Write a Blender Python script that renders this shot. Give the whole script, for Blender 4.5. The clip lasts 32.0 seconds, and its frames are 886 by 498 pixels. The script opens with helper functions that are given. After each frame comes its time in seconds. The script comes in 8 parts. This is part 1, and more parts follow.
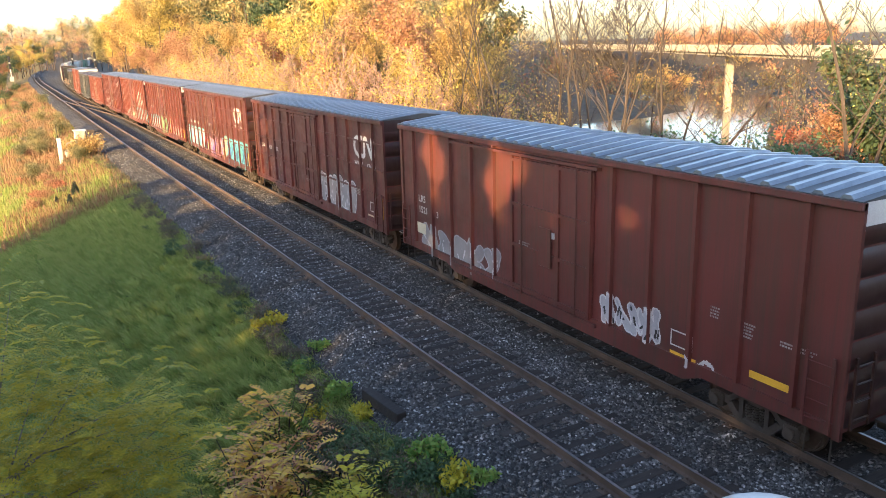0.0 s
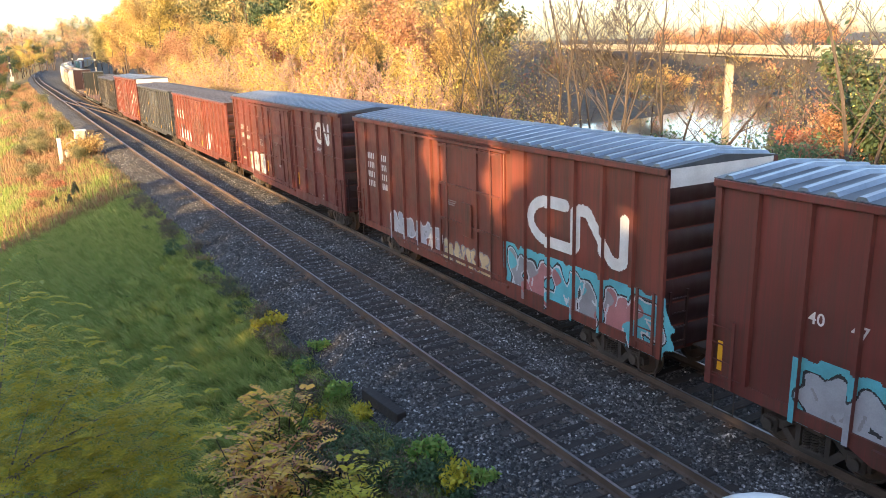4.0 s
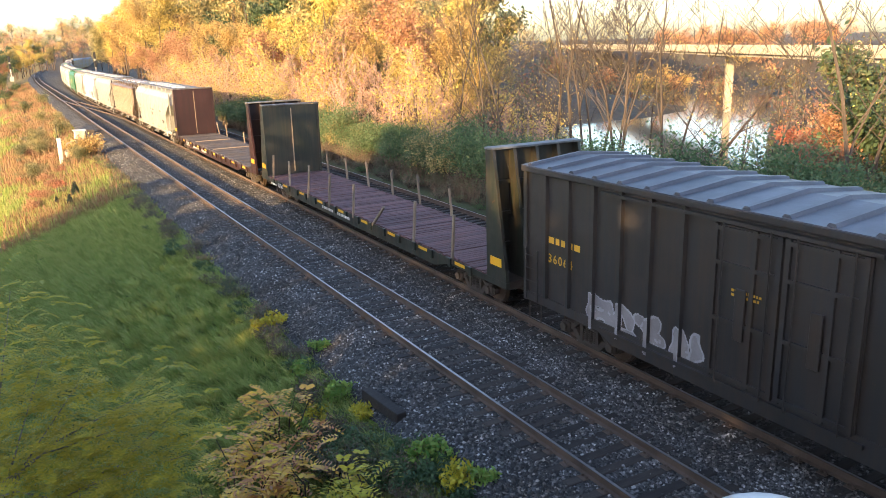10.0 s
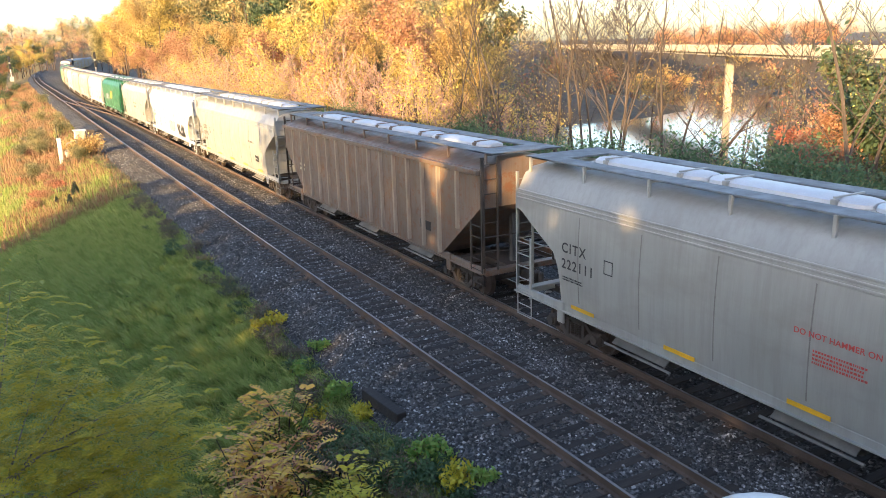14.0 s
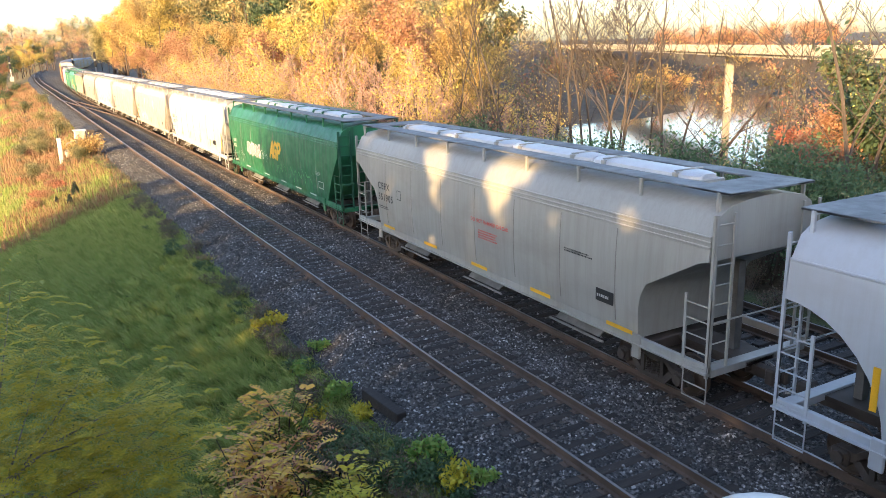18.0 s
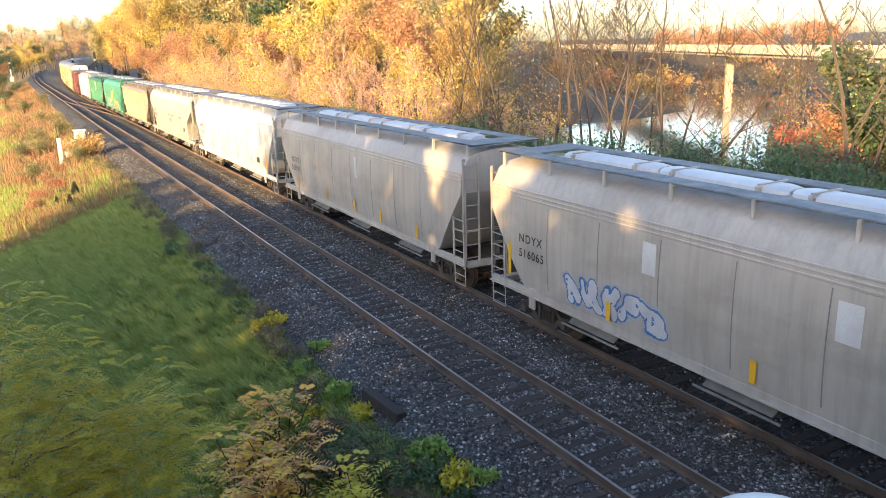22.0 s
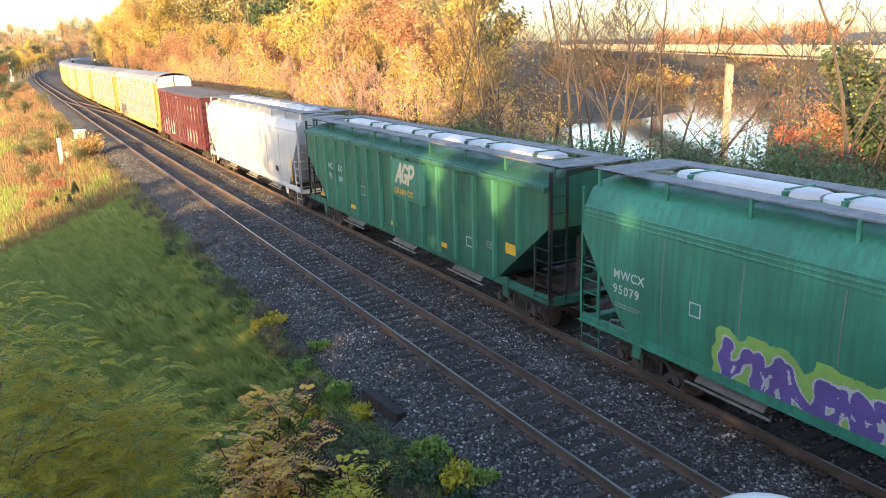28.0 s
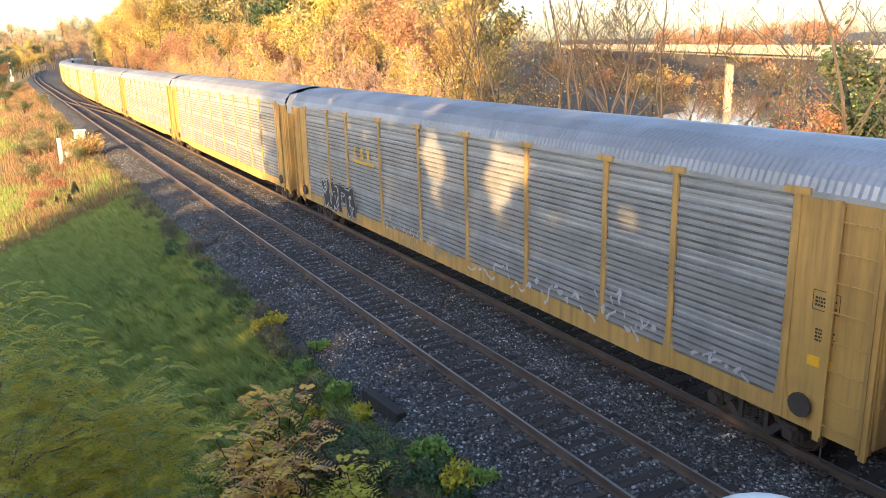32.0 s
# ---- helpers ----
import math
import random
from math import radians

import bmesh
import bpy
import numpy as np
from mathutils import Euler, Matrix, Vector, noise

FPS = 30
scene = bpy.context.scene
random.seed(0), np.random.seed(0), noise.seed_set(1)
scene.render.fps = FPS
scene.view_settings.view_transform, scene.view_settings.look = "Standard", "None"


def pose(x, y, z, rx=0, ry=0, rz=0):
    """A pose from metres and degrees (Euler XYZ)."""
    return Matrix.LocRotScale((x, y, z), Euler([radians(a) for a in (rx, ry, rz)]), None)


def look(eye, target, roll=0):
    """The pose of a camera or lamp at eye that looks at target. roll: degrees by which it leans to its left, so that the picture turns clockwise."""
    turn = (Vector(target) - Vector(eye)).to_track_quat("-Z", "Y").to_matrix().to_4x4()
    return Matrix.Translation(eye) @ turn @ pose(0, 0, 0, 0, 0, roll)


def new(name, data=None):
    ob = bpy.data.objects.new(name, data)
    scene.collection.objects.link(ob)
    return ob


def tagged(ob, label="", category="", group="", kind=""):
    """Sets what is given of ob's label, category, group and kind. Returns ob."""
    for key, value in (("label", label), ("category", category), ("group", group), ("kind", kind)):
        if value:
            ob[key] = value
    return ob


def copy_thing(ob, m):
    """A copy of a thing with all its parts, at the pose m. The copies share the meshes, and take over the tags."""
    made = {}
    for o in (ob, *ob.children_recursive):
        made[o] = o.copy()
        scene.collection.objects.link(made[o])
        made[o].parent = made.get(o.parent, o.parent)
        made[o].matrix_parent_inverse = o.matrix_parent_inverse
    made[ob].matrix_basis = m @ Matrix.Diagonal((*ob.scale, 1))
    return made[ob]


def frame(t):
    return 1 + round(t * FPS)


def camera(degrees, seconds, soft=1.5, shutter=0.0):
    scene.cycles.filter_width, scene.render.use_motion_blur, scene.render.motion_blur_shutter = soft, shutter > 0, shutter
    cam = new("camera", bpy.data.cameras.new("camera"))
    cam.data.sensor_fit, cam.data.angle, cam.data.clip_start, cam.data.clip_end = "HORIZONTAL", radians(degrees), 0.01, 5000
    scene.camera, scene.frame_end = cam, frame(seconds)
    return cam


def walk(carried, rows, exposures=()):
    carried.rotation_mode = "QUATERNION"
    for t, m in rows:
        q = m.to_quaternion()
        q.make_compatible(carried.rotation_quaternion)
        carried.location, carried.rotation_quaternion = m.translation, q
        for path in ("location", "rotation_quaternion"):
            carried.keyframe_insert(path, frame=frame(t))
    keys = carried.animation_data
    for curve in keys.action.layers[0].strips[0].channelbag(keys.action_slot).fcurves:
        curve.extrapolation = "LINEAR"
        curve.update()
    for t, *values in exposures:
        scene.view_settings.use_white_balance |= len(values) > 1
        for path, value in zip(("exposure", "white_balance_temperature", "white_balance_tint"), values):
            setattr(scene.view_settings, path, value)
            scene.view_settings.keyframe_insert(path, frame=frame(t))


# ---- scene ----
# ---------------------------------------------------------------- camera
EYE = Vector((-9.10, 0.0, 7.565))
cam = camera(59.5, 32.0, soft=0.6)
VIEW = look(EYE, EYE + Vector((0.46326, 0.84874, -0.25499)), -1.59)
walk(cam, [(0.0, VIEW), (32.0, VIEW)], exposures=[(0.0, 2.12, 5800, 17), (32.0, 2.12, 5800, 17)])

# ---------------------------------------------------------------- world and sun
SUN_WAY = Vector((0.80, 0.47, -0.165)).normalized()
world = bpy.data.worlds.new("evening_sky")
scene.world = world
world.use_nodes = True
sky = world.node_tree.nodes.new("ShaderNodeTexSky")
sky.sky_type = "NISHITA"
sky.sun_disc = False
sky.sun_elevation = math.asin(-SUN_WAY.z)
sky.sun_rotation = math.atan2(-SUN_WAY.x, -SUN_WAY.y)
sky.air_density, sky.dust_density, sky.ozone_density = 1.0, 1.6, 1.0
back = world.node_tree.nodes["Background"]
back.inputs["Strength"].default_value = 0.15
world.node_tree.links.new(sky.outputs[0], back.inputs["Color"])
sun_data = bpy.data.lights.new("sun", "SUN")
sun_data.energy, sun_data.angle, sun_data.color = 3.9, radians(0.7), (1.0, 0.63, 0.215)
sun = new("sun", sun_data)
sun.rotation_euler = SUN_WAY.to_track_quat("-Z", "Y").to_euler()
sun.location = (-60, -40, 40)

# ---------------------------------------------------------------- mesh helpers
rng = np.random.default_rng(7)


class Geo:
    """Vertices and faces that become one mesh."""

    def __init__(self):
        self.v, self.f = [], []

    def add(self, v, f):
        n = len(self.v)
        self.v += [tuple(p) for p in v]
        self.f += [tuple(i + n for i in q) for q in f]
        return self

    def box(self, x0, x1, y0, y1, z0, z1, c=0.0):
        if c <= 0:
            v = [(x, y, z) for z in (z0, z1) for y in (y0, y1) for x in (x0, x1)]
            return self.add(v, [(0, 2, 3, 1), (4, 5, 7, 6), (0, 1, 5, 4), (2, 6, 7, 3), (0, 4, 6, 2), (1, 3, 7, 5)])
        ring = lambda a: [(x0 + a, y0 + c), (x0 + c, y0 + a), (x1 - c, y0 + a), (x1 - a, y0 + c),
                          (x1 - a, y1 - c), (x1 - c, y1 - a), (x0 + c, y1 - a), (x0 + a, y1 - c)]
        inner = [(x0 + c, y0 + c), (x1 - c, y0 + c), (x1 - c, y1 - c), (x0 + c, y1 - c)]
        v = [(x, y, z0) for x, y in inner] + [(x, y, z0 + c) for x, y in ring(0)] + \
            [(x, y, z1 - c) for x, y in ring(0)] + [(x, y, z1) for x, y in inner]
        f = [(3, 2, 1, 0), (20, 21, 22, 23)]
        for k in range(8):
            f.append((4 + k, 4 + (k + 1) % 8, 12 + (k + 1) % 8, 12 + k))
        lo, hi = [0, 0, 1, 1, 2, 2, 3, 3], [20, 20, 21, 21, 22, 22, 23, 23]
        for k in range(8):
            k2 = (k + 1) % 8
            if lo[k] == lo[k2]:
                f += [(lo[k], 4 + k2, 4 + k), (hi[k], 12 + k, 12 + k2)]
            else:
                f += [(lo[k], lo[k2], 4 + k2, 4 + k), (hi[k2], hi[k], 12 + k, 12 + k2)]
        return self.add(v, f)

    def tube(self, pts, r, n=6, caps=True):
        """A round bar along points; r a number or one for each point."""
        pts = [Vector(p) for p in pts]
        rs = r if hasattr(r, "__len__") else [r] * len(pts)
        v, f = [], []
        for i, p in enumerate(pts):
            d = (pts[min(i + 1, len(pts) - 1)] - pts[max(i - 1, 0)]).normalized()
            a = d.cross(Vector((0, 0, 1)) if abs(d.z) < 0.9 else Vector((1, 0, 0))).normalized()
            b = d.cross(a)
            for k in range(n):
                w = 2 * math.pi * k / n
                v.append(p + (a * math.cos(w) + b * math.sin(w)) * rs[i])
        for i in range(len(pts) - 1):
            for k in range(n):
                f.append((i * n + k, i * n + (k + 1) % n, (i + 1) * n + (k + 1) % n, (i + 1) * n + k))
        if caps:
            f += [tuple(range(n))[::-1], tuple((len(pts) - 1) * n + k for k in range(n))]
        return self.add(v, f)

    def sweep(self, profile, a, b, axis="y", caps=True):
        """A closed outline swept from a to b. Outline: (x, z) along y, (y, z) along x, (x, y) along z."""
        put = {"y": lambda p, s: (p[0], s, p[1]), "x": lambda p, s: (s, p[0], p[1]), "z": lambda p, s: (p[0], p[1], s)}[axis]
        n = len(profile)
        v = [put(p, a) for p in profile] + [put(p, b) for p in profile]
        f = [(k, (k + 1) % n, n + (k + 1) % n, n + k) for k in range(n)]
        if caps:
            f += [tuple(range(n))[::-1], tuple(range(n, 2 * n))]
        return self.add(v, f)

    def disc(self, c, r, half, axis="x", n=20):
        put = {"x": lambda u, w, s: (c[0] + s, c[1] + u, c[2] + w), "y": lambda u, w, s: (c[0] + u, c[1] + s, c[2] + w),
               "z": lambda u, w, s: (c[0] + u, c[1] + w, c[2] + s)}[axis]
        v = [put(r * math.cos(2 * math.pi * k / n), r * math.sin(2 * math.pi * k / n), s) for s in (-half, half) for k in range(n)]
        f = [(k, (k + 1) % n, n + (k + 1) % n, n + k) for k in range(n)] + [tuple(range(n))[::-1], tuple(range(n, 2 * n))]
        return self.add(v, f)

    def mesh(self, name, mat, smooth=False):
        me = bpy.data.meshes.new(name)
        me.from_pydata(self.v, [], self.f)
        if mat:
            me.materials.append(mat)
        if smooth:
            me.polygons.foreach_set("use_smooth", [True] * len(me.polygons))
            me.set_sharp_from_angle(angle=radians(40))
        return me


def array_mesh(name, v, f, mat):
    """A mesh from arrays of vertices (n, 3) and of triangles or quads (m, 3 or 4)."""
    me = bpy.data.meshes.new(name)
    me.from_pydata(np.asarray(v, float).tolist(), [], np.asarray(f, int).tolist())
    if mat:
        me.materials.append(mat)
    return me


def part(name, geo, mat, parent, label="", smooth=False):
    """One mesh object under a thing or a part."""
    me = geo if isinstance(geo, bpy.types.Mesh) else geo.mesh(name, mat, smooth)
    ob = new(name, me)
    ob.parent = parent
    return tagged(ob, label)


def thing(name, label, category, group="", at=None, geo=None, mat=None, kind="", smooth=False):
    ob = new(name, geo.mesh(name, mat, smooth) if isinstance(geo, Geo) else geo)
    if at is not None:
        ob.matrix_basis = at
    return tagged(ob, label, category, group, kind)


# ---------------------------------------------------------------- materials
def material(name):
    m = bpy.data.materials.new(name)
    m.use_nodes = True
    t = m.node_tree
    return m, t, t.nodes["Principled BSDF"]


def nd(t, kind, **inputs):
    n = t.nodes.new(kind)
    for k, val in inputs.items():
        n.inputs[k.replace("_", " ")].default_value = val
    return n


def noise_node(t, coord, scale, detail=4, rough=0.6, stretch=None):
    src = coord
    if stretch:
        mp = nd(t, "ShaderNodeMapping")
        mp.inputs["Scale"].default_value = stretch
        t.links.new(coord, mp.inputs[0])
        src = mp.outputs[0]
    n = nd(t, "ShaderNodeTexNoise", Scale=scale, Detail=detail, Roughness=rough)
    t.links.new(src, n.inputs["Vector"])
    return n.outputs["Fac"]


def ramp(t, fac, stops):
    r = t.nodes.new("ShaderNodeValToRGB")
    els = r.color_ramp.elements
    while len(els) < len(stops):
        els.new(0.5)
    for e, (pos, col) in zip(els, stops):
        e.position, e.color = pos, (*col, 1) if len(col) == 3 else col
    t.links.new(fac, r.inputs[0])
    return r.outputs["Color"]


def mixed(t, fac, a, b, mode="MIX"):
    m = t.nodes.new("ShaderNodeMix")
    m.data_type, m.blend_type = "RGBA", mode
    for sock, val in ((m.inputs[0], fac), (m.inputs[6], a), (m.inputs[7], b)):
        if isinstance(val, (int, float)):
            sock.default_value = val
        elif isinstance(val, tuple):
            sock.default_value = (*val, 1)
        else:
            t.links.new(val, sock)
    return m.outputs[2]


def bump(t, bsdf, height, strength, distance):
    b = nd(t, "ShaderNodeBump", Strength=strength, Distance=distance)
    t.links.new(height, b.inputs["Height"])
    t.links.new(b.outputs[0], bsdf.inputs["Normal"])


def plain(name, col, rough=0.6, metal=0.0, vary=0.18, scale=6.0, coat=0.0):
    """A surface with fine and coarse variation of its colour."""
    m, t, b = material(name)
    o = t.nodes.new("ShaderNodeTexCoord").outputs["Object"]
    c = tuple(col)
    big = ramp(t, noise_node(t, o, scale * 0.25), [(0.35, tuple(k * (1 - vary) for k in c)), (0.65, tuple(min(1, k * (1 + vary)) for k in c))])
    fine = ramp(t, noise_node(t, o, scale * 6), [(0.3, (0.86, 0.86, 0.86)), (0.7, (1, 1, 1))])
    t.links.new(mixed(t, 1.0, big, fine, "MULTIPLY"), b.inputs["Base Color"])
    b.inputs["Roughness"].default_value, b.inputs["Metallic"].default_value = rough, metal
    bump(t, b, noise_node(t, o, scale * 4), 0.15, 0.01)
    return m


def car_paint(name, col, rust=0.3, rough=0.42, grime=(0.05, 0.035, 0.025), rust_col=(0.13, 0.05, 0.02), fade=0.25, streaks=0.72):
    """Weathered paint on steel: faded sheets, streaks that run down, dirt thrown up from below, rust spots."""
    m, t, b = material(name)
    o = t.nodes.new("ShaderNodeTexCoord").outputs["Object"]
    c = tuple(col)
    base = ramp(t, noise_node(t, o, 0.5, 5), [(0.3, tuple(k * (1 - fade) for k in c)), (0.7, tuple(min(1, k * (1 + fade * 0.7)) for k in c))])
    streak = noise_node(t, o, 1.0, 6, 0.7, (5.0, 5.0, 0.25))
    base = mixed(t, ramp(t, streak, [(0.43, (0, 0, 0)), (0.68, (streaks,) * 3)]), base, grime)
    patch = noise_node(t, o, 0.35, 6, 0.65, (1.0, 1.0, 2.2))
    base = mixed(t, ramp(t, patch, [(0.5, (0, 0, 0)), (0.68, (0.32, 0.32, 0.32))]), base, grime)
    spots = noise_node(t, o, 3.2, 8, 0.75)
    lo = 0.72 - 0.3 * rust
    base = mixed(t, ramp(t, spots, [(lo, (0, 0, 0)), (lo + 0.07, (0.8, 0.8, 0.8))]), base, rust_col)
    runs = noise_node(t, o, 1.0, 5, 0.65, (7.0, 7.0, 0.45))
    base = mixed(t, ramp(t, runs, [(lo + 0.02, (0, 0, 0)), (lo + 0.2, (0.7 * min(1, rust * 2), ) * 3)]), base, rust_col)
    t.links.new(base, b.inputs["Base Color"])
    r = ramp(t, noise_node(t, o, 2.0), [(0.3, (rough - 0.1,) * 3), (0.7, (rough + 0.16,) * 3)])
    t.links.new(r, b.inputs["Roughness"])
    bump(t, b, noise_node(t, o, 2.5, 3), 0.05, 0.01)
    return m


def leafy(name, cols, trans=0.35, lift=0.28):
    """Leaves: a spread of colours, leaf by leaf and tree by tree, with light through the blade."""
    m, t, b = material(name)
    g = t.nodes.new("ShaderNodeNewGeometry").outputs["Random Per Island"]
    o = t.nodes.new("ShaderNodeObjectInfo").outputs["Random"]
    mixv = nd(t, "ShaderNodeMath")
    mixv.operation = "MULTIPLY_ADD"
    t.links.new(g, mixv.inputs[0])
    mixv.inputs[1].default_value = 0.6
    sc = nd(t, "ShaderNodeMath")
    sc.operation = "MULTIPLY"
    t.links.new(o, sc.inputs[0])
    sc.inputs[1].default_value = 0.4
    t.links.new(sc.outputs[0], mixv.inputs[2])
    n = len(cols)
    cols = [(r_, g_, b_ + lift * max(0.0, g_ - b_)) for r_, g_, b_ in cols]
    col = ramp(t, mixv.outputs[0], [((k + 0.5) / n, c) for k, c in enumerate(cols)])
    t.links.new(col, b.inputs["Base Color"])
    b.inputs["Roughness"].default_value = 0.6
    tr = t.nodes.new("ShaderNodeBsdfTranslucent")
    t.links.new(col, tr.inputs[0])
    mx = t.nodes.new("ShaderNodeMixShader")
    mx.inputs[0].default_value = trans
    t.links.new(b.outputs[0], mx.inputs[1])
    t.links.new(tr.outputs[0], mx.inputs[2])
    t.links.new(mx.outputs[0], t.nodes["Material Output"].inputs[0])
    return m


def ground_material():
    m, t, b = material("grass_ground")
    o = t.nodes.new("ShaderNodeTexCoord").outputs["Object"]
    a = ramp(t, noise_node(t, o, 0.35, 6), [(0.3, (0.045, 0.08, 0.015)), (0.5, (0.075, 0.115, 0.02)), (0.62, (0.10, 0.13, 0.03)), (0.75, (0.14, 0.12, 0.05))])
    sep = t.nodes.new("ShaderNodeSeparateXYZ")
    t.links.new(o, sep.inputs[0])
    mr = nd(t, "ShaderNodeMapRange")
    mr.inputs["From Min"].default_value, mr.inputs["From Max"].default_value = 9.5, 13.0
    t.links.new(sep.outputs[0], mr.inputs["Value"])
    litter = ramp(t, noise_node(t, o, 0.6, 6), [(0.3, (0.05, 0.04, 0.03)), (0.55, (0.10, 0.075, 0.05)), (0.75, (0.09, 0.09, 0.04))])
    my = nd(t, "ShaderNodeMapRange")
    my.inputs["From Min"].default_value, my.inputs["From Max"].default_value = 46, 72
    t.links.new(sep.outputs[1], my.inputs["Value"])
    dry = ramp(t, noise_node(t, o, 0.25, 6), [(0.3, (0.085, 0.10, 0.025)), (0.5, (0.15, 0.12, 0.045)), (0.7, (0.16, 0.09, 0.04))])
    a = mixed(t, my.outputs[0], a, dry)
    a = mixed(t, mr.outputs[0], a, litter)
    f = ramp(t, noise_node(t, o, 9, 6), [(0.3, (0.55, 0.55, 0.5)), (0.7, (1.1, 1.1, 1.0))])
    t.links.new(mixed(t, 1.0, a, f, "MULTIPLY"), b.inputs["Base Color"])
    b.inputs["Roughness"].default_value = 0.9
    bump(t, b, noise_node(t, o, 7, 6), 0.6, 0.08)
    return m


def stone_material(name, cols, scale):
    m, t, b = material(name)
    o = t.nodes.new("ShaderNodeTexCoord").outputs["Object"]
    vo = nd(t, "ShaderNodeTexVoronoi", Scale=scale)
    t.links.new(o, vo.inputs["Vector"])
    sep = t.nodes.new("ShaderNodeSeparateColor")
    t.links.new(vo.outputs["Color"], sep.inputs[0])
    col = ramp(t, sep.outputs[0], [((k + 0.5) / len(cols), c) for k, c in enumerate(cols)])
    dirt = ramp(t, noise_node(t, o, 0.8, 5), [(0.35, (0.6, 0.56, 0.5)), (0.65, (1, 1, 1))])
    t.links.new(mixed(t, 1.0, col, dirt, "MULTIPLY"), b.inputs["Base Color"])
    b.inputs["Roughness"].default_value = 0.85
    inv = ramp(t, vo.outputs["Distance"], [(0.0, (1, 1, 1)), (0.7, (0, 0, 0))])
    bump(t, b, inv, 0.9, 0.04)
    return m


def island_stone():
    m, t, b = material("crushed_stone")
    g = t.nodes.new("ShaderNodeNewGeometry").outputs["Random Per Island"]
    col = ramp(t, g, [(0.0, (0.026, 0.026, 0.026)), (0.4, (0.059, 0.058, 0.059)), (0.72, (0.122, 0.119, 0.117)), (0.92, (0.24, 0.24, 0.24)), (1.0, (0.52, 0.51, 0.49))])
    o = t.nodes.new("ShaderNodeTexCoord").outputs["Object"]
    dirt = ramp(t, noise_node(t, o, 0.7, 5), [(0.38, (0.62, 0.55, 0.48)), (0.6, (1, 1, 1))])
    t.links.new(mixed(t, 1.0, col, dirt, "MULTIPLY"), b.inputs["Base Color"])
    b.inputs["Roughness"].default_value = 0.8
    return m


def wood_material(name, dark, light, axis_stretch, scale=3.0):
    m, t, b = material(name)
    o = t.nodes.new("ShaderNodeTexCoord").outputs["Object"]
    rnd = t.nodes.new("ShaderNodeObjectInfo").outputs["Random"]
    gr = noise_node(t, o, scale, 8, 0.7, axis_stretch)
    col = ramp(t, gr, [(0.3, dark), (0.7, light)])
    tint = ramp(t, rnd, [(0.0, (0.6, 0.6, 0.62)), (1.0, (1.15, 1.1, 1.05))])
    t.links.new(mixed(t, 1.0, col, tint, "MULTIPLY"), b.inputs["Base Color"])
    b.inputs["Roughness"].default_value = 0.88
    bump(t, b, gr, 0.5, 0.02)
    return m


GROUND = ground_material()
BALLAST = stone_material("ballast_bed", [(0.020, 0.019, 0.019), (0.040, 0.039, 0.039), (0.066, 0.064, 0.064), (0.115, 0.112, 0.11)], 17)
STONE = island_stone()
TIE = wood_material("creosoted_wood", (0.022, 0.018, 0.016), (0.062, 0.05, 0.042), (0.5, 6, 6))
RAIL_RUST = plain("rusty_rail", (0.105, 0.072, 0.053), 0.75, 0.2, 0.25, 5)
RAIL_TOP = plain("worn_rail_head", (0.33, 0.31, 0.30), 0.35, 0.8, 0.1, 3)
DARK_STEEL = plain("dark_dirty_steel", (0.055, 0.043, 0.035), 0.7, 0.2, 0.3, 5)
BARK = plain("bark", (0.085, 0.062, 0.048), 0.9, 0, 0.35, 4)
GREY_BARK = plain("grey_bark", (0.22, 0.19, 0.16), 0.9, 0, 0.3, 4)
# ---------------------------------------------------------------- the line of the railway
TRAIN_X, THIRD_X = 3.78, 8.30


def travelled(t):
    """How far the train has run after t seconds: a steady pace that slackens a little towards the end."""
    u = t / 30
    return t * (16.734 + 0.399 * u - 0.4345 * u * u)


def track_line(s, bend=False):
    """Place and heading s metres along. The first track runs straight, then bends gently; the train's bends sooner."""
    start, radius = (127.0, 2400.0) if bend else (230.0, 3000.0)
    if s <= start:
        return 0.0, s, 0.0
    w = (s - start) / radius
    return radius * (1 - math.cos(w)), start + radius * math.sin(w), w


def on_track(s, off, z=0.0):
    x, y, h = track_line(s, off > 1.9)
    return Vector((x + off * math.cos(h), y - off * math.sin(h), z)), h


def smooth01(a, b, x):
    u = min(1.0, max(0.0, (x - a) / (b - a)))
    return u * u * (3 - 2 * u)


def track_x(y, bend=True):
    """How far the line stands to the right at y."""
    start, radius = (127.0, 2400.0) if bend else (230.0, 3000.0)
    return max(0.0, y - start) ** 2 / (2 * radius)


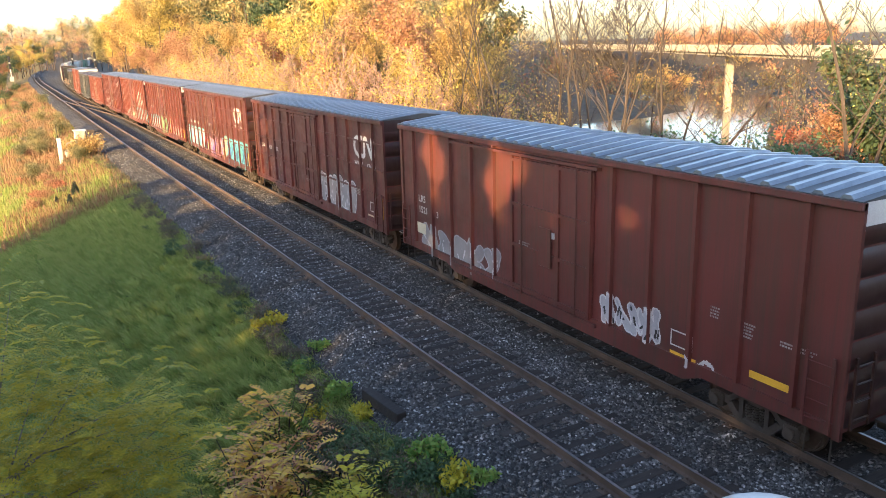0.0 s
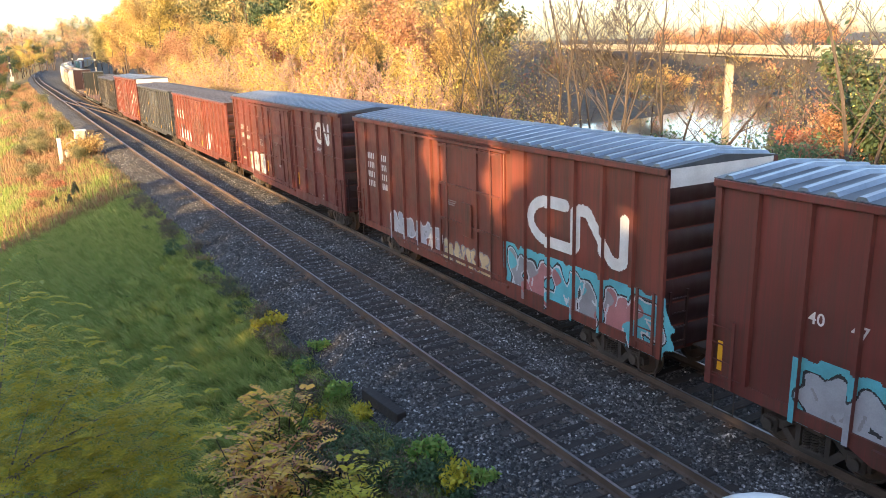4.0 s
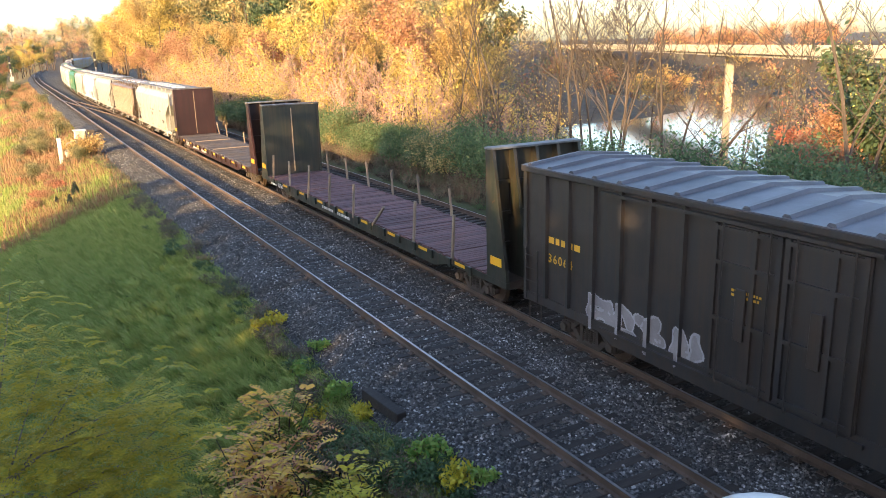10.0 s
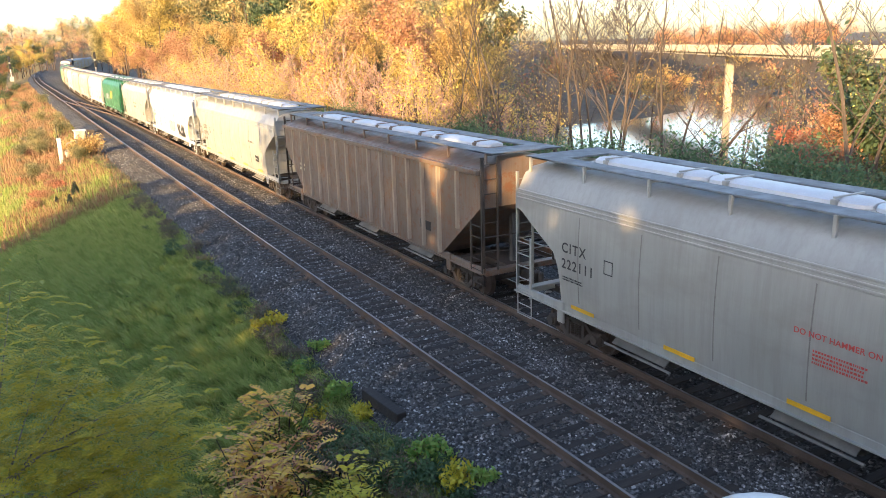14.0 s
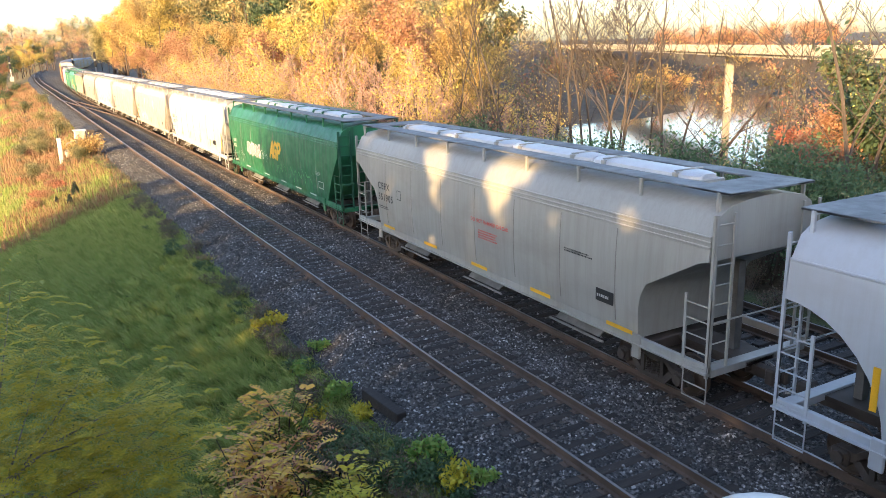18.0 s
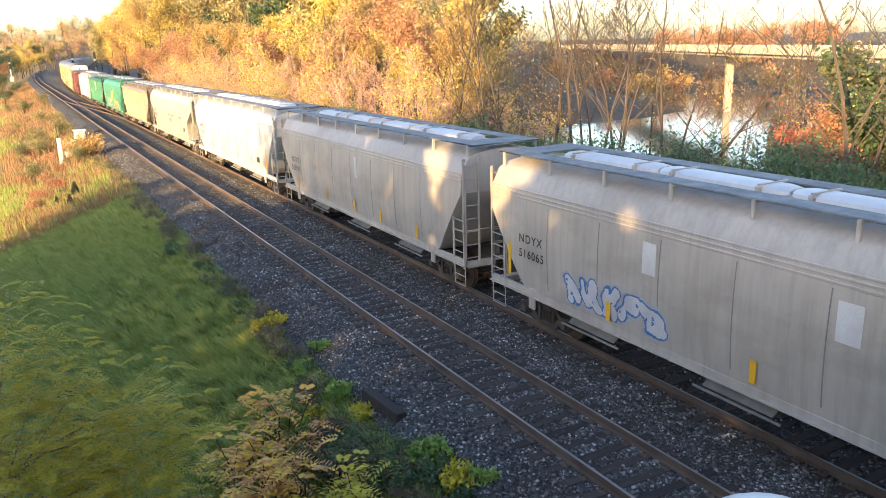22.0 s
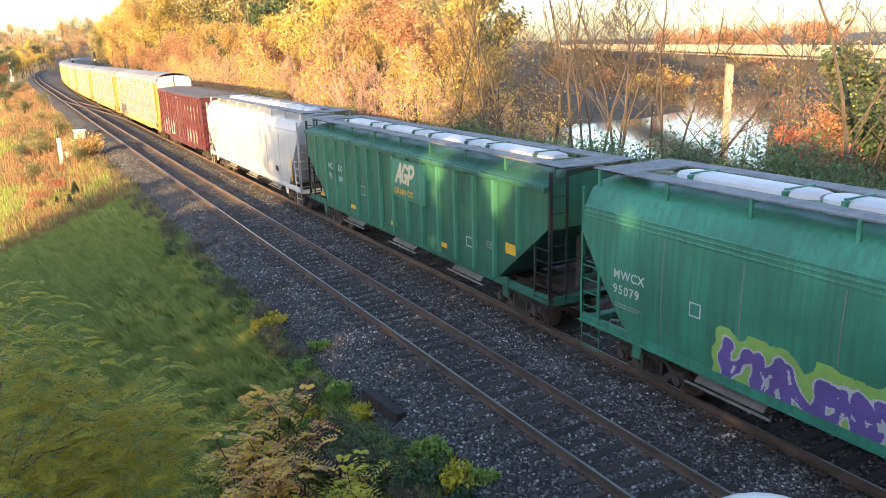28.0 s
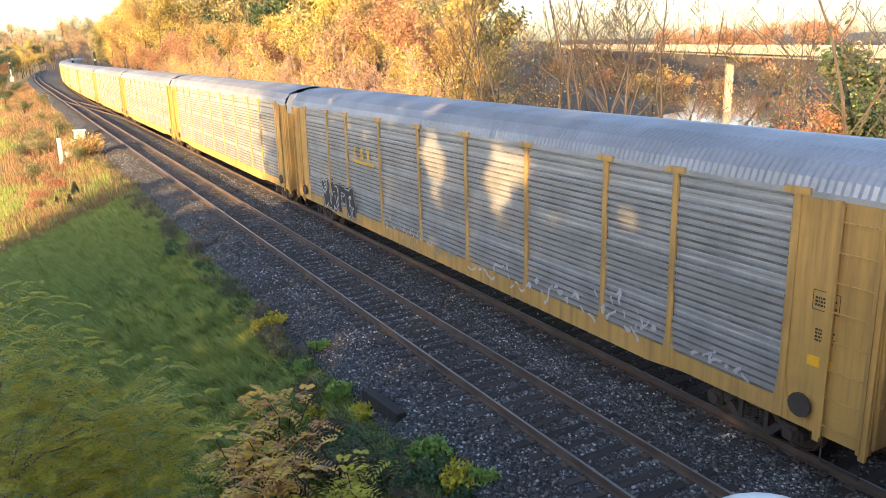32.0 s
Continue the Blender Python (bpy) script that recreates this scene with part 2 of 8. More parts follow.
def ground_z(x, y):
    u = x - track_x(min(y, 900), False)
    if u > 3:
        u = max(3.0, x - track_x(min(y, 900)))
    wob = 0.25 * noise.noise(Vector((x * 0.11, y * 0.11, 0.3))) + 0.08 * noise.noise(Vector((x * 0.5, y * 0.5, 2)))
    if u < -2.6:
        w = -2.6 - u
        z = -0.62 - 0.36 * min(w, 13) - 0.05 * max(0, min(w - 13, 30)) + wob * smooth01(0.2, 3, w)
    elif u < 10.6:
        z = -0.62
    else:
        w = u - 10.6
        bank = -0.62 - 0.35 * smooth01(0, 2.5, w) + wob * smooth01(0, 3, w)
        steep = 1 - smooth01(45, 66, y)
        way = y / max(1.0, x + 9.1)
        spit = smooth01(40, 55, x) * (smooth01(1.30, 1.40, way) + 1 - smooth01(0.76, 0.84, way))
        valley = bank - (7.4 - 2.0 * spit) * smooth01(9 - 3 * steep, 34 - 12 * steep, w)
        hill = bank + 9.0 * smooth01(18, 120, w)
        zone = smooth01(95, 190, y) * (1 - smooth01(75, 130, w) * (1 - smooth01(380, 480, y)))
        z = valley + (hill - valley) * zone
        far = math.hypot(x - 30, y)
        if y < 500:
            z += 11.0 * smooth01(215, 300, far) * (1 - zone)
    z += 20 * smooth01(450, 800, y) * (1 - smooth01(180, 400, x))
    return z


def ground_sheet():
    xs = np.concatenate([np.linspace(-2500, -120, 10), np.linspace(-100, -16, 22), np.linspace(-14, 16, 61), np.linspace(17, 60, 40),
                         np.linspace(64, 330, 60), np.linspace(380, 2600, 10)])
    ys = np.concatenate([np.linspace(-1500, -60, 8), np.linspace(-50, 4, 14), np.linspace(5, 70, 90), np.linspace(72, 160, 60),
                         np.linspace(165, 480, 70), np.linspace(500, 1000, 26), np.linspace(1100, 3500, 8)])
    v = [(x, y, ground_z(x, y)) for y in ys for x in xs]
    n = len(xs)
    f = [(j * n + i, j * n + i + 1, (j + 1) * n + i + 1, (j + 1) * n + i) for j in range(len(ys) - 1) for i in range(n - 1)]
    me = array_mesh("ground", v, f, GROUND)
    me.polygons.foreach_set("use_smooth", [True] * len(me.polygons))
    return thing("ground", "grassy railway bank and low wooded ground", "ground", geo=me, kind="structure")


ground_sheet()


def ribbon(name, offs, label, mat, s0=-40, s1=800, kind="structure", category="ballast"):
    """A bed along the track; offs are (offset, height) across it."""
    ss = np.concatenate([np.arange(s0, 70, 1.0), np.arange(70, s1, 6.0)])
    v, n = [], len(offs)
    for s in ss:
        for o, z in offs:
            p, h = on_track(s, o, z + 0.03 * noise.noise(Vector((o * 1.3, s * 0.9, 4))))
            v.append(tuple(p))
    f = [(j * n + i, j * n + i + 1, (j + 1) * n + i + 1, (j + 1) * n + i) for j in range(len(ss) - 1) for i in range(n - 1)]
    me = array_mesh(name, v, f, mat)
    me.polygons.foreach_set("use_smooth", [True] * len(me.polygons))
    return thing(name, label, category, geo=me, kind=kind)


ribbon("ballast_bed", [(-2.9, -0.66), (-2.55, -0.50), (-1.9, -0.26), (-1.4, -0.205), (0, -0.205), (1.4, -0.20), (1.9, -0.25), (2.4, -0.25),
                       (TRAIN_X - 1.3, -0.20), (TRAIN_X, -0.21), (TRAIN_X + 1.4, -0.20), (6.0, -0.33), (THIRD_X - 1.4, -0.25), (THIRD_X, -0.26),
                       (THIRD_X + 1.4, -0.27), (10.2, -0.5), (10.9, -0.72)], "grey crushed stone ballast under the tracks", BALLAST)


def ballast_stones():
    """Loose stones over the bed, nearest the bridge."""
    n = 120000
    y = 6 + 70 * rng.random(n) ** 1.7
    x = np.where(rng.random(n) < 0.78, -2.75 + 5.6 * rng.random(n), 2.7 + 8.2 * rng.random(n))
    over = np.abs((y - 4 + 0.27) % 0.54 - 0.27) < 0.125
    near = np.min(np.abs(x[:, None] - np.array((0.0, TRAIN_X, THIRD_X))), 1) < 1.3
    keep = ~(over & near & (rng.random(n) < 0.93))
    x, y = x[keep], y[keep]
    n = len(x)
    base = np.interp(x, [-2.9, -2.55, -1.9, -1.4, 1.4, 1.9, 2.4, 2.5, 5.2, 6.0, 6.9, 9.7, 10.2, 10.9],
                     [-0.66, -0.50, -0.26, -0.205, -0.20, -0.25, -0.25, -0.20, -0.20, -0.33, -0.25, -0.27, -0.5, -0.72])
    size = 0.019 + 0.024 * rng.random(n)
    octa = np.array([(1, 0, 0), (0, 1, 0), (-1, 0, 0), (0, -1, 0), (0, 0, 1), (0, 0, -0.8)])
    tri = np.array([(0, 1, 4), (1, 2, 4), (2, 3, 4), (3, 0, 4), (1, 0, 5), (2, 1, 5), (3, 2, 5), (0, 3, 5)])
    jit = octa[None] * (0.75 + 0.6 * rng.random((n, 6, 1))) + 0.18 * rng.standard_normal((n, 6, 3))
    a = rng.random(n) * 6.283
    c, s = np.cos(a)[:, None], np.sin(a)[:, None]
    v = np.stack([jit[..., 0] * c - jit[..., 1] * s, jit[..., 0] * s + jit[..., 1] * c, jit[..., 2] * 0.8], -1) * size[:, None, None]
    v += np.stack([x, y, base + size * 0.25], -1)[:, None]
    f = tri[None] + 6 * np.arange(n)[:, None, None]
    me = array_mesh("ballast_stones", v.reshape(-1, 3), f.reshape(-1, 3), STONE)
    thing("ballast_stones", "loose grey crushed stones between the rails", "stones", geo=me, kind="stuff")


ballast_stones()

RAIL_OUT = [(-0.075, -0.172), (0.075, -0.172), (0.075, -0.158), (0.012, -0.14), (0.012, -0.045), (0.037, -0.035), (0.037, -0.004), (0.028, 0.0),
            (-0.028, 0.0), (-0.037, -0.004), (-0.037, -0.035), (-0.012, -0.045), (-0.012, -0.14), (-0.075, -0.158)]


def rail_along(name, way, parent, label=""):
    """A rail of flat-bottomed section along points (x, y); the worn head is a strip of its own."""
    n = len(RAIL_OUT)
    v, f, hv, hf = [], [], [], []
    for i, (x, y) in enumerate(way):
        a, b = way[max(i - 1, 0)], way[min(i + 1, len(way) - 1)]
        d = math.hypot(b[0] - a[0], b[1] - a[1])
        rx, ry = (b[1] - a[1]) / d, -(b[0] - a[0]) / d
        v += [(x + rx * o, y + ry * o, z) for o, z in RAIL_OUT]
        hv += [(x + rx * o, y + ry * o, 0.003) for o in (-0.03, 0.03)]
        if i:
            f += [((i - 1) * n + k, (i - 1) * n + (k + 1) % n, i * n + (k + 1) % n, i * n + k) for k in range(n)]
            hf.append((2 * i - 2, 2 * i - 1, 2 * i + 1, 2 * i))
    ob = part(name, array_mesh(name, v, f, RAIL_RUST), None, parent, label)
    part("rail_head", array_mesh("rail_head", hv, hf, RAIL_TOP), None, ob)
    return ob


def shift_line(off, s0, s1):
    ss = list(np.arange(s0, min(s1, 150), 15.0)) + list(np.arange(max(150, s0), s1, 8.0)) + [s1]
    return [tuple(on_track(s, off)[0][:2]) for s in ss]


TIE_MESH = Geo().box(-1.3, 1.3, -0.115, 0.115, -0.36, -0.185, 0.012).mesh("tie", TIE)
PLATE_MESH = Geo().box(-0.16, 0.16, -0.09, 0.09, -0.186, -0.168).mesh("tie_plate", RAIL_RUST)


def track(name, off, label, n_ties, s_first, far_to):
    tr = thing(name, label, "railway track", "parallel railway tracks")
    for side in (-0.7535, 0.7535):
        rail_along("rail", shift_line(off + side, -40, 800), tr, "rusty steel rail with a worn bright head")
    r = random.Random(off)
    for k in range(n_ties):
        s = s_first + 0.54 * k
        p, h = on_track(s, off)
        ob = part("tie", TIE_MESH, None, tr)
        ob.matrix_basis = Matrix.Translation(p + Vector((r.uniform(-0.05, 0.05), 0, r.uniform(-0.012, 0.008)))) @ pose(0, 0, 0, 0, 0, -math.degrees(h) + r.uniform(-1.2, 1.2))
    rest, clips = Geo(), Geo()
    s = s_first + 0.54 * n_ties
    while s < far_to:
        p, h = on_track(s, off)
        rest.box(p.x - 1.3, p.x + 1.3, p.y - 0.115, p.y + 0.115, -0.36, -0.185)
        s += 0.54
    if rest.v:
        tagged(part("far_tie_rest", rest, TIE, tr), kind="stuff")
    for k in range(n_ties):
        s = s_first + 0.54 * k
        if s > 70:
            break
        for side in (-0.7535, 0.7535):
            p, h = on_track(s, off + side)
            clips.box(p.x - 0.19, p.x + 0.19, p.y - 0.095, p.y + 0.095, -0.186, -0.17)
            for dx in (-0.1, 0.1):
                clips.box(p.x + dx - 0.025, p.x + dx + 0.025, p.y - 0.07, p.y - 0.03, -0.17, -0.135)
                clips.box(p.x + dx - 0.025, p.x + dx + 0.025, p.y + 0.03, p.y + 0.07, -0.17, -0.135)
    tagged(part("tie_plate_rest", clips, RAIL_RUST, tr), kind="stuff")
    return tr


first_track = track("near_track", 0.0, "empty railway track with rusty rails on wooden ties", 280, 4.0, 330)
train_track = track("train_track", TRAIN_X, "railway track carrying the freight train", 120, 4.0, 330)
third_track = track("far_track", THIRD_X, "railway track along the bushes behind the train", 150, 4.0, 200)

# crossover between the first two tracks
cross = thing("crossover", "crossover of rusty rails joining two tracks", "railway switch")
for side in (-0.7535, 0.7535):
    line = []
    for k in range(25):
        u = k / 24
        s = 96 + 62 * u
        line.append(tuple(on_track(s, side + TRAIN_X * (1 - smooth01(0, 1, u)))[0][:2]))
    rail_along("rail", line, cross)

# ---------------------------------------------------------------- plants
def leaf_cloud(centres, per, spread, size, flat=0.75, shape="leaf", rnd=rng):
    """Small pointed leaves scattered round the centres."""
    c = np.repeat(np.asarray(centres, float), per, 0)
    n = len(c)
    d = rnd.standard_normal((n, 3)) * spread
    d[:, 2] *= flat
    p = c + d
    a = rnd.standard_normal((n, 3))
    a /= np.linalg.norm(a, axis=1)[:, None]
    b = np.cross(a, rnd.standard_normal((n, 3)))
    b /= np.linalg.norm(b, axis=1)[:, None]
    s = size * (0.6 + 0.8 * rnd.random((n, 1)))
    v = np.stack([p - a * s, p + b * s * 0.5, p + a * s, p - b * s * 0.5], 1)
    return v.reshape(-1, 3), np.arange(4 * n).reshape(-1, 4)


class Tree:
    """Grows a limb skeleton; keeps the limbs for the wood mesh and the twig ends for leaves."""

    def __init__(self, seed, height, radius, lean=0.1, forks=3, levels=3, spread=0.6, first=0.3, twist=0.25, sides=5, ratio=0.5, way=None, thin=0.0):
        self.r = random.Random(seed)
        self.geo, self.tips, self.sides = Geo(), [], sides
        self.levels, self.forks, self.spread, self.twist = levels, forks, spread, twist
        self.ratio, self.thin = ratio, thin
        up = Vector(way).normalized() if way else Vector((self.r.uniform(-lean, lean), self.r.uniform(-lean, lean), 1)).normalized()
        self.limb(Vector((0, 0, -0.3)), up, height, radius, 0, first)

    def limb(self, p, d, length, rad, level, first=0.25):
        r, n = self.r, 6 if level == 0 else 4
        pts, rads = [p.copy()], [rad]
        for k in range(n):
            d = (d + Vector((r.gauss(0, 1), r.gauss(0, 1), r.gauss(0, 0.6) + 0.25)) * self.twist * 0.35).normalized()
            p = p + d * (length / n)
            pts.append(p.copy())
            rads.append(max(self.thin, rad * (1 - 0.8 * (k + 1) / n)))
        self.geo.tube(pts, rads, self.sides if level < 2 else 3, caps=False)
        if level >= self.levels - 1:
            self.tips += [tuple(pts[-1]), tuple(pts[-2]), tuple(pts[2])]
        if level < self.levels:
            m = self.forks + (2 if level == 0 else 0)
            for k in range(m):
                u = first + (1 - first) * (k + r.random()) / m
                i = min(n - 1, int(u * n))
                q = pts[i].lerp(pts[i + 1], u * n - i)
                w = r.uniform(0, 6.283)
                out = Vector((math.cos(w), math.sin(w), 0))
                nd_ = (d * (1 - self.spread) + out * self.spread + Vector((0, 0, 0.35))).normalized()
                self.limb(q, nd_, length * r.uniform(0.36, 0.58) * (1.15 - 0.5 * u), rads[i] * self.ratio, level + 1, 0.2)


LEAF_GOLD = leafy("golden_leaves", [(0.17, 0.11, 0.04), (0.46, 0.31, 0.08), (0.60, 0.42, 0.10), (0.32, 0.25, 0.09)], 0.35, 0.15)
LEAF_ORANGE = leafy("orange_leaves", [(0.20, 0.10, 0.05), (0.44, 0.22, 0.08), (0.52, 0.31, 0.10), (0.34, 0.22, 0.11)])
LEAF_GREEN = leafy("green_leaves", [(0.05, 0.09, 0.03), (0.075, 0.12, 0.035), (0.11, 0.15, 0.04), (0.19, 0.18, 0.05)])
LEAF_OLIVE = leafy("olive_yellow_leaves", [(0.07, 0.10, 0.03), (0.16, 0.17, 0.04), (0.32, 0.27, 0.05), (0.46, 0.36, 0.07)])
LEAF_RUST = leafy("rust_red_leaves", [(0.24, 0.10, 0.06), (0.34, 0.13, 0.06), (0.30, 0.17, 0.09), (0.25, 0.15, 0.09)])
LEAF_YELLOW = leafy("bright_yellow_leaves", [(0.24, 0.18, 0.04), (0.55, 0.42, 0.07), (0.64, 0.50, 0.09), (0.40, 0.35, 0.08)], 0.35, 0.1)
LEAF_RED = leafy("orange_red_leaves", [(0.40, 0.10, 0.05), (0.50, 0.17, 0.06), (0.46, 0.22, 0.08), (0.34, 0.10, 0.06)])
BARE_BARK = plain("bare_tree_bark", (0.062, 0.048, 0.039), 0.9, 0, 0.35, 4)
TWIG = plain("pale_twigs", (0.42, 0.28, 0.23), 0.9, 0, 0.3, 3)
DARK_BARK = plain("dark_bark", (0.075, 0.058, 0.048), 0.9, 0, 0.3, 4)


def make_tree(name, label, tree, wood, leaf, per, spread, size, crown_label=""):
    ob = thing(name, label, "tree", "autumn trees beside the railway")
    part("trunk", tree.geo, wood, ob, smooth=True)
    if per:
        rr = np.random.default_rng(len(tree.tips))
        tips = tree.tips if per >= 2 else [q for q in tree.tips if rr.random() < min(1, per)]
        v, f = leaf_cloud(tips, max(2, int(per)), spread, size, rnd=rr)
        part("crown", array_mesh("crown", v, f, leaf), None, ob, crown_label)
    return ob


KINDS = {}
PLANTED = set()


def plant(kind, x, y, scale=1.0, turn=None, lean=0.0, sink=0.0, wide=1.0):
    """Sets one plant of a kind on the ground."""
    z = ground_z(x, y) - sink
    m = pose(x, y, z, lean, lean * 0.6, rnd_.uniform(0, 360) if turn is None else turn) @ Matrix.Diagonal((scale * wide, scale * wide, scale, 1))
    if kind not in PLANTED:
        PLANTED.add(kind)
        KINDS[kind].matrix_basis = m
        return KINDS[kind]
    ob = KINDS[kind]
    keep = ob.matrix_basis.copy()
    ob.matrix_basis = Matrix.Identity(4)
    cp = copy_thing(ob, m)
    ob.matrix_basis = keep
    return cp


rnd_ = random.Random(77)


def tree_kinds():
    K = KINDS
    K["gold"] = make_tree("tree", "tall tree with golden autumn leaves", Tree(1, 11, 0.2, first=0.22), BARK, LEAF_GOLD, 34, 0.40, 0.11)
    K["gold2"] = make_tree("tree", "broad tree with golden yellow autumn leaves", Tree(2, 9, 0.18, spread=0.7, first=0.15), BARK, LEAF_GOLD, 32, 0.38, 0.105)
    K["olive"] = make_tree("tree", "tall tree with olive and yellow leaves", Tree(3, 12, 0.26, spread=0.65, first=0.15), BARK, LEAF_OLIVE, 30, 0.55, 0.19)
    K["olive2"] = make_tree("tree", "broad tree with yellow-green leaves", Tree(13, 11, 0.26, spread=0.7, first=0.12), BARK, LEAF_OLIVE, 30, 0.6, 0.19)
    K["green"] = make_tree("tree", "tall tree still in dark green leaf", Tree(4, 12, 0.26, spread=0.65, first=0.12), BARK, LEAF_GREEN, 30, 0.6, 0.2)
    K["orange"] = make_tree("tree", "slender tree with orange autumn leaves", Tree(5, 9, 0.18, first=0.2), BARK, LEAF_ORANGE, 28, 0.36, 0.10)
    K["rust"] = make_tree("tree", "small tree with rust red leaves", Tree(6, 7, 0.14, spread=0.65, first=0.1), BARK, LEAF_RUST, 28, 0.35, 0.095)
    K["brush"] = make_tree("tree", "leafless many-stemmed brush with pinkish twigs", Tree(9, 6.0, 0.07, forks=6, spread=0.5, first=0.05, lean=0.2, twist=0.35, thin=0.013), TWIG, LEAF_ORANGE, 0.12, 0.3, 0.09)
    K["brush2"] = make_tree("tree", "leafless brush with a few orange leaves", Tree(10, 7.0, 0.08, forks=6, spread=0.55, first=0.05, lean=0.25, twist=0.35, thin=0.013), TWIG, LEAF_YELLOW, 0.5, 0.4, 0.10)
    K["bare"] = make_tree("tree", "bare slender tree with brown branches", Tree(7, 14, 0.11, forks=5, spread=0.62, first=0.32, twist=0.5, ratio=0.40, thin=0.010), BARE_BARK, LEAF_GOLD, 0.12, 0.4, 0.055)
    K["bare2"] = make_tree("tree", "bare many-branched tree with yellow leaf remnants", Tree(8, 12, 0.10, forks=6, spread=0.68, first=0.28, twist=0.55, ratio=0.42, thin=0.010), BARE_BARK, LEAF_YELLOW, 0.2, 0.4, 0.055)
    K["bare3"] = make_tree("tree", "dark crooked bare tree over the water", Tree(18, 12, 0.17, forks=5, spread=0.8, first=0.3, twist=0.5, ratio=0.45, thin=0.014, way=(0.5, -0.28, 0.8)), DARK_BARK, LEAF_GOLD, 0.02, 0.3, 0.09)
    K["dark"] = make_tree("tree", "dark slender bare tree among the shrubs", Tree(19, 13, 0.10, forks=5, spread=0.6, first=0.35, twist=0.45, ratio=0.42, thin=0.011), DARK_BARK, LEAF_GOLD, 0.008, 0.3, 0.08)
    K["dark2"] = make_tree("tree", "dark crooked bare tree over the water", Tree(20, 10, 0.11, forks=5, spread=0.8, first=0.2, twist=0.75, ratio=0.55, thin=0.011), DARK_BARK, LEAF_ORANGE, 0.04, 0.3, 0.09)
    K["maple"] = make_tree("tree", "broad maple with bright yellow leaves", Tree(21, 11, 0.24, spread=0.7, first=0.15), BARK, LEAF_YELLOW, 40, 0.5, 0.12)
    K["red"] = make_tree("tree", "small maple with orange-red leaves", Tree(22, 8, 0.16, spread=0.7, first=0.12), BARK, LEAF_RED, 36, 0.4, 0.11)


tree_kinds()


def shrub_mesh(seed, h, w, leaf, per, size, stems=16, wood=None):
    r = random.Random(seed)
    g, tips = Geo(), []
    for k in range(stems):
        a, d = r.uniform(0, 6.283), r.uniform(0.1, 1) * w
        p0 = Vector((math.cos(a) * d * 0.35, math.sin(a) * d * 0.35, -0.15))
        p2 = Vector((math.cos(a) * d, math.sin(a) * d, h * r.uniform(0.55, 1.0) * (1 - 0.3 * d / w)))
        p1 = p0.lerp(p2, 0.55) + Vector((r.uniform(-0.2, 0.2), r.uniform(-0.2, 0.2), 0.15 * h))
        g.tube([p0, p1, p2], [0.022, 0.014, 0.005], 3, caps=False)
        tips += [tuple(p2), tuple(p1.lerp(p2, 0.5)), tuple(p1)]
        for j in range(3):
            q = p1.lerp(p2, r.random())
            e = q + Vector((r.uniform(-0.5, 0.5) * w * 0.6, r.uniform(-0.5, 0.5) * w * 0.6, r.uniform(-0.1, 0.4) * h * 0.4))
            g.tube([q, e], [0.01, 0.003], 3, caps=False)
            tips.append(tuple(e))
    v, f = leaf_cloud(tips, per, 0.30 * w * 0.5, size, rnd=np.random.default_rng(seed))
    return g, array_mesh("leaves", v, f, leaf)


def make_shrub(name, label, seed, h, w, leaf, per, size, wood=None, group="shrubs along the railway", stems=16):
    g, lm = shrub_mesh(seed, h, w, leaf, per, size, stems)
    ob = thing(name, label, "shrub", group)
    part("woody_stem", g, wood or BARK, ob)
    part("foliage", lm, None, ob)
    return ob


TWIG_BROWN = plain("brown_twigs", (0.17, 0.12, 0.085), 0.9, 0, 0.3, 3)
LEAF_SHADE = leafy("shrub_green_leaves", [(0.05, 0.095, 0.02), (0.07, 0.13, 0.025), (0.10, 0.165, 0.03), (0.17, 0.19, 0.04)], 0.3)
LEAF_LIME = leafy("bright_lime_leaves", [(0.13, 0.26, 0.03), (0.20, 0.33, 0.04), (0.30, 0.36, 0.05), (0.17, 0.3, 0.03)], 0.3, 0.08)
LEAF_LEMON = leafy("lemon_yellow_leaves", [(0.48, 0.38, 0.02), (0.58, 0.47, 0.03), (0.44, 0.42, 0.04), (0.42, 0.30, 0.03)], 0.3, 0.0)
LEAF_DRY = leafy("dry_brown_leaves", [(0.14, 0.10, 0.06), (0.20, 0.14, 0.08), (0.12, 0.13, 0.05), (0.10, 0.13, 0.04)], 0.2)
KINDS["shrub"] = make_shrub("shrub", "dense dark green shrub along the far track", 31, 3.6, 2.2, LEAF_SHADE, 52, 0.062, stems=22)
KINDS["shrub2"] = make_shrub("shrub", "tangled green shrub with bare stems below", 32, 4.2, 2.0, LEAF_SHADE, 42, 0.066, stems=20)
KINDS["shrub_gold"] = make_shrub("shrub", "green shrub turning yellow and orange", 33, 3.4, 1.6, LEAF_OLIVE, 36, 0.062)
KINDS["shrub_orange"] = make_shrub("shrub", "low shrub with orange autumn leaves", 34, 2.6, 1.7, LEAF_ORANGE, 18, 0.10)
KINDS["thicket"] = make_shrub("thicket", "thicket of dry brown stems beside the far track", 38, 2.2, 1.3, LEAF_DRY, 4, 0.05, wood=TWIG_BROWN, stems=44)
KINDS["weed"] = make_shrub("weed", "dry brown weeds beside the ballast", 35, 0.9, 0.7, LEAF_DRY, 10, 0.045, stems=14, group="weeds beside the ballast")
KINDS["weed_green"] = make_shrub("weed", "low green weeds beside the ballast", 36, 0.6, 0.6, LEAF_SHADE, 14, 0.05, stems=14, group="weeds beside the ballast")
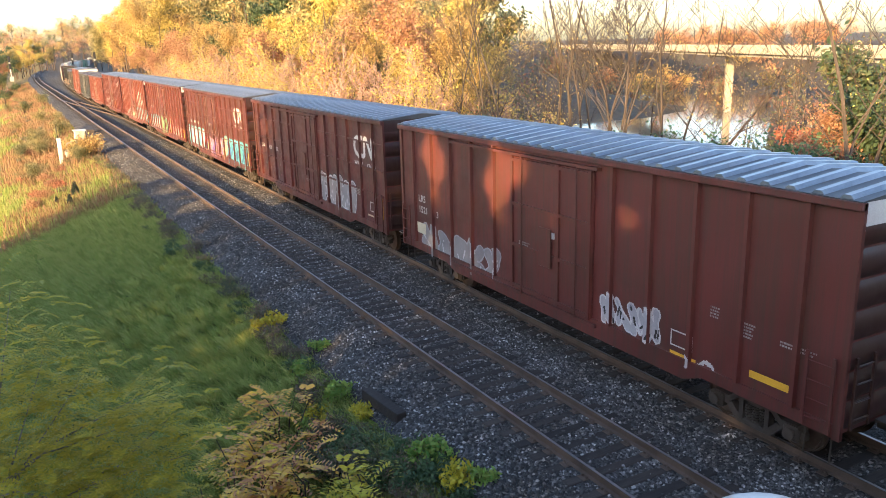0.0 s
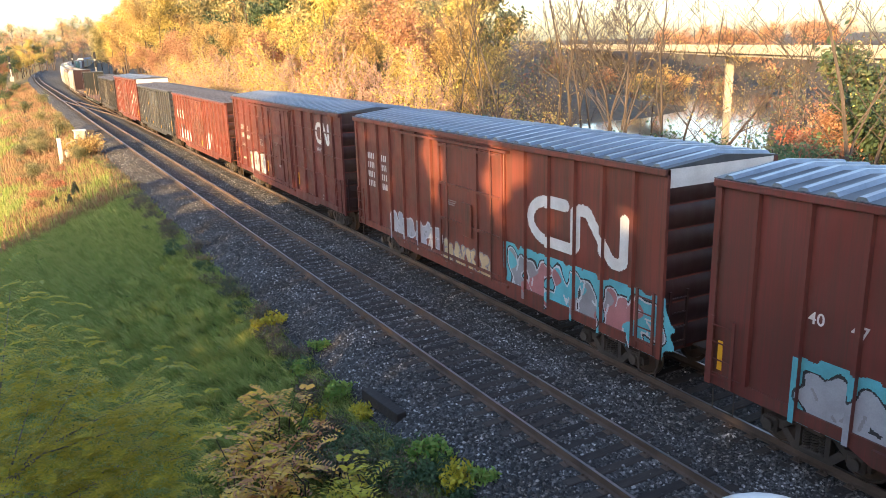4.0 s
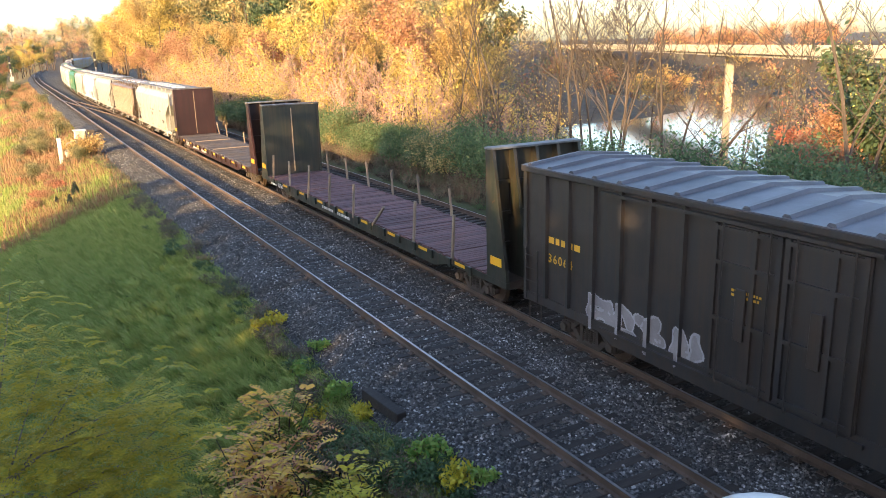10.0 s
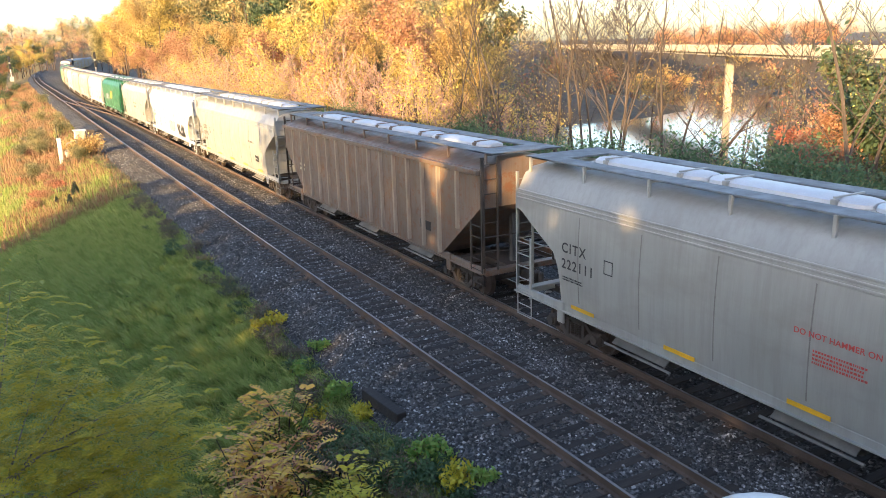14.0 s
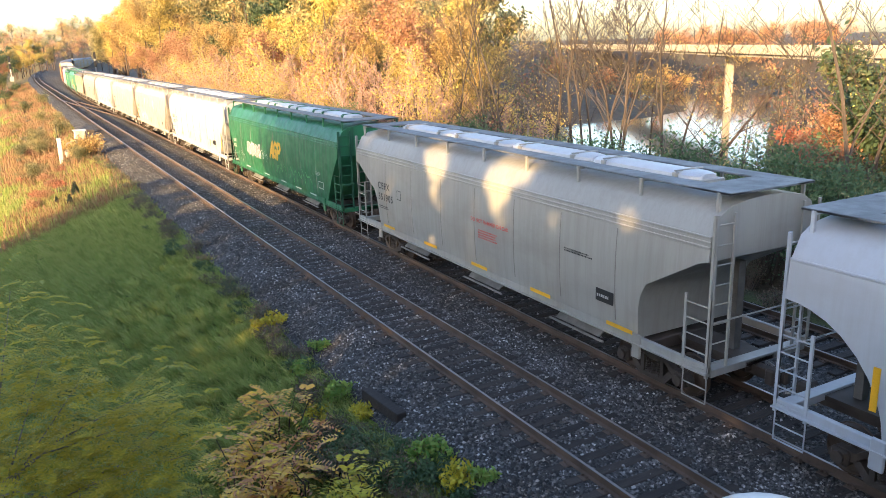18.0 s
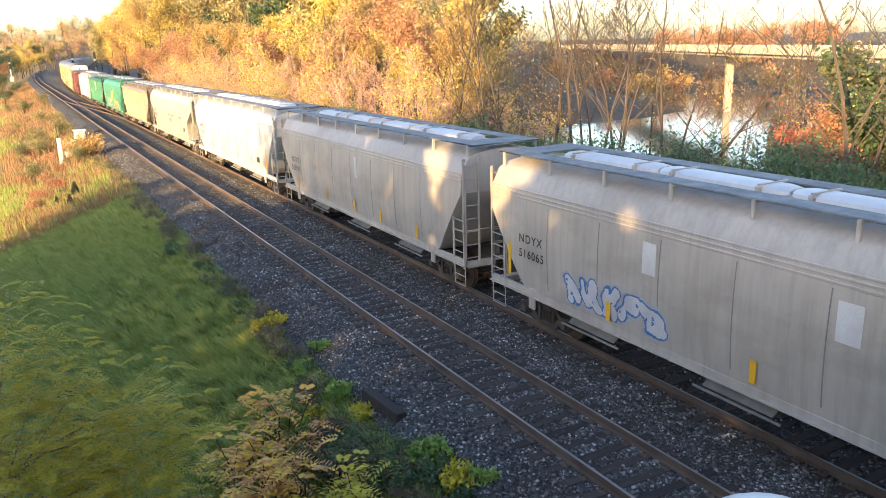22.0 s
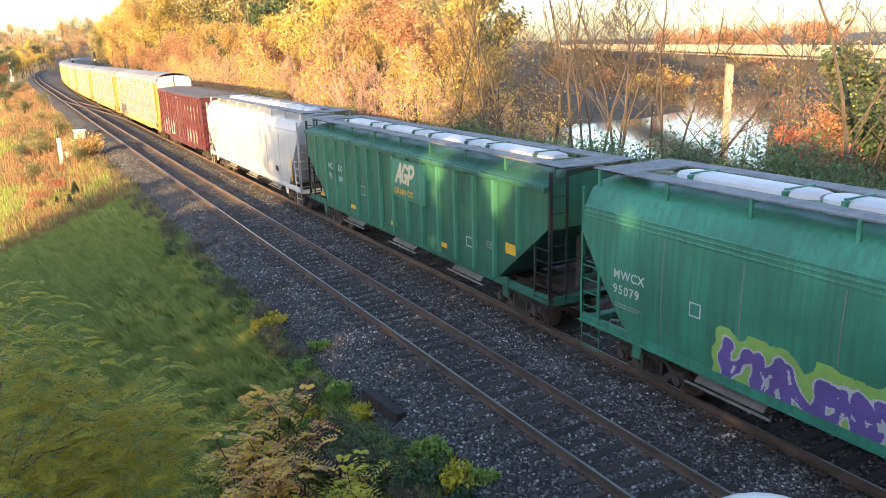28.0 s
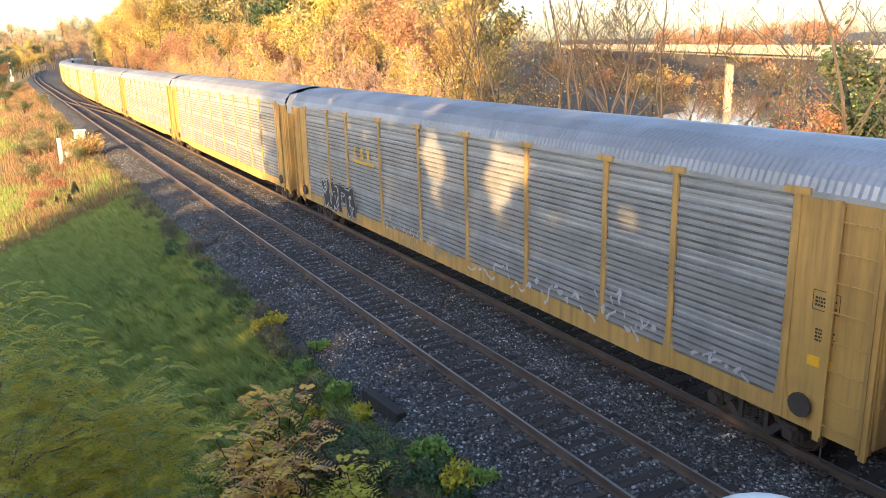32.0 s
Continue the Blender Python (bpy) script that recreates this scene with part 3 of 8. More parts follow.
# ---------------------------------------------------------------- freight cars
WHITE = plain("white_paint", (0.55, 0.55, 0.54), 0.5, 0, 0.12)
FADED = plain("faded_white_print", (0.30, 0.29, 0.28), 0.6, 0, 0.3, 14)
CREAM = plain("cream_paint", (0.55, 0.50, 0.36), 0.5, 0, 0.12)
YELLOW = plain("yellow_paint", (0.62, 0.36, 0.03), 0.5, 0, 0.12)
REFLECT = plain("yellow_reflector", (0.72, 0.40, 0.02), 0.35, 0, 0.08)
BLACK = plain("black_paint", (0.02, 0.02, 0.022), 0.5, 0, 0.2)
RED_LETTER = plain("red_stencil", (0.5, 0.07, 0.06), 0.6, 0, 0.15)
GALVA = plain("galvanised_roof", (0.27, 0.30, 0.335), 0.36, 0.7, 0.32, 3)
# sheet between bright ribs, darkened so its colour carries the shading of the relief
ROOF_SHEET = plain("shaded_roof_sheet", (0.055, 0.058, 0.065), 0.5, 0.2, 0.4, 3)
GALVA_DARK = plain("weathered_dark_roof", (0.10, 0.10, 0.115), 0.5, 0.4, 0.3, 3)
HATCH = plain("white_hatch_cover", (0.44, 0.45, 0.47), 0.4, 0, 0.08)
WHEEL = plain("wheel_steel", (0.085, 0.06, 0.045), 0.55, 0.5, 0.3, 6)
TRUCK_DIRT = plain("truck_grime", (0.06, 0.048, 0.04), 0.8, 0.1, 0.35, 7)
SPRAY = {n: plain("spray_" + n, c, 0.5, 0, 0.15) for n, c in dict(
    silver=(0.33, 0.33, 0.36), white=(0.48, 0.48, 0.50), black=(0.018, 0.018, 0.02), teal=(0.10, 0.36, 0.42), blue=(0.04, 0.14, 0.33), pink=(0.50, 0.24, 0.33),
    red=(0.42, 0.05, 0.04), orange=(0.50, 0.17, 0.05), green=(0.13, 0.36, 0.16), purple=(0.13, 0.09, 0.30), sand=(0.48, 0.38, 0.22), grey=(0.24, 0.23, 0.24),
    lime=(0.25, 0.42, 0.10), rose=(0.33, 0.13, 0.13), brown=(0.22, 0.09, 0.05)).items()}


def text_mesh(body, size, mat, spacing=1.0):
    cu = bpy.data.curves.new("lettering", "FONT")
    cu.body, cu.size, cu.space_character, cu.extrude = body, size / 0.7, spacing, 0.001
    cu.offset = size * 0.022
    ob = new("lettering", cu)
    me = bpy.data.meshes.new_from_object(ob.evaluated_get(bpy.context.evaluated_depsgraph_get()))
    bpy.data.objects.remove(ob)
    bpy.data.curves.remove(cu)
    me.materials.clear()
    me.materials.append(mat)
    return me


SIDE = Matrix(((0, 0, -1, 0), (-1, 0, 0, 0), (0, 1, 0, 0), (0, 0, 0, 1)))


class Car:
    """One freight car, its long side at -x; u runs along that side from the far end."""

    def __init__(self, name, label, category, s0, s1):
        self.root = thing(name, label, category, "freight cars of the train")
        self.L, self.s = s1 - s0, (s0 + s1) / 2
        self.face, self.posts, self.bulge = 1.53, [], 0.0
        MOVERS.append((self.root, self.s))

    def y(self, u):
        return self.L / 2 - u

    def skin(self, y):
        """How far the side stands out at y (an array)."""
        out = np.full(np.shape(y), self.face)
        for p, half, deep in self.posts:
            out = np.where(np.abs(y - p) < half, np.maximum(out, self.face + deep), out)
        return out

    def text(self, body, u, z, size, mat=None, spacing=1.05, proud=0.006):
        ob = part("lettering", text_mesh(body, size, mat or WHITE, spacing), None, self.root)
        ob.matrix_basis = Matrix.Translation((-self.face - proud - self.bulge, self.y(u), z)) @ SIDE
        return ob

    def bars(self, u, z, rows, width, height, mat=None, seed=0, proud=0.006):
        """Unreadable small print: a block of short bars."""
        r, g = random.Random(seed + int(u * 100)), Geo()
        height *= 0.72
        x = -self.face - proud - self.bulge
        for k in range(rows):
            zz, at = z - k * height * 1.75, 0.0
            while at < width * (0.7 + 0.3 * r.random()):
                w = r.uniform(0.4, 1.4) * height
                g.box(x - 0.002, x, self.y(u + at + w), self.y(u + at), zz, zz + height)
                at += w + height * 0.45
        tagged(part("small_print", g, mat or FADED, self.root), kind="stuff")

    def letter_bars(self, u, z, n, size, mat=None, seed=0, proud=0.006):
        """A worn name whose letters are drawn as plain bars."""
        r, g = random.Random(seed), Geo()
        x = -self.face - proud
        for k in range(n):
            a = u + k * 0.72 * size
            w = size * r.uniform(0.3, 0.46)
            g.box(x - 0.002, x, self.y(a + w), self.y(a), z, z + size)
        part("worn_name", g, mat or WHITE, self.root)

    def plate(self, name, u0, u1, z0, z1, mat, proud=0.008, label=""):
        x = -self.face - self.bulge
        return part(name, Geo().box(x - proud, x, self.y(u1), self.y(u0), z0, z1), mat, self.root, label)

    def frame_box(self, u0, u1, z0, z1, mat=None, w=0.03):
        g, x = Geo(), -self.face - 0.006 - self.bulge
        for a, b, c, d in ((u0, u1, z0, z0 + w), (u0, u1, z1 - w, z1), (u0, u0 + w, z0, z1), (u1 - w, u1, z0, z1)):
            g.box(x - 0.002, x, self.y(b), self.y(a), c, d)
        part("stencil_box", g, mat or WHITE, self.root)

    def reflector(self, u, z0, z1, w=0.11, proud=0.012):
        return self.plate("reflector", u - w / 2, u + w / 2, z0, z1, REFLECT, proud, "yellow reflective strip")

    # -- paint sprayed over panels and posts
    def spray(self, name, u0, u1, z0, z1, layers, cell=0.022, surf=None):
        """layers: (mask function of u, z in metres, material), the first on top."""
        nu, nz = max(2, int((u1 - u0) / cell)), max(2, int((z1 - z0) / cell))
        U, Z = np.meshgrid(u0 + (np.arange(nu) + 0.5) * cell, z0 + (np.arange(nz) + 0.5) * cell)
        taken = np.zeros(U.shape, bool)
        for fn, mat in layers:
            m = fn(U, Z) & ~taken
            taken |= m
            uu, zz = U[m], Z[m]
            if not len(uu):
                continue
            yy = self.L / 2 - uu
            h = cell / 2
            if surf:
                x0, x1 = -surf(zz - h) - 0.007, -surf(zz + h) - 0.007
            else:
                x0 = x1 = -self.skin(yy) - 0.005
            v = np.stack([np.stack([x0, yy + h, zz - h], -1), np.stack([x0, yy - h, zz - h], -1),
                          np.stack([x1, yy - h, zz + h], -1), np.stack([x1, yy + h, zz + h], -1)], 1).reshape(-1, 3)
            tagged(part(name, array_mesh(name, v, np.arange(len(v)).reshape(-1, 4), mat), None, self.root), kind="stuff")

    def tag(self, seed, u0, u1, z0, z1, n, fill, line="black", halo=None, fat=0.5, surf=None, back=None, detail=None):
        """Sprayed bubble shapes in a row: fill, outline, a halo."""
        r = random.Random(seed)
        segs, inner = [], []
        w = (u1 - u0) / n
        H = z1 - z0
        for k in range(n):
            cx = u0 + (k + 0.5) * w
            lean = r.uniform(-0.12, 0.12) * w
            ends = []
            for side in (-0.27, 0.27):
                lo = (cx + (side + r.uniform(-0.1, 0.1)) * w - lean, z0 + H * r.uniform(0.06, 0.16))
                hi = (cx + (side + r.uniform(-0.1, 0.1)) * w + lean, z0 + H * r.uniform(0.8, 0.95))
                bend = ((lo[0] + hi[0]) / 2 + r.uniform(-0.16, 0.16) * w, z0 + H * r.uniform(0.4, 0.6))
                ends.append((lo, bend, hi))
                if side < 0 or r.random() < 0.6:
                    segs += [(lo, bend), (bend, hi)]
            p, q = ends
            segs += r.choice([[(p[2], q[2]), (p[1], q[1])], [(p[2], q[0])], [(p[0], q[0]), (p[2], q[1])], [(p[1], q[2]), (p[1], q[0])], [(p[0], q[2])]])
            for j in range(3):
                q = (cx + r.uniform(-0.45, 0.45) * w, z0 + H * r.uniform(0.15, 0.8))
                inner.append((q, (q[0] + r.uniform(-0.15, 0.15) * w, q[1] + r.uniform(-0.3, 0.3) * H)))
        rad = min(0.19, fat * min(w, H) * 0.34)
        wob = lambda U, Z: 0.035 * np.sin(U * 9 + seed) + 0.03 * np.sin(Z * 13 + U * 5)

        def dist(lines):
            def fn(U, Z):
                best = np.full(U.shape, 9.0)
                for (ax, az), (bx, bz) in lines:
                    dx, dz = bx - ax, bz - az
                    tt = np.clip(((U - ax) * dx + (Z - az) * dz) / (dx * dx + dz * dz + 1e-6), 0, 1)
                    best = np.minimum(best, np.hypot(U - ax - tt * dx, Z - az - tt * dz))
                return best
            return fn
        d_all, d_in = dist(segs), dist(inner)
        lw = 0.045
        fills = fill if isinstance(fill, (list, tuple)) else [fill]
        lay = [(lambda U, Z: (d_in(U, Z) < 0.03) & (d_all(U, Z) < rad), SPRAY[detail or line])]
        for i, c in enumerate(fills):
            lay.append((lambda U, Z, i=i: (d_all(U, Z) + wob(U, Z) < rad) & ((np.floor((U - u0) / w * 1.0 + 0.35 * np.sin(Z * 6)) % len(fills)) == i), SPRAY[c]))
        lay.append((lambda U, Z: d_all(U, Z) + wob(U, Z) < rad + lw, SPRAY[line]))
        if halo:
            lay.append((lambda U, Z: d_all(U, Z) + wob(U, Z) < rad + lw * 2, SPRAY[halo]))
        if back:
            lay.append((lambda U, Z: d_all(U, Z) + 2 * wob(U, Z) < rad + 0.3, SPRAY[back]))
        m = 0.3
        self.spray("graffiti", u0 - m, u1 + m, max(z0 - 0.1, 0.95), z1 + m, lay, surf=surf)

    def scrawl(self, seed, u0, u1, z0, z1, n, col, w=0.022, surf=None):
        """A thin sprayed scrawl of loops."""
        r = random.Random(seed)
        pts = []
        for k in range(n * 3 + 1):
            pts.append((u0 + (u1 - u0) * (k / (n * 3)) + r.uniform(-0.12, 0.12), r.uniform(z0, z1)))

        def fn(U, Z):
            best = np.full(U.shape, 9.0)
            for (ax, az), (bx, bz) in zip(pts[:-1], pts[1:]):
                dx, dz = bx - ax, bz - az
                tt = np.clip(((U - ax) * dx + (Z - az) * dz) / (dx * dx + dz * dz + 1e-6), 0, 1)
                best = np.minimum(best, np.hypot(U - ax - tt * dx + 0.05 * np.sin(Z * 14), Z - az - tt * dz + 0.05 * np.sin(U * 12)))
            return best < w
        self.spray("graffiti", u0 - 0.2, u1 + 0.2, max(0.95, z0 - 0.1), z1 + 0.1, [(fn, SPRAY[col])], cell=0.024, surf=surf)

    def strokes(self, name, lines, w, mat, u0, z0, size, surf=None, slant=0.0, sx=1.0, cell=0.028):
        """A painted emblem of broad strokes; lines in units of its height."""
        segs = []
        for line in lines:
            pts = [(u0 + (x * sx + z * slant) * size, z0 + z * size) for x, z in line]
            segs += list(zip(pts[:-1], pts[1:]))
        us = [q[0] for s in segs for q in s]

        def fn(U, Z):
            best = np.full(U.shape, 9.0)
            for (ax, az), (bx, bz) in segs:
                dx, dz = bx - ax, bz - az
                tt = np.clip(((U - ax) * dx + (Z - az) * dz) / (dx * dx + dz * dz + 1e-6), 0, 1)
                best = np.minimum(best, np.hypot(U - ax - tt * dx, Z - az - tt * dz))
            return best < w * size / 2
        self.spray(name, min(us) - w * size, max(us) + w * size, z0 - w * size, z0 + size * (1 + w), [(fn, mat)], cell=cell, surf=surf)

    def place(self, name, mesh, m, label="", parent=None):
        ob = part(name, mesh, None, parent or self.root, label)
        ob.matrix_basis = m
        return ob


MOVERS = []
arc = lambda cx, cz, rx, rz, a0, a1, n=8: [(cx + rx * math.cos(radians(a0 + (a1 - a0) * k / n)), cz + rz * math.sin(radians(a0 + (a1 - a0) * k / n))) for k in range(n + 1)]
# a curl and a zigzag in one band, about 1.75 wide for a height of 1
EMBLEM_WORM = [[(0.66, 0.88), (0.36, 0.88)], arc(0.36, 0.5, 0.36, 0.38, 90, 270, 10), [(0.36, 0.12), (0.72, 0.12)], arc(0.72, 0.26, 0.14, 0.14, -90, 0, 4), [(0.86, 0.26), (0.86, 0.78)],
               arc(0.97, 0.78, 0.11, 0.10, 180, 40, 5), [(1.05, 0.84), (1.40, 0.18)], arc(1.5, 0.22, 0.11, 0.10, 220, 360, 5), [(1.61, 0.22), (1.61, 0.88)]]
EMBLEM_K = [[(0, 0), (0, 1)], [(0.62, 1), (0.05, 0.45)], [(0.2, 0.55), (0.66, 0)]]
EMBLEM_C = [arc(0.35, 0.5, 0.35, 0.5, 50, 310, 10)]
EMBLEM_S = [[(0.62, 0.9), (0.3, 1.0), (0.05, 0.8), (0.15, 0.57), (0.5, 0.45), (0.62, 0.22), (0.35, 0.0), (0.0, 0.12)]]
EMBLEM_X = [[(0, 0), (0.62, 1)], [(0, 1), (0.62, 0)]]
EMBLEM_TRIO = [[(0, 0), (0.45, 1), (0.62, 0)], [(0.2, 0.32), (0.6, 0.32)], [(1.4, 0.85), (1.0, 1), (0.78, 0.6), (0.85, 0.1), (1.3, 0.05), (1.38, 0.45), (1.1, 0.45)],
               [(1.62, 0), (1.62, 1), (2.1, 0.95), (2.2, 0.7), (2.0, 0.45), (1.65, 0.45)]]

# -- running gear, made once
WHEEL_MESH = None


def running_gear():
    w = Geo()
    n = 22
    prof = [(0.0, 0.10), (0.035, 0.12), (0.02, 0.40), (-0.01, 0.42), (-0.01, 0.455), (0.1, 0.46), (0.11, 0.485), (0.135, 0.485), (0.135, 0.40), (0.085, 0.38), (0.09, 0.14), (0.13, 0.10)]
    m = len(prof)
    v = [(x, r * math.cos(2 * math.pi * k / n), r * math.sin(2 * math.pi * k / n)) for k in range(n) for x, r in prof]
    f = [(k * m + j, k * m + j + 1, ((k + 1) % n) * m + j + 1, ((k + 1) % n) * m + j) for k in range(n) for j in range(m - 1)]
    w.add(v, f)
    wheel = w.mesh("wheel", WHEEL, True)
    axle = Geo().tube([(-1.08, 0, 0), (1.08, 0, 0)], 0.085, 10).mesh("axle", WHEEL, True)
    # side frame: an arch with a window for springs, and journal boxes
    sf = Geo()
    x0, x1 = -0.08, 0.08
    top = [(-1.12, 0.50), (-0.98, 0.62), (-0.62, 0.60), (-0.36, 0.80), (0.36, 0.80), (0.62, 0.60), (0.98, 0.62), (1.12, 0.50)]
    low = [(-1.12, 0.36), (-0.98, 0.40), (-0.66, 0.42), (-0.38, 0.66), (0.38, 0.66), (0.66, 0.42), (0.98, 0.40), (1.12, 0.36)]
    for i in range(len(top) - 1):
        q = [top[i], top[i + 1], low[i + 1], low[i]]
        sf.sweep([(a, b) for a, b in q], x0, x1, "x")
    sf.sweep([(-0.66, 0.44), (-0.52, 0.50), (-0.30, 0.27), (-0.30, 0.15), (-0.40, 0.16)], x0, x1, "x")
    sf.sweep([(0.66, 0.44), (0.40, 0.16), (0.30, 0.15), (0.30, 0.27), (0.52, 0.50)], x0, x1, "x")
    sf.box(x0, x1, -0.36, 0.36, 0.14, 0.26, 0.02)
    for s in (-0.30, 0.30):
        sf.box(x0, x1, s - 0.05, s + 0.05, 0.2, 0.72)
    frame_mesh = sf.mesh("side_frame", TRUCK_DIRT)
    box = Geo()
    box.box(-0.14, 0.10, -0.17, 0.17, 0.30, 0.60, 0.04).disc((-0.16, 0, 0.46), 0.115, 0.04, "x", 12)
    journal = box.mesh("journal_box", TRUCK_DIRT)
    spring = Geo()
    for k in (-0.17, 0.0, 0.17):
        for j in range(6):
            spring.disc((0, k, 0.29 + j * 0.055), 0.075, 0.016, "z", 10)
    springs = spring.mesh("spring_nest", TRUCK_DIRT)
    bolster = Geo().box(-1.05, 1.05, -0.2, 0.2, 0.58, 0.80, 0.03).mesh("bolster", TRUCK_DIRT)
    return wheel, axle, frame_mesh, journal, springs, bolster


GEAR = running_gear()


def coupler_mesh():
    g = Geo().box(-0.11, 0.11, -0.02, 0.62, 0.72, 0.96, 0.02).box(-0.2, 0.2, 0.5, 0.74, 0.66, 1.02, 0.05).box(-0.22, -0.04, 0.7, 0.86, 0.68, 1.0, 0.05)
    return g.mesh("coupler", TRUCK_DIRT)


def hose_mesh():
    return Geo().tube([(-0.45, 0.1, 0.85), (-0.45, 0.35, 0.78), (-0.44, 0.5, 0.55), (-0.40, 0.62, 0.36), (-0.36, 0.74, 0.42)], 0.028, 6).mesh("brake_hose", WHITE_HOSE, True)


WHITE_HOSE = plain("pale_hose", (0.3, 0.29, 0.27), 0.6)
COUPLER, HOSE = coupler_mesh(), hose_mesh()


def run_on(car, inset=2.1):
    """Trucks, couplers and hoses of a car."""
    wheel, axle, frame_mesh, journal, springs, bolster = GEAR
    for end in (1, -1):
        tr = car.place("truck", bolster, pose(0, end * (car.L / 2 - inset), 0))
        for sx in (-1, 1):
            turn = 0 if sx < 0 else 180
            car.place("side_frame", frame_mesh, pose(sx * 1.0, 0, 0, 0, 0, turn), parent=tr)
            car.place("spring_nest", springs, pose(sx * 1.0, 0, 0), parent=tr)
            for a in (-0.875, 0.875):
                car.place("journal_box", journal, pose(sx * 1.02, a, 0, 0, 0, turn), parent=tr)
        for a in (-0.875, 0.875):
            car.place("axle", axle, pose(0, a, 0.485), parent=tr)
            car.place("wheel", wheel, pose(-0.82, a, 0.485), parent=tr)
            car.place("wheel", wheel, pose(0.82, a, 0.485, 0, 0, 180), parent=tr)
        rz = 0 if end > 0 else 180
        car.place("coupler", COUPLER, pose(0, end * (car.L / 2 - 0.25), 0, 0, 0, rz))
        car.place("brake_hose", HOSE, pose(0, end * (car.L / 2 - 0.25), 0, 0, 0, rz))


def ladder(car, name, x, y0, y1, z0, z1, n, mat, along="y", r=0.016, step=True):
    """Two stiles and rungs; along y on the side, along x on an end."""
    g = Geo()
    if along == "y":
        for yy in (y0, y1):
            g.box(x - 0.02, x + 0.02, yy - 0.03, yy + 0.03, z0, z1)
        for k in range(n):
            z = z0 + (z1 - z0) * (k + 0.5) / n
            g.tube([(x - 0.01, y0, z), (x - 0.01, y1, z)], r, 5)
    else:
        for xx in (y0, y1):
            g.box(xx - 0.03, xx + 0.03, x - 0.02, x + 0.02, z0, z1)
        for k in range(n):
            z = z0 + (z1 - z0) * (k + 0.5) / n
            g.tube([(y0, x, z), (y1, x, z)], r, 5)
    return part(name, g, mat, car.root)


# ---------------------------------------------------------------- boxcars
def boxcar(label, s0, s1, paint, eave=5.02, roof=None, end_paint=None, white_end=False, n_posts=15, rails=False, door=(6.7, 9.95), double=False, trim=None, seed=0):
    c = Car("boxcar", label, "boxcar", s0, s1)
    L, zb, F = c.L, 1.06, c.face
    hl = L / 2
    trim = trim or paint
    end_paint = end_paint or paint
    roof = roof or GALVA
    part("body", Geo().box(-F, F, -hl + 0.06, hl - 0.06, zb, eave), paint, c.root)
    # side sill, deeper between the trucks
    out = [(-hl, zb + 0.16), (-hl, zb - 0.08), (-hl + 3.0, zb - 0.08), (-hl + 3.5, zb - 0.28), (hl - 3.5, zb - 0.28), (hl - 3.0, zb - 0.08), (hl, zb - 0.08), (hl, zb + 0.16)]
    for sx in (-1, 1):
        x0, x1 = sorted((sx * (F + 0.004), sx * (F + 0.045)))
        part("side_sill", Geo().sweep(out, x0, x1, "x"), paint, c.root)
    # posts on the seen side
    y0, y1 = c.y(door[1]), c.y(door[0])
    ys = [y for y in np.linspace(-hl + 0.95, hl - 0.95, n_posts) if not (y0 - 0.25 < y < y1 + 0.25)]
    pm = Geo().sweep([(-F - 0.095, -0.045), (-F - 0.095, 0.045), (-F, 0.055), (-F, -0.055)], zb + 0.16, eave - 0.1, "z").mesh("side_post", paint)
    pm2 = Geo().box(F, F + 0.07, -0.06, 0.06, zb + 0.16, eave - 0.1).mesh("side_post", paint)
    for y in ys:
        c.place("side_post", pm, pose(0, y, 0))
        c.posts.append((y, 0.052, 0.095))
    for y in ys[::2]:
        c.place("side_post", pm2, pose(0, y, 0))
    for e in (-1, 1):
        part("corner_post", Geo().box(-F - 0.06, -F + 0.02, min(e * hl, e * (hl - 0.14)), max(e * hl, e * (hl - 0.14)), zb - 0.1, eave), paint, c.root)
    if rails:
        for z in (zb + 1.25, zb + 2.15, zb + 3.1):
            part("side_rail", Geo().box(-F - 0.05, -F, -hl + 0.2, y0 - 0.1, z - 0.03, z + 0.03), paint, c.root)
            part("side_rail", Geo().box(-F - 0.05, -F, y1 + 0.1, hl - 0.2, z - 0.03, z + 0.03), paint, c.root)
    # eaves and roof
    for sx in (-1, 1):
        x0, x1 = sorted((sx * (F - 0.02), sx * (F + 0.14)))
        part("eave_rail", Geo().box(x0, x1, -hl, hl, eave - 0.12, eave + 0.02, 0.015), trim, c.root)
    rp = [(-F - 0.13, eave + 0.022), (F + 0.13, eave + 0.022), (F + 0.13, eave + 0.04), (0, eave + 0.19), (-F - 0.13, eave + 0.04)]
    fine = roof is GALVA
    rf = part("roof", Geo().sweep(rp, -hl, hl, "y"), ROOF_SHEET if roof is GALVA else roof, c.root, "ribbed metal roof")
    rib = Geo()
    w1, w2 = (0.12, 0.055) if fine else (0.10, 0.05)
    for sx in (-1, 1):
        q = [(0, eave + 0.19), (sx * (F + 0.08), eave + 0.045)]
        a, b = q
        v = [(a[0], -w1, a[1]), (b[0], -w1, b[1]), (b[0], w1, b[1]), (a[0], w1, a[1]),
             (a[0], -w2, a[1] + 0.075), (b[0], -w2, b[1] + 0.06), (b[0], w2, b[1] + 0.06), (a[0], w2, a[1] + 0.075)]
        rib.add(v, [(4, 5, 6, 7), (0, 1, 5, 4), (2, 3, 7, 6), (1, 2, 6, 5), (3, 0, 4, 7)])
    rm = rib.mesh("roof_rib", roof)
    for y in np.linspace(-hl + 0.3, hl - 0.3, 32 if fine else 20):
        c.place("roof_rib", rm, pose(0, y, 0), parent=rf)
    # corrugated ends
    n = 7
    prof = []
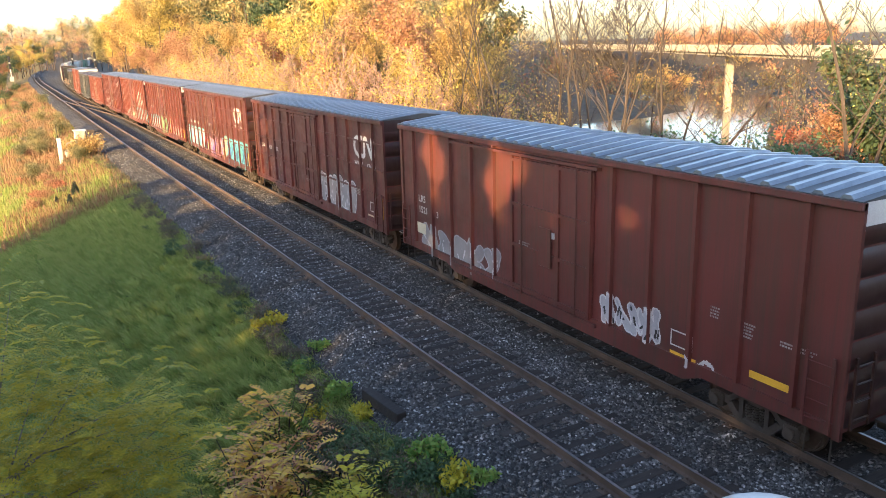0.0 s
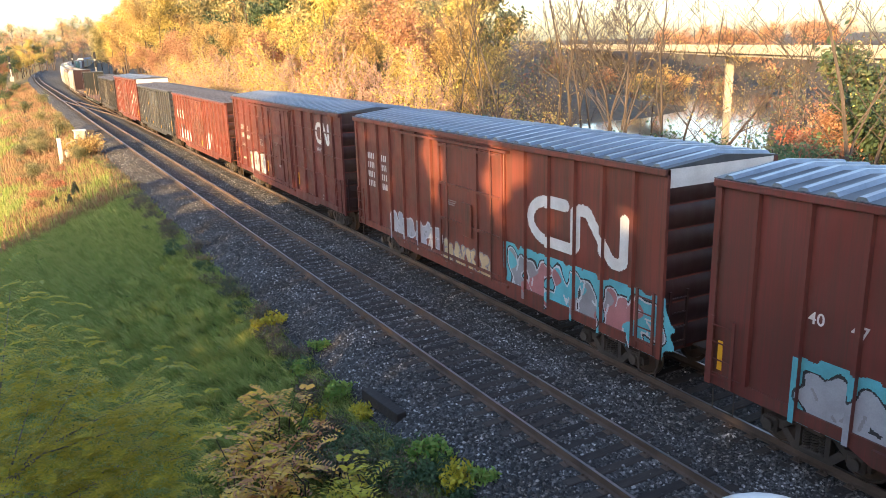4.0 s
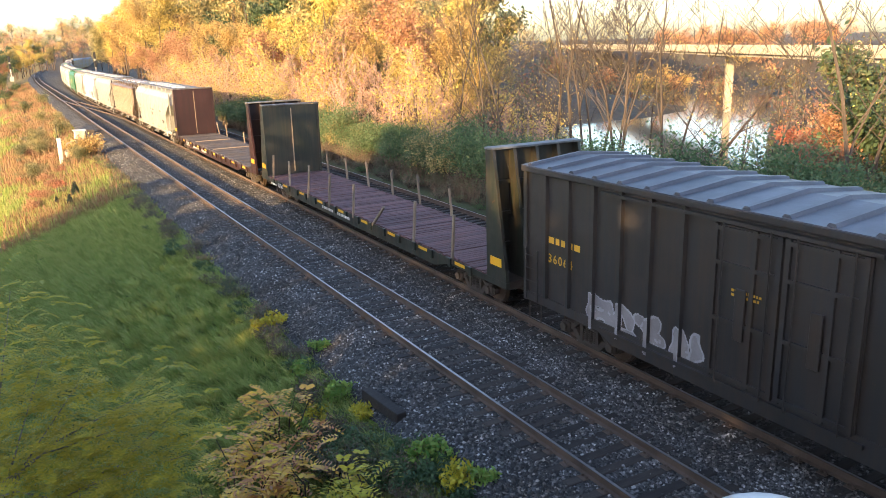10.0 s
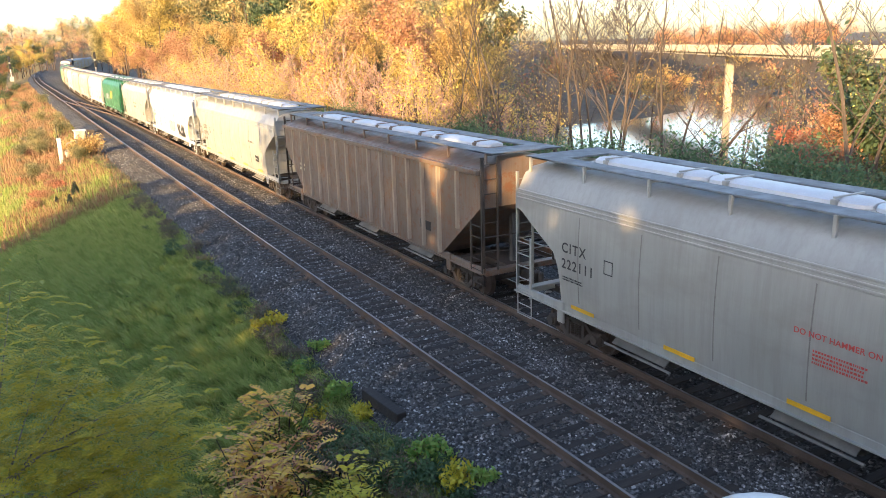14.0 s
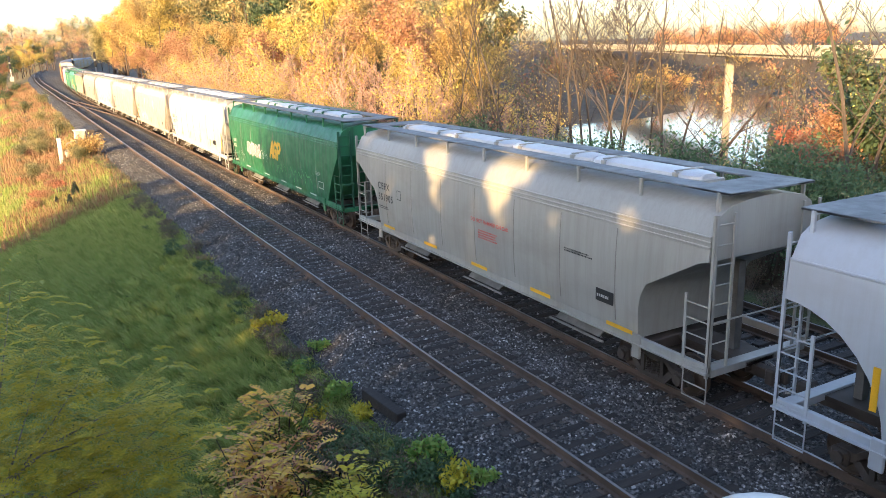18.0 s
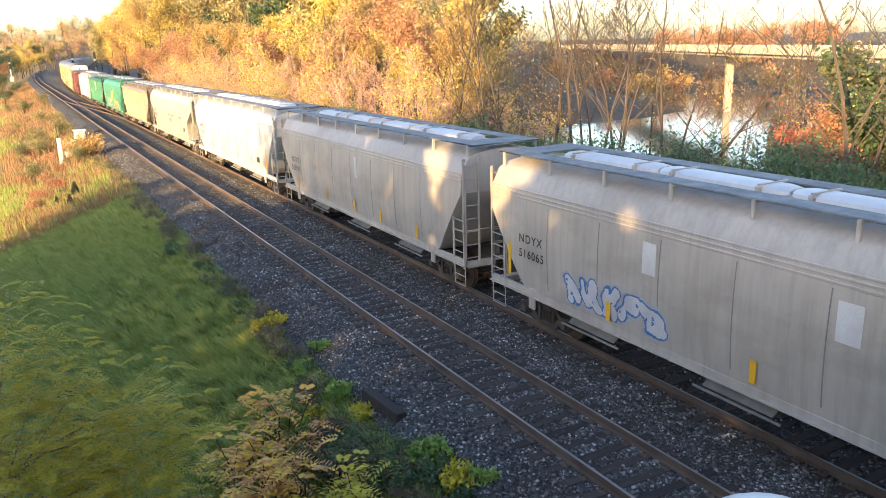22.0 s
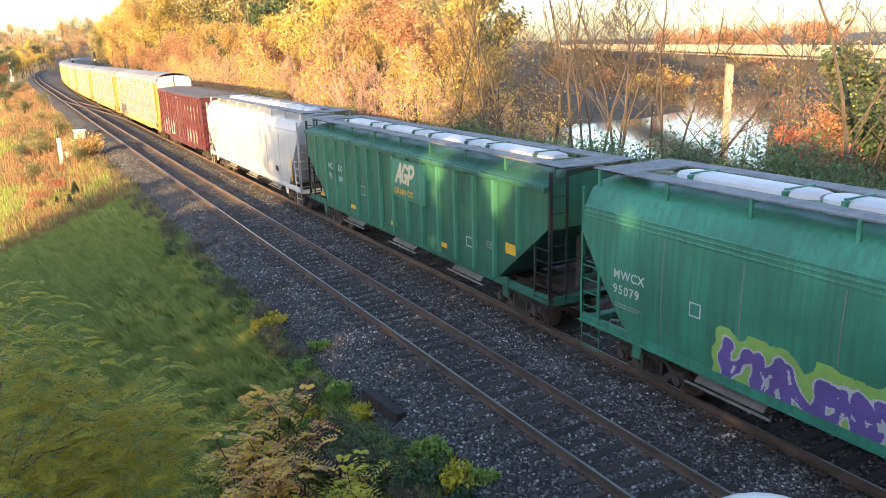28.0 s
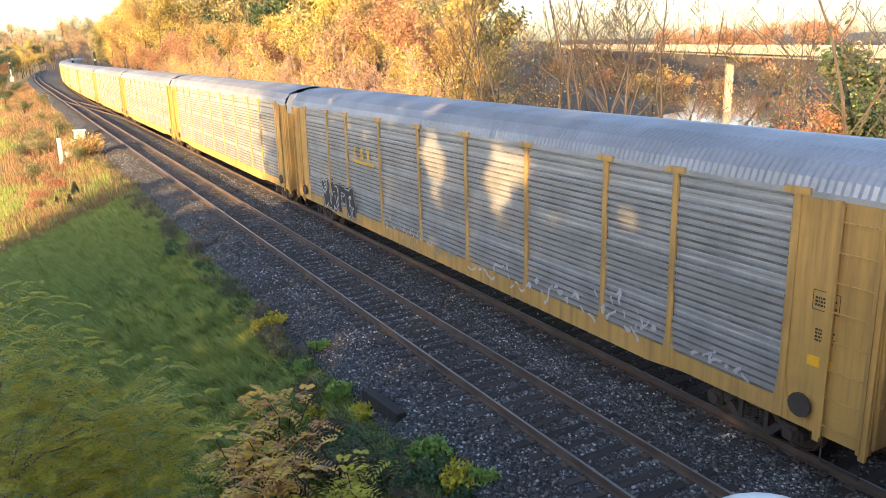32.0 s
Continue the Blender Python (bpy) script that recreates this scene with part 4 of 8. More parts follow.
    for k in range(n * 6 + 1):
        z = zb + 0.05 + (eave - 0.25 - zb) * k / (n * 6)
        prof.append((0.03 + 0.075 * max(0.0, math.sin(math.pi * ((k % 6) + 0.0) / 6)) ** 0.8, z))
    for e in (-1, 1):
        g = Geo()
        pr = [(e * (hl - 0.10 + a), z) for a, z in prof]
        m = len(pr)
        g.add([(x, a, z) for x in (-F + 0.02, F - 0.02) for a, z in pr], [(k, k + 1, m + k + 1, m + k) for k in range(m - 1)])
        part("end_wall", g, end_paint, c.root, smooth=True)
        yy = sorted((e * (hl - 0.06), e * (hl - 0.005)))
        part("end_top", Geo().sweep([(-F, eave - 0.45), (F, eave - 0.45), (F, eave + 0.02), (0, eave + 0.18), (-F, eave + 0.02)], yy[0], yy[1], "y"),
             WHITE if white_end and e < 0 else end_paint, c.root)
    # plug door with its rods and tracks
    zd0, zd1 = zb + 0.12, eave - 0.3
    spans = [(y0, y1)] if not double else [(y0, (y0 + y1) / 2 - 0.02), ((y0 + y1) / 2 + 0.02, y1)]
    for a, b in spans:
        d = part("door", Geo().box(-F - 0.07, -F, a, b, zd0, zd1, 0.015), paint, c.root)
        fr = Geo()
        for zz in (zd0 + 0.08, zd0 + 1.2, zd0 + 2.3, zd1 - 0.08):
            fr.box(-F - 0.125, -F - 0.07, a + 0.05, b - 0.05, zz - 0.04, zz + 0.04)
        for yy in (a + 0.06, a * 0.62 + b * 0.38, b - 0.06):
            fr.box(-F - 0.126, -F - 0.07, yy - 0.05, yy + 0.05, zd0, zd1)
        part("door_frame", fr, paint, d)
        for q in (0.16, 0.84):
            yy = a + (b - a) * q
            part("door_rod", Geo().tube([(-F - 0.13, yy, zd0 - 0.1), (-F - 0.13, yy, zd1 + 0.05)], 0.022, 6), trim, d)
        part("door_handle", Geo().box(-F - 0.15, -F - 0.10, a + (b - a) * 0.45, a + (b - a) * 0.6, zd0 + 0.9, zd0 + 1.9, 0.01), trim, d)
    c.posts.append(((y0 + y1) / 2, (y1 - y0) / 2, 0.075))
    part("door_track", Geo().box(-F - 0.12, -F, y0 - 0.2, min(hl - 0.4, y1 + 3.2), zb - 0.02, zb + 0.06), trim, c.root)
    part("door_track", Geo().box(-F - 0.14, -F, y0 - 0.2, min(hl - 0.4, y1 + 3.2), eave - 0.27, eave - 0.2), trim, c.root)
    # ladders, steps, brake wheel
    for e in (-1, 1):
        a, b = sorted((e * (hl - 0.18), e * (hl - 0.68)))
        ladder(c, "side_ladder", -F - 0.12, a, b, zb - 0.02, zb + 1.35, 4, paint)
        part("step", Geo().tube([(-F + 0.02, a, zb), (-F + 0.02, a, 0.45), (-F + 0.02, b, 0.45), (-F + 0.02, b, zb)], 0.02, 5), DARK_STEEL, c.root)
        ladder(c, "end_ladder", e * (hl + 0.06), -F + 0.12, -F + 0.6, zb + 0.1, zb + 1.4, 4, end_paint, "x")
    part("end_platform", Geo().box(-0.6, 0.6, -hl - 0.32, -hl + 0.02, zb + 0.02, zb + 0.06), DARK_STEEL, c.root)
    part("underframe", Geo().box(-0.35, 0.35, -hl + 0.3, hl - 0.3, 0.82, zb), DARK_STEEL, c.root)
    part("air_tank", Geo().tube([(-0.9, -1.2, 0.78), (-0.9, 0.3, 0.78)], 0.2, 10).tube([(-0.6, -3, 0.75), (-0.6, 3.4, 0.72)], 0.03, 5), DARK_STEEL, c.root)
    run_on(c)
    return c


RED_A = car_paint("oxide_red_dull", (0.115, 0.030, 0.026), 0.12)
RED_B = car_paint("oxide_red_deep", (0.10, 0.026, 0.024), 0.18)
RED_C = car_paint("oxide_red", (0.125, 0.030, 0.025), 0.16, fade=0.3)
RED_D = car_paint("faded_orange_red", (0.165, 0.043, 0.030), 0.2, fade=0.3)
MAROON = car_paint("maroon_paint", (0.105, 0.022, 0.032), 0.1, fade=0.35)
SLATE = car_paint("slate_blue_paint", (0.045, 0.051, 0.060), 0.22)
DARK_OLIVE = car_paint("dark_olive_paint", (0.028, 0.028, 0.030), 0.22)
# red for the ends, with the shade they stand in put into the colour
END_SHADED = car_paint("shaded_red_end", (0.038, 0.014, 0.013), 0.2)


def consist_boxcars():
    c = boxcar("dull red boxcar with silver roof and sprayed lettering", 7.10, 23.51, RED_A, white_end=True, n_posts=13, door=(6.7, 10.0), end_paint=END_SHADED)
    c.text("LRS", 1.15, 2.62, 0.21)
    c.text("1521", 1.15, 2.26, 0.21)
    c.text("3", 2.35, 2.26, 0.2)
    c.tag(3, 1.4, 6.2, 1.0, 1.85, 5, "grey", "silver", detail="white", fat=0.6)
    c.tag(4, 10.3, 12.2, 1.3, 1.95, 4, "silver", "white", detail="black", fat=0.45)
    c.scrawl(6, 12.9, 13.8, 1.0, 1.35, 2, "white", 0.05)
    c.plate("yellow_placard", 14.5, 15.5, 1.42, 1.56, YELLOW)
    c.plate("yellow_placard", 12.5, 13.2, 1.2, 1.28, YELLOW)
    c.plate("yellow_placard", 0.95, 1.6, 1.55, 1.9, CREAM)
    c.frame_box(12.5, 13.1, 1.4, 1.75)
    c.bars(13.5, 2.5, 4, 0.25, 0.05)
    c.bars(14.3, 2.4, 5, 0.25, 0.05)
    c.bars(15.1, 2.3, 2, 0.8, 0.05)
    c.bars(9.1, 2.6, 2, 0.5, 0.05)
    c.bars(7.1, 2.5, 3, 0.5, 0.05, proud=0.11)
    c.plate("door_label", 8.25, 8.4, 2.15, 2.3, WHITE, 0.11)
    c.plate("door_label", 8.4, 8.6, 2.85, 3.0, WHITE, 0.11)

    c = boxcar("deep red boxcar with a white emblem and ribbed sides", 24.88, 41.28, RED_B, n_posts=13, rails=True, door=(6.4, 9.6), end_paint=END_SHADED)
    c.strokes("emblem", EMBLEM_WORM, 0.2, WHITE, 13.65, 3.50, 0.88, sx=1.25)
    c.text("WWW.", 13.6, 3.2, 0.17)
    c.text("CN.CA", 14.8, 3.2, 0.17)
    c.text("CNA", 0.92, 2.68, 0.2)
    c.text("409", 2.28, 2.68, 0.2)
    c.text("288", 3.33, 2.68, 0.2)
    c.tag(11, 9.75, 13.6, 1.2, 2.4, 4, "grey", "white", halo="black", detail="white", fat=0.6)
    c.scrawl(12, 1.4, 3.9, 1.3, 2.2, 8, "grey", 0.02)
    c.scrawl(13, 3.9, 6.3, 1.3, 2.1, 8, "rose", 0.024)
    c.bars(13.4, 2.3, 5, 0.7, 0.05)
    c.frame_box(14.9, 15.4, 1.58, 1.95)
    c.plate("yellow_placard", 14.65, 15.4, 1.38, 1.44, CREAM)
    c.reflector(16.0, 1.45, 2.25)
    c.bars(4.2, 2.6, 4, 0.5, 0.05)
    c.bars(7.6, 2.7, 3, 0.5, 0.05, proud=0.11)
    c.bars(8.1, 1.9, 2, 0.4, 0.05, proud=0.11)

    c = boxcar("deep red boxcar covered low down with bright graffiti", 42.79, 59.25, RED_B, n_posts=13, rails=True, door=(6.7, 9.6), end_paint=END_SHADED)
    c.strokes("emblem", EMBLEM_WORM, 0.2, WHITE, 13.65, 3.50, 0.88, sx=1.25)
    c.text("WWW.", 13.6, 3.2, 0.17)
    c.text("CN.CA", 14.8, 3.2, 0.17)
    c.text("CNA", 0.94, 2.68, 0.2)
    c.text("409", 2.3, 2.68, 0.2)
    c.text("356", 3.32, 2.68, 0.2)
    c.tag(21, 0.4, 5.0, 1.05, 2.2, 5, ["teal", "white", "silver"], "blue", halo="white", fat=0.65, back="teal")
    c.tag(22, 5.2, 6.6, 1.0, 1.9, 2, ["red", "sand"], "black", halo="blue", fat=0.7)
    c.tag(23, 7.0, 10.1, 1.0, 2.1, 4, ["pink", "purple", "rose"], "black", halo="pink", fat=0.6)
    c.tag(24, 10.4, 11.5, 1.1, 2.4, 1, "sand", "blue", halo="teal", fat=0.9)
    c.tag(25, 11.7, 16.2, 1.05, 2.2, 6, ["blue", "teal"], "black", halo="teal", fat=0.55, back="teal")
    c.reflector(16.1, 1.25, 1.95)
    c.bars(7.3, 3.0, 3, 0.5, 0.05, proud=0.11)
    c.bars(14.0, 2.9, 5, 0.3, 0.05)

    c = boxcar("oxide red boxcar with grey and coloured graffiti", 60.62, 77.13, RED_C, white_end=True, n_posts=15, door=(6.7, 9.95), end_paint=END_SHADED)
    for k, q in enumerate(("40", "47", "02")):
        c.text(q, 2.1 + k * 0.78, 2.84, 0.21)
    c.tag(31, 2.2, 6.6, 1.05, 1.95, 5, "silver", "black", back="teal", fat=0.75, detail="grey")
    c.tag(32, 6.9, 8.6, 1.05, 2.1, 3, ["sand", "green", "brown"], "black", fat=0.55, back="green")
    c.tag(33, 8.8, 11.2, 1.05, 2.2, 3, ["green", "blue", "orange"], "black", halo="white", fat=0.6)
    c.tag(34, 11.7, 15.4, 1.0, 1.75, 5, ["rose", "brown", "grey"], "white", fat=0.6)
    c.scrawl(35, 10.1, 11.2, 2.1, 2.5, 3, "green", 0.02)
    c.bars(8.3, 3.0, 3, 0.6, 0.06, proud=0.11)
    c.bars(7.0, 2.6, 2, 0.4, 0.06, proud=0.11)
    c.reflector(0.3, 1.3, 1.9)
    c.reflector(15.95, 1.2, 1.9)

    c = boxcar("oxide red boxcar with a large white emblem and graffiti", 78.36, 94.50, RED_D, white_end=True, n_posts=15, door=(6.6, 10.2), end_paint=END_SHADED)
    c.strokes("emblem", EMBLEM_WORM, 0.21, WHITE, 11.35, 2.55, 1.35, sx=1.62)
    for k in range(4):
        c.letter_bars(1.0, 3.6 - 0.34 * k, 4, 0.22, seed=k)
        c.letter_bars(2.2, 3.6 - 0.34 * k, 3, 0.22, seed=k + 8)
    c.tag(41, 2.9, 6.6, 1.05, 1.85, 4, "silver", "white", detail="grey", fat=0.6)
    c.tag(42, 6.8, 9.6, 1.1, 1.7, 4, "sand", "grey", fat=0.45)
    c.tag(43, 10.4, 16.2, 1.05, 2.05, 6, ["grey", "rose", "teal"], "white", halo="black", fat=0.6, back="teal")
    c.bars(7.2, 3.0, 3, 0.5, 0.05, proud=0.11)

    c = boxcar("deep red ribbed boxcar with silver graffiti", 95.95, 112.56, RED_C, n_posts=13, rails=True, door=(6.9, 10.2), end_paint=END_SHADED)
    c.text("DW", 1.25, 3.28, 0.25)
    c.text("C", 2.45, 3.25, 0.25)
    c.text("409", 1.2, 2.84, 0.25)
    c.text("611", 2.35, 2.78, 0.25)
    c.tag(51, 2.7, 5.8, 1.1, 2.2, 5, "silver", "black", detail="black", fat=0.75)
    for u, z in ((0.3, 1.6), (2.9, 1.45), (6.0, 1.45), (10.9, 1.45), (13.0, 1.45)):
        c.reflector(u, z, z + 0.55)
    c.scrawl(52, 12.3, 14.2, 1.0, 1.45, 4, "white", 0.025)
    c.scrawl(53, 5.9, 6.6, 1.75, 2.0, 3, "white", 0.02)
    c.strokes("emblem", EMBLEM_WORM, 0.2, WHITE, 13.6, 3.6, 0.95, sx=0.95)
    c.text("WWW.", 13.6, 3.3, 0.17)
    c.frame_box(4.9, 5.25, 2.7, 3.0)
    c.bars(1.25, 2.45, 2, 0.75, 0.07)
    c.plate("yellow_placard", 1.3, 2.1, 1.62, 1.72, CREAM)
    c.bars(7.8, 3.1, 3, 0.6, 0.05, proud=0.11)
    c.plate("door_label", 8.3, 8.45, 1.95, 2.1, WHITE, 0.11)
    c.bars(10.0, 1.9, 3, 0.3, 0.05)

    c = boxcar("faded orange-red boxcar with dark roof and white initials", 114.29, 131.09, RED_D, eave=4.52, roof=GALVA_DARK, n_posts=16, door=(7.0, 10.3), end_paint=END_SHADED, double=True)
    for k, em in enumerate((EMBLEM_K, EMBLEM_C, EMBLEM_S)):
        c.strokes("emblem", em, 0.24, WHITE, 1.08 + k * 0.98, 2.75, 0.55, sx=0.85)
    c.plate("number_patch", 1.5, 3.6, 1.95, 2.25, BLACK, 0.006)
    c.text("17731", 1.7, 2.0, 0.2, spacing=1.5, proud=0.012)
    c.tag(61, 1.4, 5.5, 1.05, 1.9, 5, "white", "black", fat=0.65, detail="grey")
    c.tag(62, 10.7, 12.0, 1.1, 2.2, 1, "white", "grey", fat=0.75)
    c.scrawl(63, 12.4, 13.9, 1.5, 1.8, 4, "white", 0.028)
    c.reflector(15.7, 1.4, 2.05)
    c.reflector(13.6, 1.5, 1.95)
    c.reflector(9.4, 1.3, 1.7, proud=0.1)
    c.plate("white_square", 5.6, 5.85, 2.5, 2.75, WHITE)
    c.bars(9.0, 2.9, 4, 0.6, 0.06, proud=0.11)
    c.bars(5.5, 3.2, 3, 0.4, 0.07)
    c.frame_box(14.1, 14.7, 1.35, 1.65)

    c = boxcar("slate blue boxcar with dark roof and white numbers", 132.60, 148.96, SLATE, eave=4.52, roof=GALVA_DARK, n_posts=16, door=(6.6, 10.6), double=True)
    c.text("CS", 1.04, 2.52, 0.28)
    c.text("XT", 2.02, 2.5, 0.28)
    c.text("137", 1.02, 2.05, 0.25)
    c.text("875", 2.0, 2.03, 0.25)
    c.frame_box(14.6, 15.5, 1.6, 1.95, w=0.06)
    c.reflector(15.9, 1.35, 2.2, 0.14)
    c.reflector(16.25, 1.35, 2.2, 0.14)
    c.reflector(3.0, 1.25, 1.65)
    c.reflector(5.4, 1.3, 1.75)
    c.reflector(10.9, 1.15, 1.45)
    c.reflector(0.05, 1.35, 2.1)
    c.reflector(0.3, 1.4, 1.8)
    c.plate("yellow_placard", 7.2, 7.75, 1.45, 1.58, YELLOW, 0.1)
    c.scrawl(77, 3.2, 4.0, 1.4, 2.1, 4, "grey", 0.018)
    c.plate("white_square", 10.9, 11.2, 2.4, 2.7, WHITE)
    c.plate("yellow_placard", 4.5, 5.15, 2.95, 3.2, YELLOW)
    c.bars(4.6, 3.12, 2, 0.5, 0.05, BLACK, proud=0.014)
    c.bars(7.2, 2.8, 4, 0.7, 0.07, proud=0.11)

    c = boxcar("orange-red boxcar with large white emblem and white graffiti", 150.17, 166.64, RED_D, white_end=True, n_posts=14, door=(6.5, 9.8), end_paint=END_SHADED)
    c.strokes("emblem", EMBLEM_WORM, 0.21, WHITE, 11.5, 2.5, 1.36, sx=1.85)
    for k, (u, n1, n2) in enumerate(((1.1, 3, 3), (2.12, 3, 3), (3.2, 2, 2))):
        c.letter_bars(u, 3.66, n1, 0.25, seed=k)
        c.letter_bars(u, 3.24, n2, 0.25, seed=k + 5)
    c.letter_bars(1.15, 2.72, 2, 0.22, seed=9)
    c.plate("white_line", 1.2, 3.7, 3.1, 3.13, WHITE)
    c.text("406", 2.12, 2.72, 0.22)
    c.text("501", 3.2, 2.72, 0.22)
    c.plate("white_line", 1.2, 3.7, 2.58, 2.61, WHITE)
    c.tag(71, 1.2, 3.3, 1.1, 1.95, 3, "silver", "white", fat=0.65, detail="black", halo="black")
    c.tag(72, 3.6, 6.3, 0.98, 1.5, 5, "white", "black", fat=0.6, detail="black")
    c.tag(73, 10.9, 12.6, 1.05, 2.2, 3, "grey", "grey", fat=0.85)
    c.reflector(0.28, 1.7, 2.3)
    c.reflector(3.85, 1.6, 1.95)
    c.reflector(6.1, 1.6, 1.95)
    c.reflector(15.8, 1.3, 2.0)
    c.bars(7.0, 3.0, 4, 0.6, 0.06, proud=0.11)
    c.plate("door_label", 7.95, 8.08, 1.78, 1.95, WHITE, 0.11)
    c.frame_box(14.3, 15.0, 1.4, 1.7)

    c = boxcar("dark olive boxcar with yellow initials", 167.97, 184.45, DARK_OLIVE, eave=4.52, roof=GALVA_DARK, n_posts=17, door=(6.3, 9.4), double=True)
    for k, em in enumerate((EMBLEM_C, EMBLEM_S, EMBLEM_X)):
        c.strokes("emblem", em, 0.26, YELLOW, 12.6 + k * 0.8875, 3.3, 0.55, sx=0.8)
        c.plate("yellow_line", 12.57 + k * 0.8875, 13.05 + k * 0.8875, 3.1, 3.17, YELLOW)
    c.bars(0.8, 2.7, 1, 1.6, 0.22, YELLOW)
    c.text("136064", 0.8, 2.2, 0.22, YELLOW, 1.3)
    c.bars(6.8, 3.0, 2, 0.7, 0.07, YELLOW, proud=0.11)
    c.tag(81, 2.6, 6.0, 1.05, 1.75, 4, "grey", "silver", fat=0.5)
    c.plate("yellow_placard", 14.1, 14.7, 1.4, 1.55, YELLOW)
    c.plate("yellow_placard", 14.9, 15.4, 1.95, 2.2, YELLOW)
    c.plate("yellow_placard", 14.2, 14.9, 1.75, 2.05, YELLOW)
    c.frame_box(13.0, 13.6, 1.75, 2.1)
    for u in (0.4, 4.2, 8.0, 11.6):
        c.plate("reflector", u, u + 0.5, 1.12, 1.2, REFLECT)

    c = boxcar("maroon boxcar with cream lettering and grey graffiti", 522.32, 538.74, MAROON, eave=4.52, roof=GALVA_DARK, n_posts=15, door=(6.6, 10.0), double=True)
    for k in range(9):
        c.letter_bars(10.3 + 0.55 * k, 3.45, 1, 0.3, CREAM, seed=k)
    for k in range(7):
        c.letter_bars(10.8 + 0.55 * k, 2.95, 1, 0.3, CREAM, seed=k + 20)
    shield = [(0, 0.9), (0.25, 1), (0.5, 0.92), (0.75, 1), (1, 0.9), (0.95, 0.6), (1, 0.35), (0.8, 0.12), (0.5, 0), (0.2, 0.12), (0, 0.35), (0.05, 0.6), (0, 0.9)]
    c.strokes("emblem", [shield], 0.05, CREAM, 2.5, 2.72, 1.12, sx=1.15)
    c.bars(2.75, 3.5, 1, 0.8, 0.12, CREAM)
    c.bars(2.7, 3.2, 1, 0.9, 0.16, CREAM)
    c.bars(2.95, 2.92, 1, 0.4, 0.1, CREAM)
    c.plate("number_patch", 0.7, 4.1, 2.2, 2.5, BLACK, 0.006)
    c.text("WC", 0.75, 2.25, 0.2, WHITE, 1.1, 0.012)
    c.text("275", 1.75, 2.25, 0.2, WHITE, 1.2, 0.012)
    c.text("60", 3.1, 2.25, 0.2, WHITE, 1.3, 0.012)
    c.tag(91, 0.5, 6.2, 1.05, 2.25, 6, ["grey", "white"], "black", halo="red", fat=0.55)
    c.tag(92, 10.6, 14.2, 1.15, 2.0, 4, ["grey", "rose"], "white", fat=0.5)
    c.reflector(16.1, 1.3, 2.1, 0.14)
    c.plate("yellow_placard", 12.0, 13.4, 1.2, 1.32, YELLOW)
    c.bars(7.2, 2.9, 2, 0.5, 0.08, proud=0.11)


consist_boxcars()


# ---------------------------------------------------------------- covered hoppers
def hopper_half(z, curved):
    """Half width of the side at height z."""
    z = np.asarray(z, float)
    if not curved:
        return np.full(z.shape, 1.54)
    return 1.60 - 0.042 * (z - 2.6) ** 2


